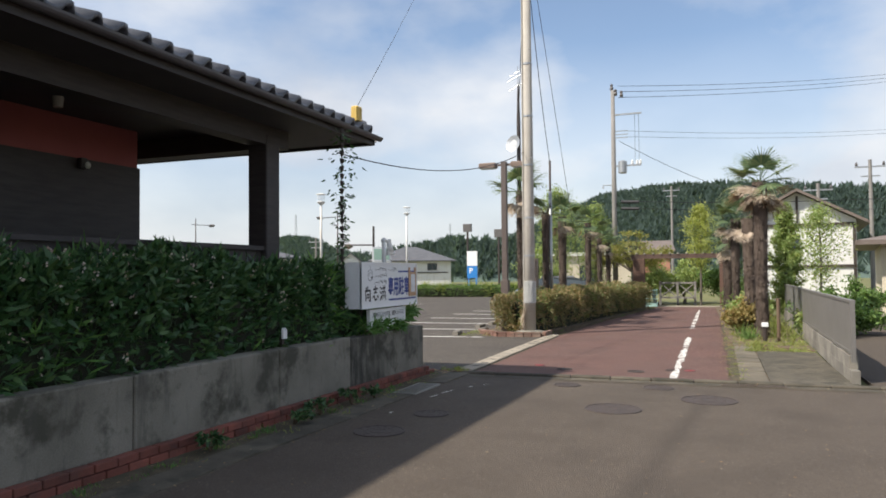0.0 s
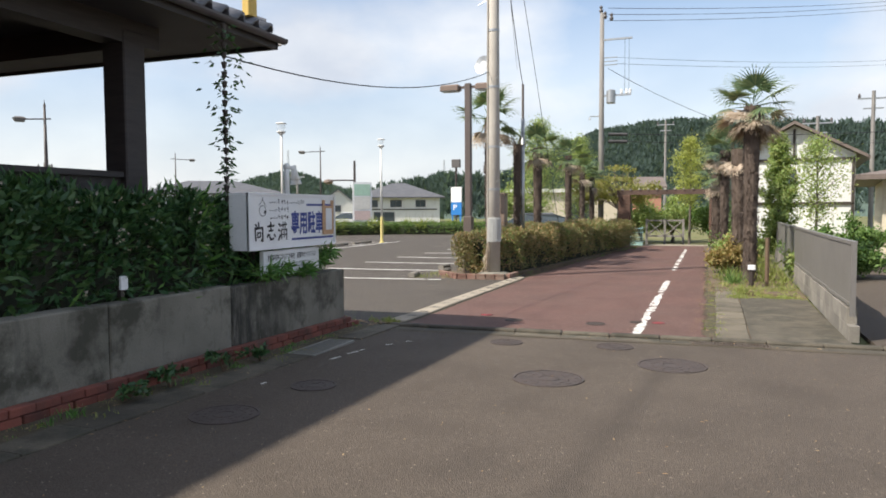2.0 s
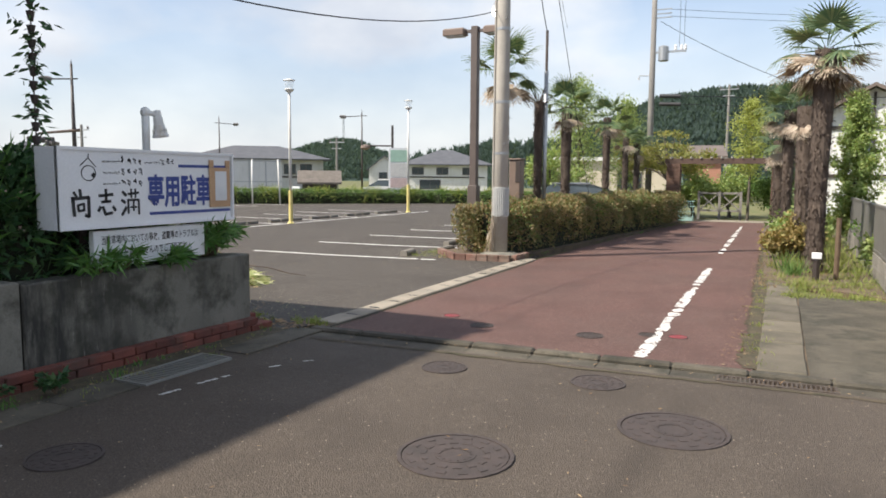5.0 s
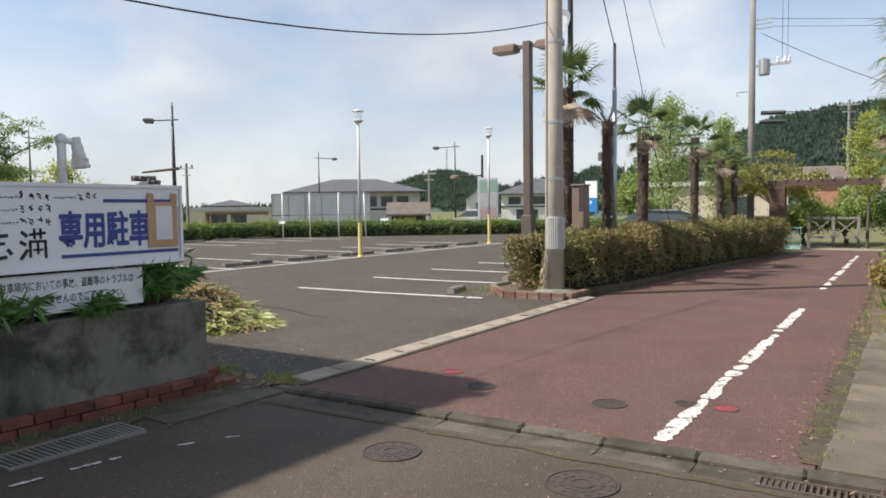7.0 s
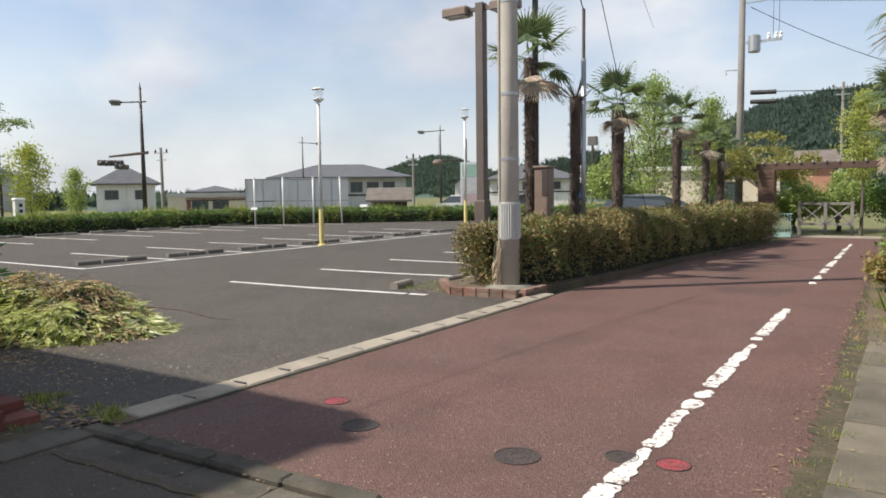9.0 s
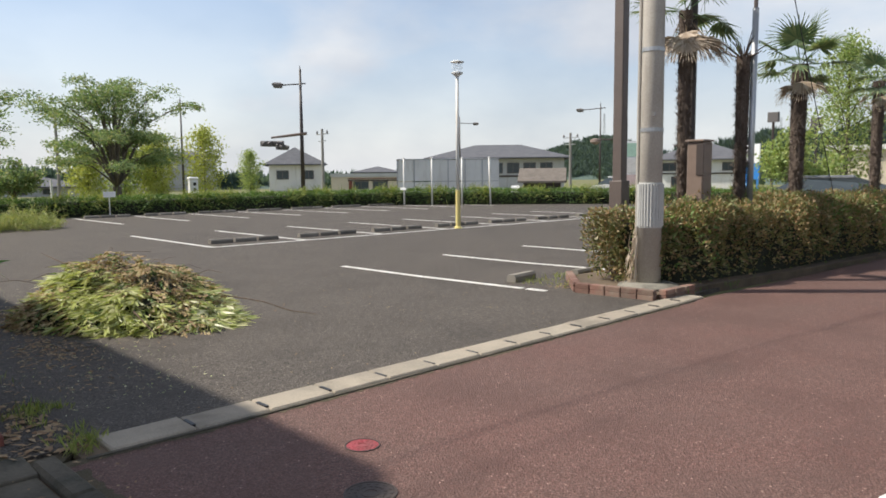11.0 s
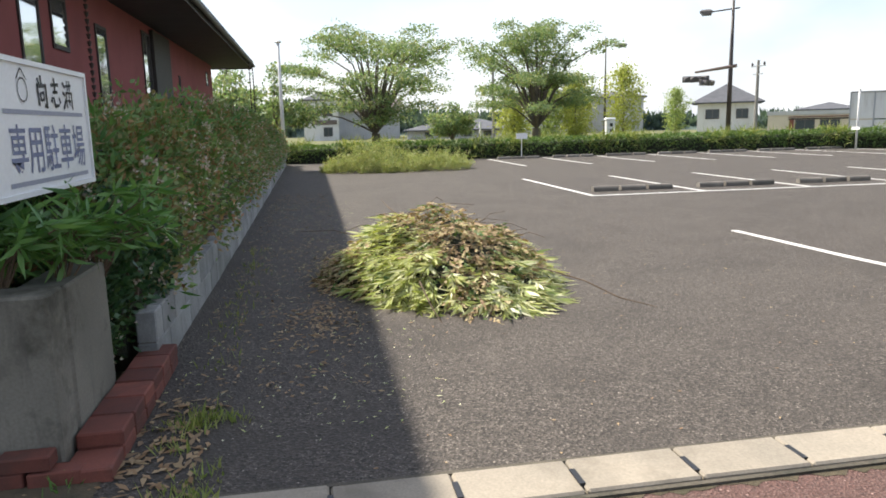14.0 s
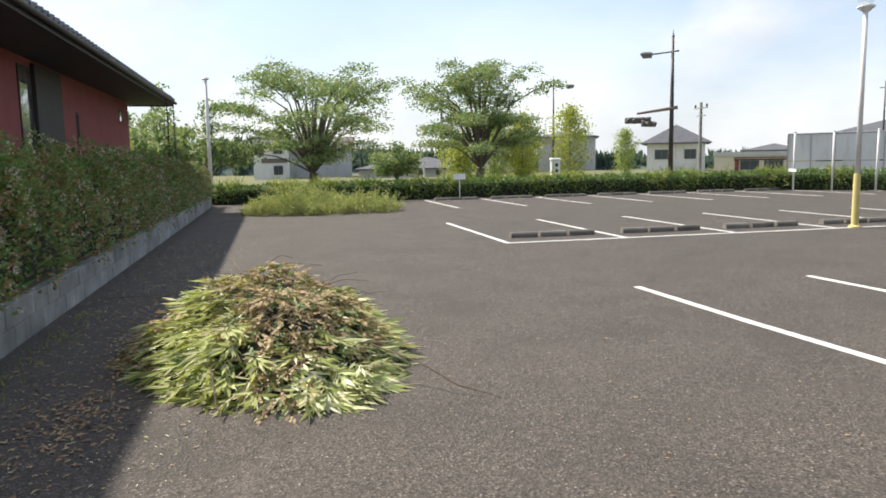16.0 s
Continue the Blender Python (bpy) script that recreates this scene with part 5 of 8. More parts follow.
# ---- trees ----
def tree(name, at, height, radius, material, label, seed, fork=0.3, trunk=0.16, limbs=7, leaf=0.16, per_tip=60, clump=0.55, flat=0.5, upright=0.5):
    """A tapered trunk that forks into limbs and branches, with leaf clumps at the branch ends."""
    r = random.Random(seed)
    rng = np.random.default_rng(seed)
    t = thing(name, at, label, "tree")
    o = Vector(at)
    f = o + Vector((r.uniform(-0.1, 0.1), r.uniform(-0.1, 0.1), height * fork))
    s = Shape().tube([o - Vector((0, 0, 0.1)), o.lerp(f, 0.5) + Vector((r.uniform(-0.05, 0.05), 0.03, 0)), f], [trunk * 1.25, trunk, trunk * 0.85], 9)
    tips = []
    for k in range(limbs):
        a = math.tau * (k + r.uniform(-0.3, 0.3)) / limbs
        reach = radius * r.uniform(0.55, 1.0)
        rise = height * (1 - fork) * r.uniform(0.35, 0.95) * (1 - 0.35 * reach / radius * (1 - upright))
        e = f + Vector((math.cos(a) * reach * 0.7, math.sin(a) * reach * 0.7, rise * 0.75))
        mid = f.lerp(e, 0.5) + Vector((-math.cos(a) * reach * 0.10, -math.sin(a) * reach * 0.10, rise * 0.08))
        s.tube([f, mid, e], [trunk * 0.6, trunk * 0.38, trunk * 0.2], 7)
        for j in range(6):
            b = a + r.uniform(-1.1, 1.1)
            start = f.lerp(e, r.uniform(0.45, 1.0))
            tip = start + Vector((math.cos(b) * radius * r.uniform(0.15, 0.45), math.sin(b) * radius * r.uniform(0.15, 0.45), height * r.uniform(-0.02, 0.20)))
            s.tube([start, start.lerp(tip, 0.5) + Vector((0, 0, 0.06)), tip], [trunk * 0.16, trunk * 0.11, trunk * 0.05], 5)
            tips += [tip, start.lerp(tip, 0.55)]
    for j in range(4):
        tip = f + Vector((r.uniform(-0.2, 0.2) * radius, r.uniform(-0.2, 0.2) * radius, height * (1 - fork) * r.uniform(0.8, 1.0)))
        s.tube([f, f.lerp(tip, 0.6), tip], [trunk * 0.5, trunk * 0.25, trunk * 0.06], 6)
        tips += [tip, f.lerp(tip, 0.75)]
    part("trunk", s, BARK, t)
    c = np.array([tuple(q) for q in tips])
    p = np.repeat(c, per_tip, 0)
    size = np.repeat(rng.uniform(0.6, 1.3, len(c)), per_tip)[:, None]
    p = p + unit(rng.normal(size=p.shape)) * rng.uniform(0, 1, (len(p), 1)) ** 0.6 * size * clump * np.array([1, 1, flat])
    out = unit(rng.normal(size=p.shape) + np.array([0, 0, 0.3]))
    part("crown", blade_mesh("crown", blades(p, out, side_of(out, rng), leaf * rng.uniform(0.6, 1.3, len(p)), leaf * 0.62, 0.12), material), material, t)
    return t


def spreading_tree(at, height, radius, material, label, seed, targets=34, per=150, trunk=0.2, low=0.34, leaf=0.15, disc=0.85):
    """A street tree that forks low into many rising limbs; each ends in a flat, ragged tier of leaves."""
    r = random.Random(seed)
    rng = np.random.default_rng(seed)
    t = thing("street_tree", at, label, "tree")
    o = Vector(at)
    f = o + Vector((0.03, 0.05, height * 0.17))
    s = Shape().tube([o - Vector((0, 0, 0.1)), o.lerp(f, 0.5), f], [trunk * 1.3, trunk * 1.05, trunk], 10)
    tips = []
    for k in range(targets):
        a = k * 2.39996 + r.uniform(-0.3, 0.3)
        h = min(1.0, low + (1 - low) * ((k + 0.5) / targets) ** 0.8 * r.uniform(0.75, 1.12))
        reach = radius * math.sqrt(max(0.03, 1 - ((h - 0.50) / 0.56) ** 2)) * r.uniform(0.25, 1.2) * (1 + 0.18 * math.sin(3 * a + seed))
        e = o + Vector((math.cos(a) * reach, math.sin(a) * reach, height * h))
        q = f + Vector(((e.x - f.x) * 0.42, (e.y - f.y) * 0.42, (e.z - f.z) * 0.74))
        thick = trunk * r.uniform(0.22, 0.42)
        s.tube([f, f.lerp(q, 0.5) + Vector((0, 0, 0.05)), q, q.lerp(e, 0.55) + Vector((0, 0, 0.10 * height * 0.1)), e], [thick, thick * 0.8, thick * 0.55, thick * 0.35, thick * 0.12], 6)
        tips += [(e, 1.0), (q.lerp(e, 0.6) + Vector((r.uniform(-0.3, 0.3), r.uniform(-0.3, 0.3), 0.15)), 0.75)]
    part("trunk", s, BARK, t)
    v = []
    for e, k in tips:
        m = int(per * k * r.uniform(0.5, 1.3))
        a, u = rng.uniform(0, math.tau, m), np.sqrt(rng.uniform(0, 1, m))
        w = disc * k * (0.75 + 0.45 * np.sin(a * 3 + r.uniform(0, 6)) ** 2)
        p = np.stack([e.x + np.cos(a) * u * w, e.y + np.sin(a) * u * w, e.z + rng.normal(0, 0.12, m) - 0.25 * u * u], 1)
        d = unit(np.stack([rng.normal(size=m), rng.normal(size=m), rng.normal(-0.1, 0.45, m)], 1))
        v.append(blades(p, d, side_of(d, rng), leaf * rng.uniform(0.6, 1.3, m), leaf * 0.55, 0.12))
    part("crown", blade_mesh("crown", np.concatenate(v), material), material, t)


def columnar(name, at, height, radius, material, label, seed, n=3500, leaf=0.14, trunk=0.07, bottom=0.12, shape=1.0, leaf_width=0.6):
    """A slim tree: a straight trunk with short rising branches and a pointed, ragged crown."""
    r = random.Random(seed)
    rng = np.random.default_rng(seed)
    t = thing(name, at, label, "tree")
    o = Vector(at)
    s = Shape().tube([o - Vector((0, 0, 0.1)), o + Vector((0.03, 0.02, height * 0.5)), o + Vector((0, 0, height * 0.95))], [trunk, trunk * 0.7, trunk * 0.15], 7)
    q, pts = 40, []
    for k in range(q):
        h = bottom + (1 - bottom) * k / q
        a = k * 2.4 + r.uniform(-0.4, 0.4)
        w = radius * (math.sin(math.pi * min(1, (h - bottom) / (1 - bottom) * 0.8 + 0.22)) ** shape) * r.uniform(0.6, 1.15)
        st = o + Vector((0, 0, h * height * 0.95))
        e = st + Vector((math.cos(a) * w, math.sin(a) * w, w * r.uniform(0.5, 1.0)))
        s.tube([st, e], [trunk * 0.25, trunk * 0.06], 4)
        m = n // q
        f = rng.uniform(0.15, 1.05, m)[:, None]
        pts.append(np.array(st) * (1 - f) + np.array(e) * f + rng.normal(size=(m, 3)) * 0.16 * radius)
    part("trunk", s, BARK, t)
    p = np.concatenate(pts)
    out = unit(rng.normal(size=p.shape) + np.array([0, 0, 0.4]))
    part("crown", blade_mesh("crown", blades(p, out, side_of(out, rng), leaf * rng.uniform(0.6, 1.3, len(p)), leaf * leaf_width, 0.12), material), material, t)
    return t


spreading_tree((-38.6, 15.2, -0.25), 6.9, 4.7, LEAF_TREE_HAZE, "broad street tree with layered open green crown", 71, 46, 300, 0.22, 0.26, 0.15, 0.95)
spreading_tree((-42.0, 24.9, -0.25), 7.2, 4.1, LEAF_TREE_HAZE, "dense green street tree with many forked limbs", 72, 50, 330, 0.24, 0.32, 0.15, 0.88)
for k, (x, y, h, rad) in enumerate(((-38.5, 10.2, 4.8, 2.6), (-40.5, 7.4, 5.6, 2.6), (-36.0, 8.6, 4.2, 1.9), (-47, 21.0, 2.9, 1.7))):
    tree("street_tree", (x, y, -0.25), h, rad, LEAF_TREE_HAZE, "green leafy tree behind the far hedge", 75 + k, 0.2, 0.13, 7, 0.18, 45, 0.6, 0.6, 0.6)
for k, (px_, py_, h) in enumerate(((-50.0, 28.3, 4.0), (-49.0, 30.0, 4.3), (-48.3, 33.2, 4.8), (-73.4, 50.6, 4.3), (-48.6, 25.5, 3.0), (-52, 31.0, 3.6))):
    columnar("ginkgo_tree", (px_, py_, -0.25), h * 1.1, 1.5, LEAF_GINKGO if k % 3 else LEAF_LIGHT, "young yellow-green ginkgo tree along the street", 90 + k, 3600, 0.19, 0.06, 0.0, 0.7)
columnar("ginkgo_tree", (-0.75, 36.6, -0.15), 5.0, 0.85, LEAF_GINKGO, "bright yellow-green ginkgo tree with straight trunk", 101, 5500, 0.09, 0.06, 0.36)
columnar("conifer_tree", (2.05, 25.3, -0.15), 3.9, 0.50, LEAF_LIGHT, "slim bright-green columnar conifer", 102, 15000, 0.085, 0.08, 0.05, 0.6)
columnar("leafy_tree", (3.3, 27.5, -0.15), 3.9, 0.95, LEAF_LIGHT, "slender tree with light yellow-green leaves", 103, 3600, 0.085, 0.05, 0.3)
tree("garden_tree", (-4.0, 36.8, -0.15), 3.7, 2.4, LEAF_OLIVE, "spreading olive-green tree beside the pergola", 104, 0.42, 0.13, 8, 0.12, 60, 0.5, 0.35, 0.2)
columnar("leafy_tree", (-7.5, 35.4, -0.2), 6.0, 1.35, LEAF_LIGHT, "tall light-green ginkgo behind the palms", 105, 7500, 0.10, 0.09, 0.2)
columnar("leafy_tree", (-6.0, 38.0, -0.2), 5.4, 1.1, LEAF_LIGHT, "tall light-green ginkgo behind the palms", 106, 6000, 0.10, 0.08, 0.2)
tree("garden_tree", (-3.0, 38.2, -0.15), 2.0, 1.2, LEAF_LIGHT, "light green shrub behind the gate", 109, 0.12, 0.08, 8, 0.12, 70, 0.5, 0.7, 0.4)
tree("garden_tree", (0.3, 38.4, -0.15), 2.3, 1.2, LEAF_HEDGE, "dark green shrub behind the gate", 110, 0.12, 0.08, 8, 0.12, 70, 0.5, 0.7, 0.4)
tree("garden_tree", (-1.6, 39.0, -0.15), 2.2, 1.4, LEAF_LIGHT, "round green shrub behind the gate", 107, 0.15, 0.08, 8, 0.12, 60, 0.5, 0.7, 0.4)
tree("garden_tree", (-7.2, 30.5, -0.2), 2.9, 1.2, LEAF_LIGHT, "small light-green tree behind the hedge", 108, 0.3, 0.06, 6, 0.11, 45, 0.4, 0.6, 0.4)
tree("autumn_shrub", (0.65, 20.8, -0.15), 0.95, 0.55, leafy("orange_leaf", [(0.30, 0.21, 0.08), (0.36, 0.28, 0.11), (0.26, 0.27, 0.09)], 0.6, 0.3), "low shrub with orange-yellow leaves beside the path", 140, 0.1, 0.03, 7, 0.09, 60, 0.25, 0.7, 0.5)
for k, (x, y, h, rad) in enumerate(((2.3, 19.5, 0.8, 0.5), (2.9, 22.5, 1.1, 0.9), (4.0, 25.3, 1.3, 0.9), (5.6, 22.0, 0.7, 0.7), (3.2, 20.6, 0.8, 0.6), (6.8, 28.5, 1.5, 1.1), (1.2, 26.5, 1.0, 0.5), (0.9, 29.0, 1.2, 0.6), (0.7, 31.5, 1.2, 0.6), (0.8, 22.8, 0.9, 0.45))):
    tree("garden_shrub", (x, y, -0.15), h, rad, LEAF_LIGHT if k % 3 == 0 else LEAF_HEDGE, "leafy green garden shrub", 120 + k, 0.12, 0.03, 7, 0.10, 60, 0.3, 0.7, 0.5)


# ---- fan palms ----
def fan_mesh(name, material, droop, seed, closed=False):
    """A fan leaf: a stalk along x and a half circle of narrow folded blades."""
    rng = np.random.default_rng(seed)
    n = 26
    a = np.linspace(-2.0, 2.0, n) * (0.6 if closed else 1.0)
    d = np.stack([np.cos(a), np.sin(a), np.full(n, -droop) + rng.normal(0, 0.05, n)], 1)
    d = unit(d)
    side = unit(np.stack([-np.sin(a), np.cos(a), np.zeros(n)], 1))
    base = np.repeat([[0.55, 0.0, 0.0]], n, 0)
    length = 0.50 * (0.75 + 0.25 * np.cos(a * 0.7)) * rng.uniform(0.9, 1.1, n)
    v = blades(base, d, side, length, 0.062, 0.2)
    tipb = base + d * length[:, None] * 0.9
    d2 = unit(d + np.array([0, 0, -0.15 if closed else -0.5 - droop]))
    v2 = blades(tipb, d2, side, 0.2 * rng.uniform(0.6, 1.2, n), 0.02, 0.1)
    stalk = blades(np.array([[0, 0, 0], [0, 0, 0.0]]), np.array([[1, 0, 0], [1, 0, 0]], float), np.array([[0, 1, 0], [0, 0, 1]], float), 0.60, 0.028)
    return blade_mesh(name, np.concatenate([v, v2, stalk]), material)


FANS = [fan_mesh("frond", LEAF_PALM, 0.05, k) for k in (1, 2)] + [fan_mesh("frond", LEAF_PALM, 0.35, 3)]
FANS_DEAD = [fan_mesh("dead_frond", LEAF_PALM_DEAD, 0.0, 4, True), fan_mesh("dead_frond", LEAF_PALM_DEAD, -0.12, 5, True)]


def palm(at, height, label, seed, live=18, dead=9, r0=0.11, size=1.0, lean=(0, 0), flare=(-88, -62)):
    r = random.Random(seed)
    rng = np.random.default_rng(seed)
    t = thing("fan_palm", at, label, "palm tree", group="palms along the path")
    o = Vector(at)
    top = o + Vector((lean[0], lean[1], height))
    s = Shape().tube([o - Vector((0, 0, 0.1)), o.lerp(top, 0.35), o.lerp(top, 0.75), top], [r0 * 0.95, r0 * 0.9, r0 * 1.08, r0 * 1.15], 12)
    part("trunk", s, PALM_BARK, t)
    n = int(height * 420)
    h, a = rng.uniform(0.02, 1.0, n), rng.uniform(0, math.tau, n)
    ring = np.stack([np.cos(a), np.sin(a), np.zeros(n)], 1)
    p = np.array(o) + (np.array(top) - np.array(o)) * h[:, None] + ring * r0 * 0.95
    d = unit(ring * 0.45 + np.array([0, 0, -0.8]) * np.where(rng.uniform(size=n) < 0.6, -1, 1)[:, None] + rng.normal(size=(n, 3)) * 0.2)
    part("fibre", blade_mesh("fibre", blades(p, d, unit(np.cross(d, ring) + 1e-3), 0.10 * rng.uniform(0.5, 1.3, n), 0.024, 0.1), PALM_BARK), PALM_BARK, t, "shaggy brown fibre")
    for k in range(live):
        a, e = k * 137.5 + r.uniform(-12, 12), 68 - 85 * (k / max(live - 1, 1)) + r.uniform(-8, 8)
        ob = part("frond", FANS[0 if e > 20 else r.choice((1, 2))], LEAF_PALM, t)
        ob.matrix_basis = Matrix.Translation(top) @ pose(0, 0, 0, 0, 0, a) @ pose(0, 0, 0, r.uniform(-15, 15), -e, 0) @ Matrix.Diagonal((size, size, size, 1))
    for k in range(dead):
        a, e = k * 137.5 + 40 + r.uniform(-15, 15), r.uniform(*flare)
        ob = part("dead_frond", r.choice(FANS_DEAD), LEAF_PALM_DEAD, t, "dry brown frond")
        q = size * r.uniform(0.7, 1.0)
        ob.matrix_basis = Matrix.Translation(top - Vector((0, 0, r.uniform(-0.05, 0.16)))) @ pose(0, 0, 0, 0, 0, a) @ pose(0, 0, 0, r.uniform(-25, 25), -e, 0) @ Matrix.Diagonal((q, q, q, 1))
    return t


palm((0.99, 18.7, -0.15), 3.75, "tall fan palm with skirt of dry fronds beside the path", 1, 12, 22, 0.15, 0.85, (0, 0), (-72, -22))
palm((0.82, 20.6, -0.15), 3.0, "thick shaggy palm trunk with dry fronds", 2, 0, 5, 0.17, 0.6)
palm((0.55, 24.2, -0.15), 3.25, "fan palm with brown hanging fronds", 3, 14, 14, 0.125, 0.8, (0, 0), (-80, -35))
palm((0.35, 27.5, -0.15), 2.7, "shaggy fan palm beside the path", 9, 8, 10, 0.15, 0.7)
palm((-5.55, 21.0, -0.1), 4.05, "tall fan palm with green crown and reddish dead fronds", 4, 9, 9, 0.095, 0.98, (0, 0), (-75, -40))
palm((-4.95, 21.8, -0.1), 3.35, "dead palm trunk with bare stubs on top", 5, 0, 0, 0.095, 0.8)
palm((-4.9, 24.1, -0.1), 3.45, "fan palm with full green crown behind the hedge", 6, 12, 4, 0.125, 0.92, (0, 0), (-70, -30))
palm((-4.75, 28.4, -0.1), 3.5, "fan palm with green crown and brown skirt", 7, 11, 4, 0.11, 0.85, (0, 0), (-80, -40))
palm((-4.95, 32.6, -0.1), 3.1, "small fan palm behind the hedge", 8, 10, 4, 0.10, 0.82, (0, 0), (-80, -40))
palm((-4.7, 33.6, -0.1), 2.9, "small fan palm behind the hedge", 10, 8, 4, 0.10, 0.8, (0, 0), (-80, -40))
s = Shape()
for k in range(26):
    a, e = k * 2.4, 0.3 + 0.9 * ((k * 7) % 13) / 13
    c = Vector((-4.95, 21.8, 3.2))
    s.tube([c, c + Vector((math.cos(a) * math.cos(e), math.sin(a) * math.cos(e), math.sin(e))) * (0.25 + 0.3 * ((k * 5) % 7) / 7)], [0.014, 0.006], 5)
solid("palm_stubs", s, PALM_BARK, "bare broken leaf stalks on the dead palm", "palm stubs")


# ---- kerb stones, gutter and grates ----
rnd = random.Random(14)
strip = thing("kerb_strip", (-3.9, 14.5, ground_z(-3.9, 14.5)), "row of pale concrete kerb slabs between lot and red path", "kerb", kind="structure")
y = 11.39
while y < 18.0:
    m = pose(-3.995, y + 0.25, ground_z(-3.9, y + 0.25), rnd.uniform(-0.25, 0.25), rnd.uniform(-0.4, 0.4), 0)
    part("slab", Shape().soft_box(-0.138, 0.138, -0.2465, 0.2465, -0.15, 0.022 + rnd.uniform(-0.004, 0.005), 0.01, m), CONCRETE_PALE, strip)
    part("drain_slot", Shape().box(-0.04, 0.085, 0.238, 0.262, -0.15, 0.0275, m), SIGN_BLACK, strip)
    y += 0.50
for x in (-4.152, -3.838):
    part("edge_rail", Shape().prism(rect(x - 0.013, x + 0.013, 11.26, 12), -0.15, 0.012, ground=True).prism(rect(x - 0.013, x + 0.013, 12, 18.15), -0.15, 0.012, ground=True), CONCRETE_DARK, strip)
part("joint_bed", Shape().prism(rect(-4.138, -3.852, 11.25, 12), -0.2, -0.004, ground=True).prism(rect(-4.138, -3.852, 12, 18.2), -0.2, -0.004, ground=True), SOIL, strip)
strip2 = thing("side_slabs", (0.48, 14.5, ground_z(0.48, 14.5)), "row of concrete paving slabs on the right of the red path", "kerb", kind="structure")
y = 11.42
while y < 17.3:
    m = pose(0.485 + rnd.uniform(-0.006, 0.006), y + 0.3, ground_z(0.48, y + 0.3), rnd.uniform(-0.5, 0.5), rnd.uniform(-0.6, 0.6), rnd.uniform(-0.6, 0.6))
    part("slab", Shape().soft_box(-0.185, 0.205, -0.289, 0.289, -0.15, 0.016 + rnd.uniform(-0.004, 0.006), 0.012, m), SLAB_WORN, strip2)
    y += 0.60
part("joint_bed", Shape().prism(rect(0.28, 0.70, 11.44, 12), -0.2, -0.002, ground=True).prism(rect(0.28, 0.70, 12, 17.3), -0.2, -0.002, ground=True), SOIL, strip2)
gutter = thing("street_gutter", (-1, 11.1, ground_z(-1, 11.1)), "concrete gutter stones across the front of the path", "kerb", kind="structure")
x = -3.95
while x < 9.5:
    y = gutter_y(x + 0.3)
    m = pose(x + 0.3, y, ground_z(x + 0.3, y), 0, 0, math.degrees(math.atan(0.035)))
    part("gutter_stone", Shape().soft_box(-0.2995, 0.2995, -0.085 + rnd.uniform(-0.006, 0.006), 0.045, -0.15, 0.034 + rnd.uniform(-0.004, 0.004), 0.02, m), CONCRETE_DARK, gutter)
    if not 0.0 <= x + 0.3 <= 0.9:
        part("gutter_stone", Shape().soft_box(-0.2992, 0.2992, -0.375, -0.098, -0.15, 0.0 + rnd.uniform(-0.003, 0.002), 0.005, m), CONCRETE_DARK, gutter)
    x += 0.60
part("channel", Shape().prism([(-4.0, gutter_y(-4) - 0.37), (9.5, gutter_y(9.5) - 0.37), (9.5, gutter_y(9.5) + 0.02), (-4.0, gutter_y(-4) + 0.02)], -0.25, -0.015, ground=True), SOIL, gutter)


def grate(x0, y0, length, width, turn, label, n, metal):
    t = thing("drain_grate", (x0, y0, ground_z(x0, y0)), label, "drain grate", turn=turn)
    part("frame", Shape().box(0, length, 0, 0.025, -0.05, 0.008).box(0, length, width - 0.025, width, -0.05, 0.008).box(0, 0.02, 0.025, width - 0.025, -0.05, 0.008).box(length - 0.02, length, 0.025, width - 0.025, -0.05, 0.008), metal, t, world_space=False)
    for k in range(n):
        u = 0.03 + (length - 0.06) * (k + 0.5) / n
        part("bar", Shape().box(u - 0.006, u + 0.006, 0.026, width - 0.026, -0.04, 0.005), metal, t, world_space=False)


grate(0.02, gutter_y(0) - 0.32, 0.86, 0.18, 2.0, "dark rusty drain grate in the gutter", 24, IRON_RUST)
grate(-3.77, 8.75, 0.92, 0.34, 90, "grey steel grating in the gutter along the wall", 22, plain("grating_steel", (0.26, 0.255, 0.235), 0.6, 0.3))
# broken white edge line and cover slabs along the wall
edge = thing("edge_marking", (-3.75, 8, ground_z(-3.75, 8)), "worn white edge line on the road beside the wall", "road marking", kind="structure")
for x0, y0, x1, y1 in ((-3.50, 8.62, -3.48, 8.80), (-3.47, 8.96, -3.45, 9.14), (-3.44, 9.19, -3.43, 9.26), (-3.32, 9.6, -3.27, 9.70), (-3.19, 9.88, -3.14, 9.96), (-3.52, 7.42, -3.52, 7.5)):
    n = max(4, int((y1 - y0) / 0.02))
    right = [(x0 + (x1 - x0) * i / n + rnd.uniform(0.003, 0.024), y0 + (y1 - y0) * i / n) for i in range(n + 1)]
    left = [(x0 + (x1 - x0) * i / n - rnd.uniform(0.003, 0.024), y0 + (y1 - y0) * i / n) for i in range(n, -1, -1)]
    part("paint_patch", Shape().add([(px, py, ground_z(px, py) + 0.004) for px, py in right + left], [tuple(range(2 * n + 2))]), PAINT_CHIPPED, edge)


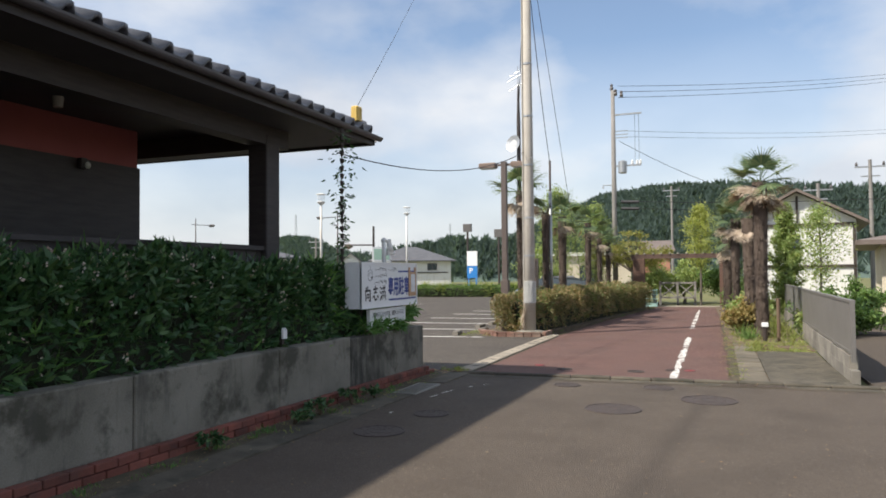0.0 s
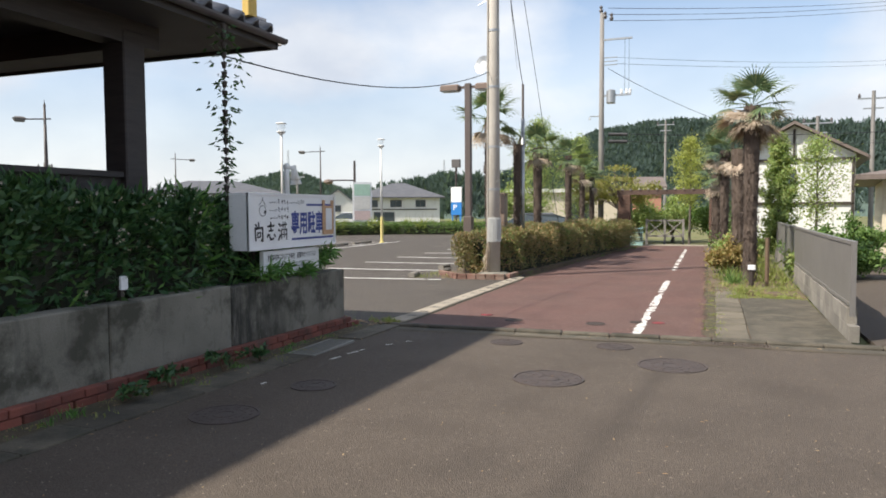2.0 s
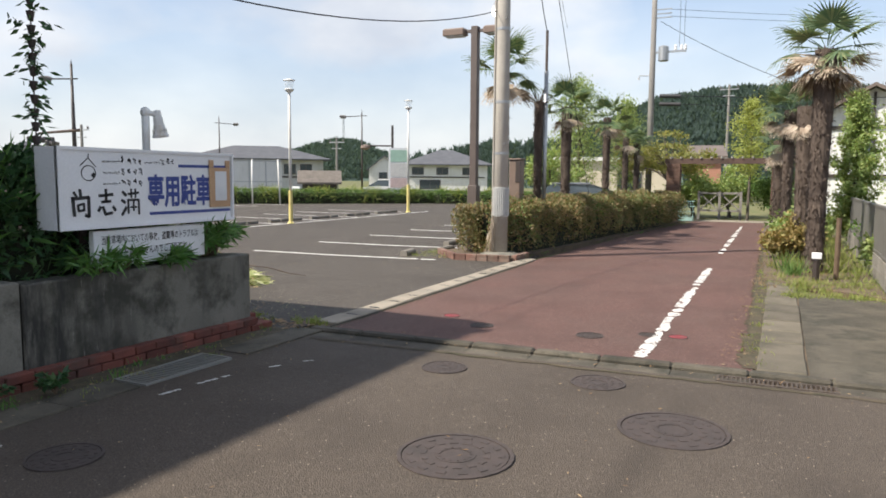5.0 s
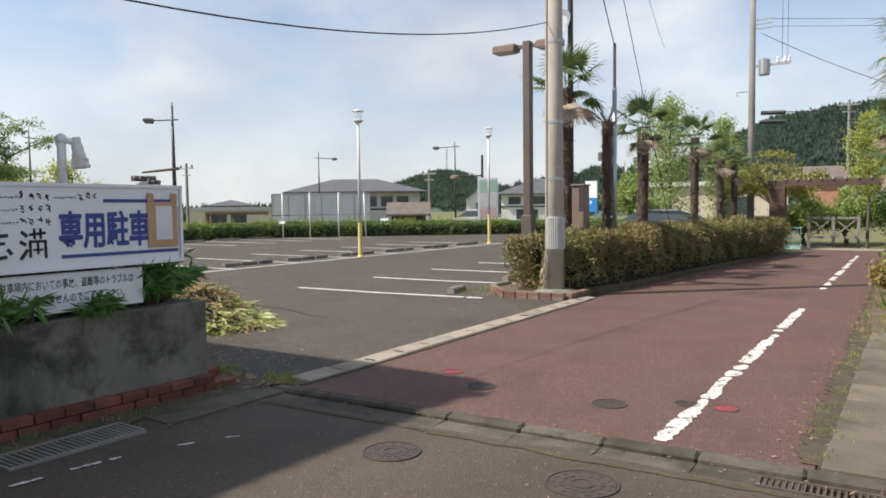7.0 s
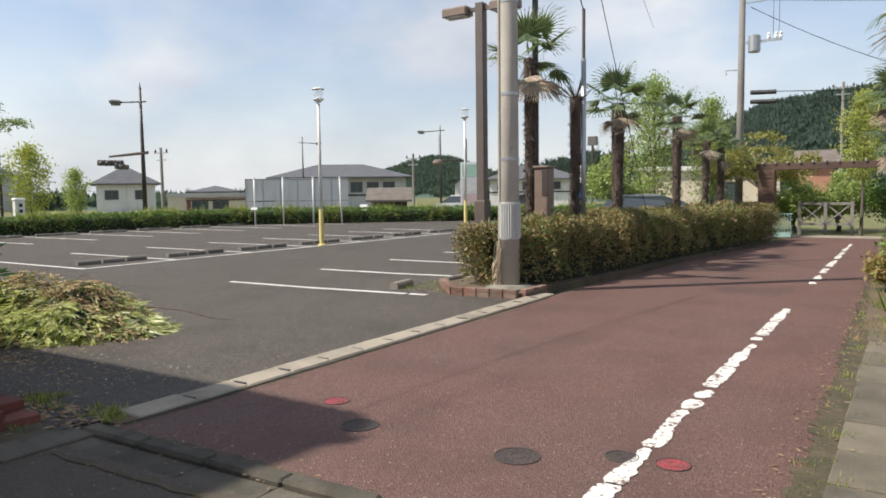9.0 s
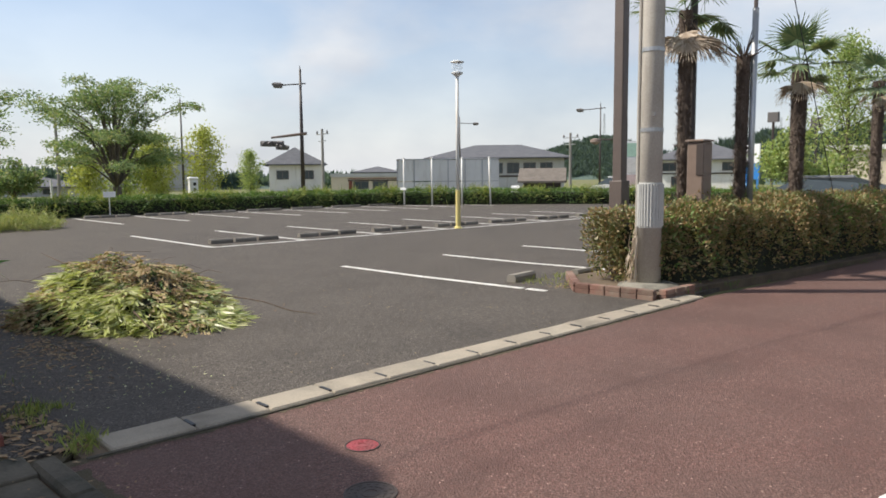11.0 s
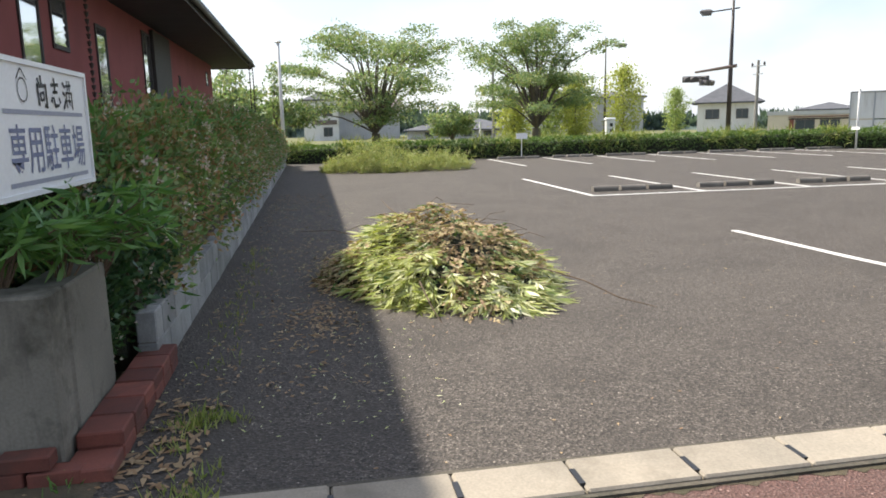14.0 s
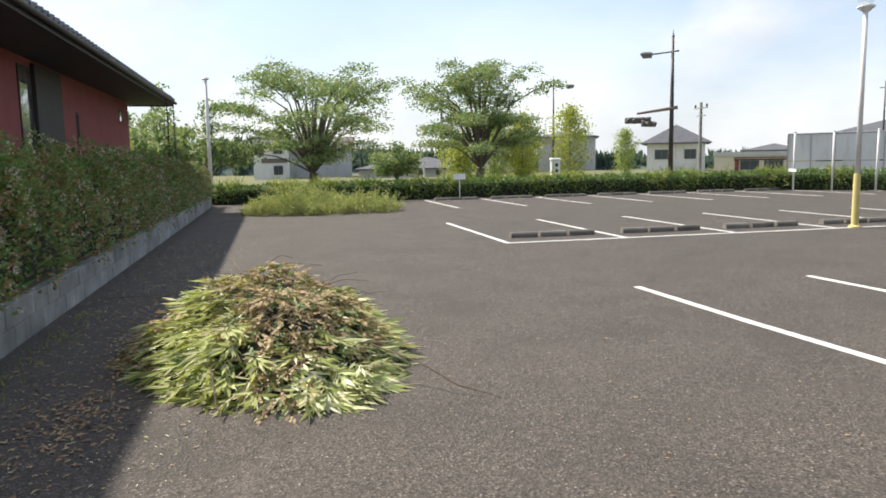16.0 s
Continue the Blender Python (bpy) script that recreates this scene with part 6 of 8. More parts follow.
def ragged(name, xs0, xs1, y0, y1, lift, material, label, wobble, seed):
    """A strip of dirt with uneven borders along y, between two lines of x."""
    r = random.Random(seed)
    n = int((y1 - y0) / 0.045)
    s = Shape()
    for i in range(n + 1):
        f, yy = i / n, y0 + (y1 - y0) * i / n
        for x in (xs0[0] + (xs0[1] - xs0[0]) * f + r.uniform(-wobble, wobble) * 0.4, xs1[0] + (xs1[1] - xs1[0]) * f + r.uniform(-wobble, wobble)):
            s.v.append((x, yy, ground_z(x, yy) + lift))
    s.f += [(2 * i, 2 * i + 1, 2 * i + 3, 2 * i + 2) for i in range(n)]
    return solid(name, s, material, label, "soil", kind="structure")


MOSS = surface("mossy_dirt", (0.085, 0.066, 0.041), (0.05, 0.046, 0.024), 5.0, 70.0, 0.97, 0, 0.8, 0.012, stain=(0.13, 0.10, 0.06), stain_scale=7.0)
ragged("gutter_soil", (-4.42, -4.42), (-4.06, -4.06), -1, 10.95, 0.005, MOSS, "dark mossy dirt along the foot of the wall", 0.05, 3)
ragged("edge_dirt", (0.33, 0.30), (0.15, 0.02), 11.45, 33, 0.006, MOSS, "strip of mossy dirt along the edge of the path", 0.045, 5)
ragged("kerb_dirt", (-3.87, -3.87), (-3.80, -3.80), 11.0, 18.0, 0.002, MOSS, "line of dirt beside the kerb slabs", 0.025, 6)
def ragged_across(name, off0, off1, x0, x1, lift, material, label, wobble, seed):
    """A strip of dirt with uneven borders along the street gutter, between two distances from it."""
    r = random.Random(seed)
    n = int((x1 - x0) / 0.04)
    s = Shape()
    a = b = 0.0
    for i in range(n + 1):
        x = x0 + (x1 - x0) * i / n
        a = 0.75 * a + r.uniform(-wobble, wobble)
        b = 0.75 * b + r.uniform(-wobble, wobble)
        for y in (gutter_y(x) + min(off0 + a, off0 + 0.9 * (off1 - off0)), gutter_y(x) + max(off1 + b, off0 + 0.1 * (off1 - off0) + a)):
            s.v.append((x, y, ground_z(x, y) + lift))
    s.f += [(2 * i, 2 * i + 2, 2 * i + 3, 2 * i + 1) for i in range(n)]
    return solid(name, s, material, label, "soil", kind="structure")


ragged_across("gutter_grit", -0.42, -0.37, -3.7, 9.3, 0.003, MOSS, "broken line of grit and moss where gutter meets road", 0.012, 7)
ragged_across("kerb_moss", 0.035, 0.10, -3.7, 0.3, 0.004, MOSS, "mossy dirt gathered behind the kerb stones", 0.02, 8)
laid("corner_pad", [[(-4.75, 10.4), (-3.72, 10.4), (-3.72, 11.0), (-4.12, 11.3), (-4.75, 11.3)]], -0.02, MOSS, "dirty concrete corner beside the kerb", "pavement", thick=0.05)
cover = thing("gutter_covers", (-3.95, 6, ground_z(-3.95, 6)), "dark concrete gutter covers along the brick footing", "kerb", kind="structure")
for k in range(21):
    y0 = -1.05 + 0.575 * k
    if 8.2 < y0 < 9.4:
        continue
    m = pose(-3.945, y0 + 0.28, ground_z(-3.945, y0 + 0.28), rnd.uniform(-0.3, 0.3), 0, rnd.uniform(-0.4, 0.4))
    part("cover_slab", Shape().soft_box(-0.165, 0.165, -0.283, 0.283, -0.1, 0.008 + rnd.uniform(0, 0.006), 0.006, m), CONCRETE_DARK, cover)

# planting bed kerb at the pole
bed_brick = mesh_of(Shape().soft_box(-0.105, 0.105, -0.05, 0.05, -0.03, 0.03, 0.006), BRICK_DUSTY, "brick")
bed = thing("bed_kerb", (-5.0, 18, ground_z(-5, 18)), "red brick kerb of the hedge bed at the pole", "kerb", kind="structure")
part("bed_soil", Shape().prism([(-6.1, 18.78), (-5.3, 17.86), (-4.22, 17.91), (-4.19, 18.6), (-3.3, 26), (-2.95, 32.6), (-4.3, 32.6), (-5.6, 24)], -0.1, 0.06, ground=True), SOIL, bed)
for (ax, ay), (bx, by) in (((-6.12, 18.72), (-5.32, 17.80)), ((-5.32, 17.78), (-4.20, 17.84)), ((-4.15, 17.9), (-4.12, 18.6))):
    a, b = Vector((ax, ay)), Vector((bx, by))
    n = max(1, round((b - a).length / 0.225))
    for k in range(n):
        c = a.lerp(b, (k + 0.5) / n)
        for row in range(2):
            ob = part("brick", bed_brick, BRICK_DUSTY, bed)
            ob.matrix_basis = pose(c.x, c.y, ground_z(c.x, c.y) + 0.03 + 0.065 * row, 0, 0, math.degrees(math.atan2(by - ay, bx - ax)))
solid("pole_footing", Shape().lathe([(0.40, -0.3), (0.40, -0.07), (0.30, -0.035), (0.16, -0.03)], (*POLE, 0), 18), CONCRETE, "small round concrete footing at the utility pole", "footing", kind="structure")
rng = np.random.default_rng(77)
straw = [(POLE[0] - 0.12 + rng.normal(0, 0.03), POLE[1] - 0.16 + rng.normal(0, 0.02)) for _ in range(60)]
v = []
base = np.array([[a, b, rng.uniform(0.0, 0.7)] for a, b in straw])
d = unit(np.stack([rng.normal(-0.12, 0.16, 60), rng.normal(-0.15, 0.14, 60), np.full(60, -1.0)], 1))
part_mesh = blade_mesh("dry_vine", blades(base, d, side_of(d, rng), 0.34 * rng.uniform(0.4, 1.2, 60), 0.014, 0.1), LEAF_PALM_DEAD)
tagged(part("dry_vine", part_mesh, LEAF_PALM_DEAD), "dry straw-coloured vine hanging at the pole", "dead vine", kind="stuff")
litter("bed_litter", 260, (-5.9, -4.2, 17.85, 18.5), 0.07, LEAF_DRY, "straw and dead leaves on the brick bed", 48)

# ---- sign box ----
SX, SY0, SY1, SZ0, SZ1, SBACK = -4.52, 8.66, 10.56, 1.01, 1.65, -6.12
sign = thing("parking_sign", (-5.2, 9.6, 0.6), "white two-sided box sign for a private parking lot", "sign")
part("box", Shape().prism([(SX, SY0), (SX, SY1 - 0.03), (SX - 0.04, SY1), (SBACK, SY1), (SBACK, SY1 - 0.25), (SX - 0.25, SY1 - 0.27), (SX - 0.25, SY0)], SZ0, SZ1), SIGN_WHITE, sign)
s = Shape()
for z0, z1 in ((SZ0 - 0.003, SZ0 + 0.022), (SZ1 - 0.022, SZ1 + 0.003)):
    s.box(SX - 0.02, SX + 0.012, SY0, SY1, z0, z1).box(SBACK, SX + 0.012, SY1 + 0.001, SY1 + 0.013, z0, z1)
for yy in (SY0, SY1 - 0.012):
    s.box(SX - 0.02, SX + 0.012, yy, yy + 0.022, SZ0 + 0.022, SZ1 - 0.022)
s.box(SBACK, SBACK + 0.022, SY1 + 0.001, SY1 + 0.013, SZ0 + 0.022, SZ1 - 0.022)
part("trim", s, SIGN_WHITE, sign)
for x, y in ((SX - 0.2, 9.0), (SX - 0.2, 10.2), (SBACK + 0.3, 10.42)):
    part("post", Shape().box(x - 0.03, x + 0.03, y - 0.03, y + 0.03, 0.4, SZ0), STEEL_DARK, sign)


def lettering(text, width, height, m, material, parent, name="lettering", weight=0.008, bold=0.0):
    """Flat letters fitted to a width and height, in the plane that m gives (x along, y up)."""
    c = bpy.data.curves.new("letters", "FONT")
    c.body, c.size, c.resolution_u, c.offset = text, 1.0, 2, weight
    ob = bpy.data.objects.new("letters", c)
    scene.collection.objects.link(ob)
    bpy.context.view_layer.update()
    me = bpy.data.meshes.new_from_object(ob.evaluated_get(bpy.context.evaluated_depsgraph_get()))
    bpy.data.objects.remove(ob)
    co = np.zeros(len(me.vertices) * 3)
    me.vertices.foreach_get("co", co)
    co = co.reshape(-1, 3)
    lo, hi = co.min(0), co.max(0)
    co[:, :2] = (co[:, :2] - lo[:2]) / (hi[:2] - lo[:2]) * np.array([width, height])
    me.vertices.foreach_set("co", co.ravel())
    if bold:
        faces, s = [tuple(p.vertices) for p in me.polygons], Shape()
        for k, (dx, dy) in enumerate(((0, 0), (bold, 0), (-bold, 0), (0, bold), (0, -bold))):
            s.add(co + np.array([dx, dy, 0.0005 * k]), faces)
        me = mesh_of(s, material, name)
    me.transform(m)
    me.materials.clear()
    me.materials.append(material)
    me.name = name
    return part(name, me, material, parent)


def east(y, z, lift=0.003):
    """On the sign's long face: x runs along +y, y up."""
    return Matrix(((0, 0, 1, SX + lift), (1, 0, 0, y), (0, 1, 0, z), (0, 0, 0, 1)))


def north(x, z, lift=0.003):
    """On the sign's end face: seen from the lot, letters run towards -x."""
    return Matrix(((-1, 0, 0, x), (0, 0, 1, SY1 + lift), (0, 1, 0, z), (0, 0, 0, 1)))


def bars(name, m, items, material, parent):
    """Flat strips of (x, y, width, height) in the plane m."""
    s = Shape()
    for x, y, w, h in items:
        s.add([m @ Vector(q) for q in ((x, y, 0), (x + w, y, 0), (x + w, y + h, 0), (x, y + h, 0))], [(0, 1, 2, 3)])
    return part(name, s, material, parent)


def brush_mark(name, m, strokes, material, parent):
    """Thick brush strokes in the plane m: lists of points with widths."""
    s = Shape()
    for pts, w in strokes:
        for (x0, y0), (x1, y1) in zip(pts, pts[1:]):
            d = Vector((x1 - x0, y1 - y0))
            d.normalize()
            nx, ny = -d.y * w * 0.62, d.x * w * 0.62
            ex, ey = d.x * w * 0.3, d.y * w * 0.3
            s.add([m @ Vector(q) for q in ((x0 - ex + nx, y0 - ey + ny, 0), (x0 - ex - nx, y0 - ey - ny, 0), (x1 + ex - nx, y1 + ey - ny, 0), (x1 + ex + nx, y1 + ey + ny, 0))], [(0, 1, 2, 3)])
    return part(name, s, material, parent)


LOGO = [[([(0.02, 0.16), (0.03, 0.02)], 0.022), ([(0.02, 0.15), (0.15, 0.16), (0.15, 0.01), (0.12, 0.02)], 0.022), ([(0.08, 0.22), (0.085, 0.17)], 0.02), ([(0.03, 0.20), (0.05, 0.17)], 0.018), ([(0.06, 0.10), (0.11, 0.11), (0.11, 0.06), (0.065, 0.055), (0.06, 0.10)], 0.016)],
        [([(0.24, 0.17), (0.36, 0.18)], 0.02), ([(0.30, 0.22), (0.30, 0.12)], 0.02), ([(0.26, 0.12), (0.34, 0.125)], 0.018), ([(0.23, 0.05), (0.25, 0.08)], 0.02), ([(0.27, 0.08), (0.29, 0.02), (0.35, 0.03)], 0.02), ([(0.36, 0.08), (0.38, 0.05)], 0.02)],
        [([(0.45, 0.20), (0.48, 0.17)], 0.02), ([(0.44, 0.13), (0.47, 0.11)], 0.02), ([(0.44, 0.01), (0.48, 0.07)], 0.02), ([(0.50, 0.18), (0.60, 0.19)], 0.016), ([(0.53, 0.22), (0.53, 0.15)], 0.014), ([(0.57, 0.22), (0.57, 0.15)], 0.014), ([(0.50, 0.13), (0.60, 0.13), (0.60, 0.01)], 0.016), ([(0.50, 0.13), (0.50, 0.02)], 0.016), ([(0.55, 0.13), (0.55, 0.04)], 0.014), ([(0.52, 0.07), (0.58, 0.07)], 0.012)]]
for strokes in LOGO:
    brush_mark("brush_character", east(SY0 + 0.10, SZ0 + 0.09) @ Matrix.Diagonal((1.08, 1.0, 1, 1)), strokes, SIGN_BLACK, sign)
lettering("専用駐車", 0.74, 0.285, east(SY0 + 0.85, SZ0 + 0.15), SIGN_BLUE, sign, weight=0.016, bold=0.004)
lettering("場", 0.165, 0.24, east(SY0 + 1.62, SZ0 + 0.16), SIGN_BLUE, sign)
bars("blue_rule", east(SY0, SZ0), [(1.2, 0.50, 0.66, 0.026)], SIGN_BLUE, sign)
bars("blue_rule", east(SY0, SZ0), [(0.86, 0.085, 1.0, 0.026)], SIGN_BLUE, sign)
for k, (z, x, w) in enumerate(((0.53, 0.40, 0.36), (0.44, 0.40, 0.36), (0.35, 0.40, 0.38), (0.53, 0.82, 0.34))):
    strokes, q = [], x
    while q < x + w:
        big = q > x + 0.17
        c = 0.05 if big else (0.02 if q > x + 0.10 else 0.014)
        for _ in range(4):
            a0, b0 = q + rnd.uniform(0.05, 0.5) * c, z + rnd.uniform(0, 0.8) * c
            strokes.append(([(a0, b0), (a0 + rnd.uniform(0.1, 0.4) * c, b0 + rnd.uniform(-0.25, 0.25) * c), (a0 + rnd.uniform(0.2, 0.5) * c, b0 + rnd.uniform(-0.4, 0.2) * c)], 0.006 if big else 0.003))
        q += c * 1.2
    brush_mark("small_print", east(SY0, SZ0), strokes, SIGN_BLACK, sign)
ringpts = [(0.27 + 0.065 * math.cos(a), 0.44 + 0.06 * math.sin(a)) for a in (math.tau * k / 14 for k in range(15))]
brush_mark("emblem", east(SY0, SZ0), [(ringpts, 0.006), ([(0.2, 0.50), (0.27, 0.56), (0.34, 0.49)], 0.006), ([(0.27, 0.56), (0.275, 0.59)], 0.008), ([(0.31, 0.43), (0.32, 0.42)], 0.03)], SIGN_BLACK, sign)
part("taped_board", Shape().soft_box(-0.0, 0.012, 0, 0.28, 0, 0.375, 0.004, Matrix(((1, 0, 0, SX + 0.005), (0, 1, 0, SY0 + 1.575), (0, 0, 1, SZ0 + 0.13), (0, 0, 0, 1)))), CARDBOARD, sign, "tan board taped over the sign")
for yy in (1.577, 1.797):
    part("tape", Shape().box(SX + 0.006, SX + 0.0165, SY0 + yy, SY0 + yy + 0.055, SZ0 + 0.507, SZ0 + 0.575), CARDBOARD, sign)
part("board_sheet", Shape().box(SX + 0.0185, SX + 0.0205, SY0 + 1.645, SY0 + 1.80, SZ0 + 0.19, SZ0 + 0.47), PAPER, sign, "crumpled white sheet")
lettering("専用駐車場", 1.08, 0.24, north(-4.92, SZ0 + 0.10), plain("sign_grey_blue", (0.16, 0.18, 0.30), 0.5), sign)
GREYB = plain("sign_rule_grey", (0.30, 0.31, 0.38), 0.5)
bars("grey_rule", north(-4.88, SZ0), [(0, 0.385, 1.14, 0.022)], GREYB, sign)
bars("grey_rule", north(-4.88, SZ0), [(0, 0.05, 1.14, 0.022)], GREYB, sign)
for strokes in LOGO:
    brush_mark("brush_character", north(-5.32, SZ0 + 0.42) @ Matrix.Diagonal((0.9, 0.72, 1, 1)), strokes, SIGN_BLACK, sign)
ringpts = [(0.06 * math.cos(a), 0.055 * math.sin(a)) for a in (math.tau * k / 14 for k in range(15))]
brush_mark("emblem", north(-5.14, SZ0 + 0.50), [(ringpts, 0.006), ([(-0.06, 0.05), (0, 0.1), (0.06, 0.05)], 0.006)], SIGN_BLACK, sign)
notice = thing("notice_board", (-4.6, 9.6, 0.65), "white notice board with black Japanese text below the sign", "sign")
part("board", Shape().soft_box(SX - 0.09, SX - 0.03, 8.98, 10.2, 0.69, 0.985, 0.006), SIGN_WHITE, notice)
lettering("当駐車場内においての事故、盗難等のトラブルは", 1.06, 0.075, east(9.05, 0.87, -0.027), SIGN_BLACK, notice)
lettering("一切責任を負いませんのでご了承下さい。", 0.98, 0.075, east(9.05, 0.76, -0.027), SIGN_BLACK, notice)
spot = thing("sign_floodlight", (-4.64, 9.65, SZ1), "pale grey floodlight on a stub post on top of the sign", "lamp")
part("post", Shape().tube([(-4.64, 9.62, SZ1), (-4.64, 9.62, 1.985)], 0.033, 12), STEEL_WHITE, spot, smooth=True)
part("knuckle", Shape().lathe([(0.012, -0.045), (0.036, -0.028), (0.044, 0.0), (0.036, 0.028), (0.012, 0.045)], (-4.64, 9.62, 1.985), 14), STEEL_WHITE, spot, smooth=True)
part("neck", Shape().tube([(-4.64, 9.62, 1.985), (-4.60, 9.70, 1.97)], 0.022, 10), STEEL_WHITE, spot)
m = pose(-4.585, 9.735, 1.77, 6, -4, 0)
h = part("housing", Shape().lathe([(0.050, 0.055), (0.050, 0.11), (0.043, 0.112), (0.041, 0.175), (0.035, 0.178), (0.033, 0.235), (0.02, 0.24)], n=18), STEEL_WHITE, spot)
h.matrix_basis = m
for k in range(12):
    a = math.tau * k / 12
    f = part("fin", Shape().box(0.046, 0.062, -0.004, 0.004, 0.03, 0.075, pose(0, 0, 0, 0, 0, 30 * k)), STEEL_WHITE, h, world_space=False)
part("rim", Shape().lathe([(0.058, 0.0), (0.070, 0.006), (0.070, 0.020), (0.052, 0.055)], n=18), STEEL_WHITE, h, world_space=False)

# ---- rain chain with a climbing vine ----
def rain_chain(x, y, z0, z1, leaves, seed):
    rng = np.random.default_rng(seed)
    t = thing("rain_chain", (x, y, z1), "dark rain chain of cups overgrown with a vine" if leaves else "dark rain chain of small cups", "rain chain")
    z = z0
    while z > z1:
        part("cup", Shape().lathe([(0.012, -0.05), (0.02, -0.045), (0.034, 0.02), (0.030, 0.02), (0.016, -0.035)], (x, y, z), 10), STEEL_DARK, t)
        z -= 0.105
    part("chain", Shape().tube([(x, y, z0 + 0.1), (x, y, z1)], 0.006, 5), STEEL_DARK, t)
    if leaves:
        n = leaves
        zz = rng.uniform(z1, z0, n)
        wide = 0.05 + 0.12 * np.exp(-((zz - (z0 - 0.45)) / 0.35) ** 2)
        a = rng.uniform(0, math.tau, n)
        p = np.stack([x + np.cos(a) * 0.02, y + np.sin(a) * 0.02, zz], 1)
        p[:, :2] += rng.normal(size=(n, 2)) * wide[:, None] * 0.7
        d = unit(np.stack([np.cos(a), np.sin(a), rng.normal(-0.45, 0.3, n)], 1))
        part("vine", blade_mesh("vine", blades(p, d, side_of(d, rng), 0.085 * rng.uniform(0.6, 1.3, n), 0.032, 0.1), LEAF_DARK), LEAF_DARK, t, "dark green climbing vine")


rain_chain(-4.86, 8.75, 3.5, 1.5, 330, 5)
rain_chain(-13.05, NORTH + 0.16, 3.45, 1.2, 0, 6)
rain_chain(-28.6, EAVE_Y + 0.09, 3.5, 1.6, 0, 8)
rain_chain(-27.0, EAVE_Y + 0.09, 3.5, 1.6, 0, 9)

# ---- lamps ----
def twin_lamp():
    x, y = -5.46, 19.0
    t = thing("street_lamp", (x, y, -0.15), "brown square-post street lamp with two box heads", "street lamp")
    part("base", Shape().soft_box(x - 0.105, x + 0.105, y - 0.105, y + 0.105, -0.25, 1.28, 0.01), STEEL_DARK2, t)
    part("post", Shape().soft_box(x - 0.075, x + 0.075, y - 0.075, y + 0.075, 1.28, 4.56, 0.01), STEEL_DARK2, t)
    part("arm", Shape().box(x - 0.25, x + 0.25, y - 0.03, y + 0.03, 4.44, 4.50), STEEL_DARK2, t)
    for sgn in (-1, 1):
        cx = x + sgn * 0.46
        h = part("head", Shape().soft_box(cx - 0.25, cx + 0.25, y - 0.13, y + 0.13, 4.40, 4.54, 0.03, None), HEAD_BROWN, t)
        part("lens", Shape().soft_box(cx - 0.20, cx + 0.20, y - 0.10, y + 0.10, 4.375, 4.398, 0.004), LAMP_GLASS, h)


twin_lamp()
GLOBE, nt, b = nodes_of("globe_glass")
b.inputs["Base Color"].default_value, b.inputs["Roughness"].default_value, b.inputs["Alpha"].default_value = (0.8, 0.82, 0.84, 1), 0.1, 0.18


def globe_lamp(x, y, height, label, yellow=1.15, group="globe lamps in the lot"):
    g = ground_z(x, y)
    t = thing("globe_lamp", (x, y, g), label, "lamp post", group=group)
    part("post", Shape().tube([(x, y, g + yellow), (x, y, g + height)], [0.055, 0.045], 14), STEEL_WHITE, t, smooth=True)
    part("lower_post", Shape().lathe([(0.13, -0.02), (0.13, 0.03), (0.075, 0.06), (0.068, yellow)], (x, y, g), 16), STEEL_YELLOW, t, "yellow painted lower post")
    part("collar", Shape().lathe([(0.05, 0), (0.17, 0.10), (0.17, 0.13), (0.10, 0.15)], (x, y, g + height), 16), STEEL_WHITE, t)
    part("globe", Shape().lathe([(0.10, 0), (0.16, 0.08), (0.165, 0.20), (0.15, 0.27)], (x, y, g + height + 0.151), 16), GLOBE, t, smooth=True)
    part("cap", Shape().lathe([(0.21, 0), (0.20, 0.02), (0.05, 0.06)], (x, y, g + height + 0.422), 16), STEEL_WHITE, t)


globe_lamp(-15.05, 25.35, 4.5, "tall white lamp post with clear globe and yellow base")
globe_lamp(-15.4, 34.75, 4.75, "tall white lamp post with clear globe and yellow base", 1.3)
white = thing("lamp_post", (-32.4, 10.8, -0.2), "plain white lamp post with small flat head", "lamp post")
part("post", Shape().tube([(-32.4, 10.8, -0.3), (-32.4, 10.8, 4.75)], [0.09, 0.06], 12), STEEL_WHITE, white, smooth=True)
part("head", Shape().lathe([(0.1, 0), (0.16, 0.04), (0.10, 0.10)], (-32.4, 10.8, 4.75), 12), STEEL_WHITE, white)


LANTERN_GREY = plain("lantern_grey", (0.17, 0.155, 0.15), 0.5)


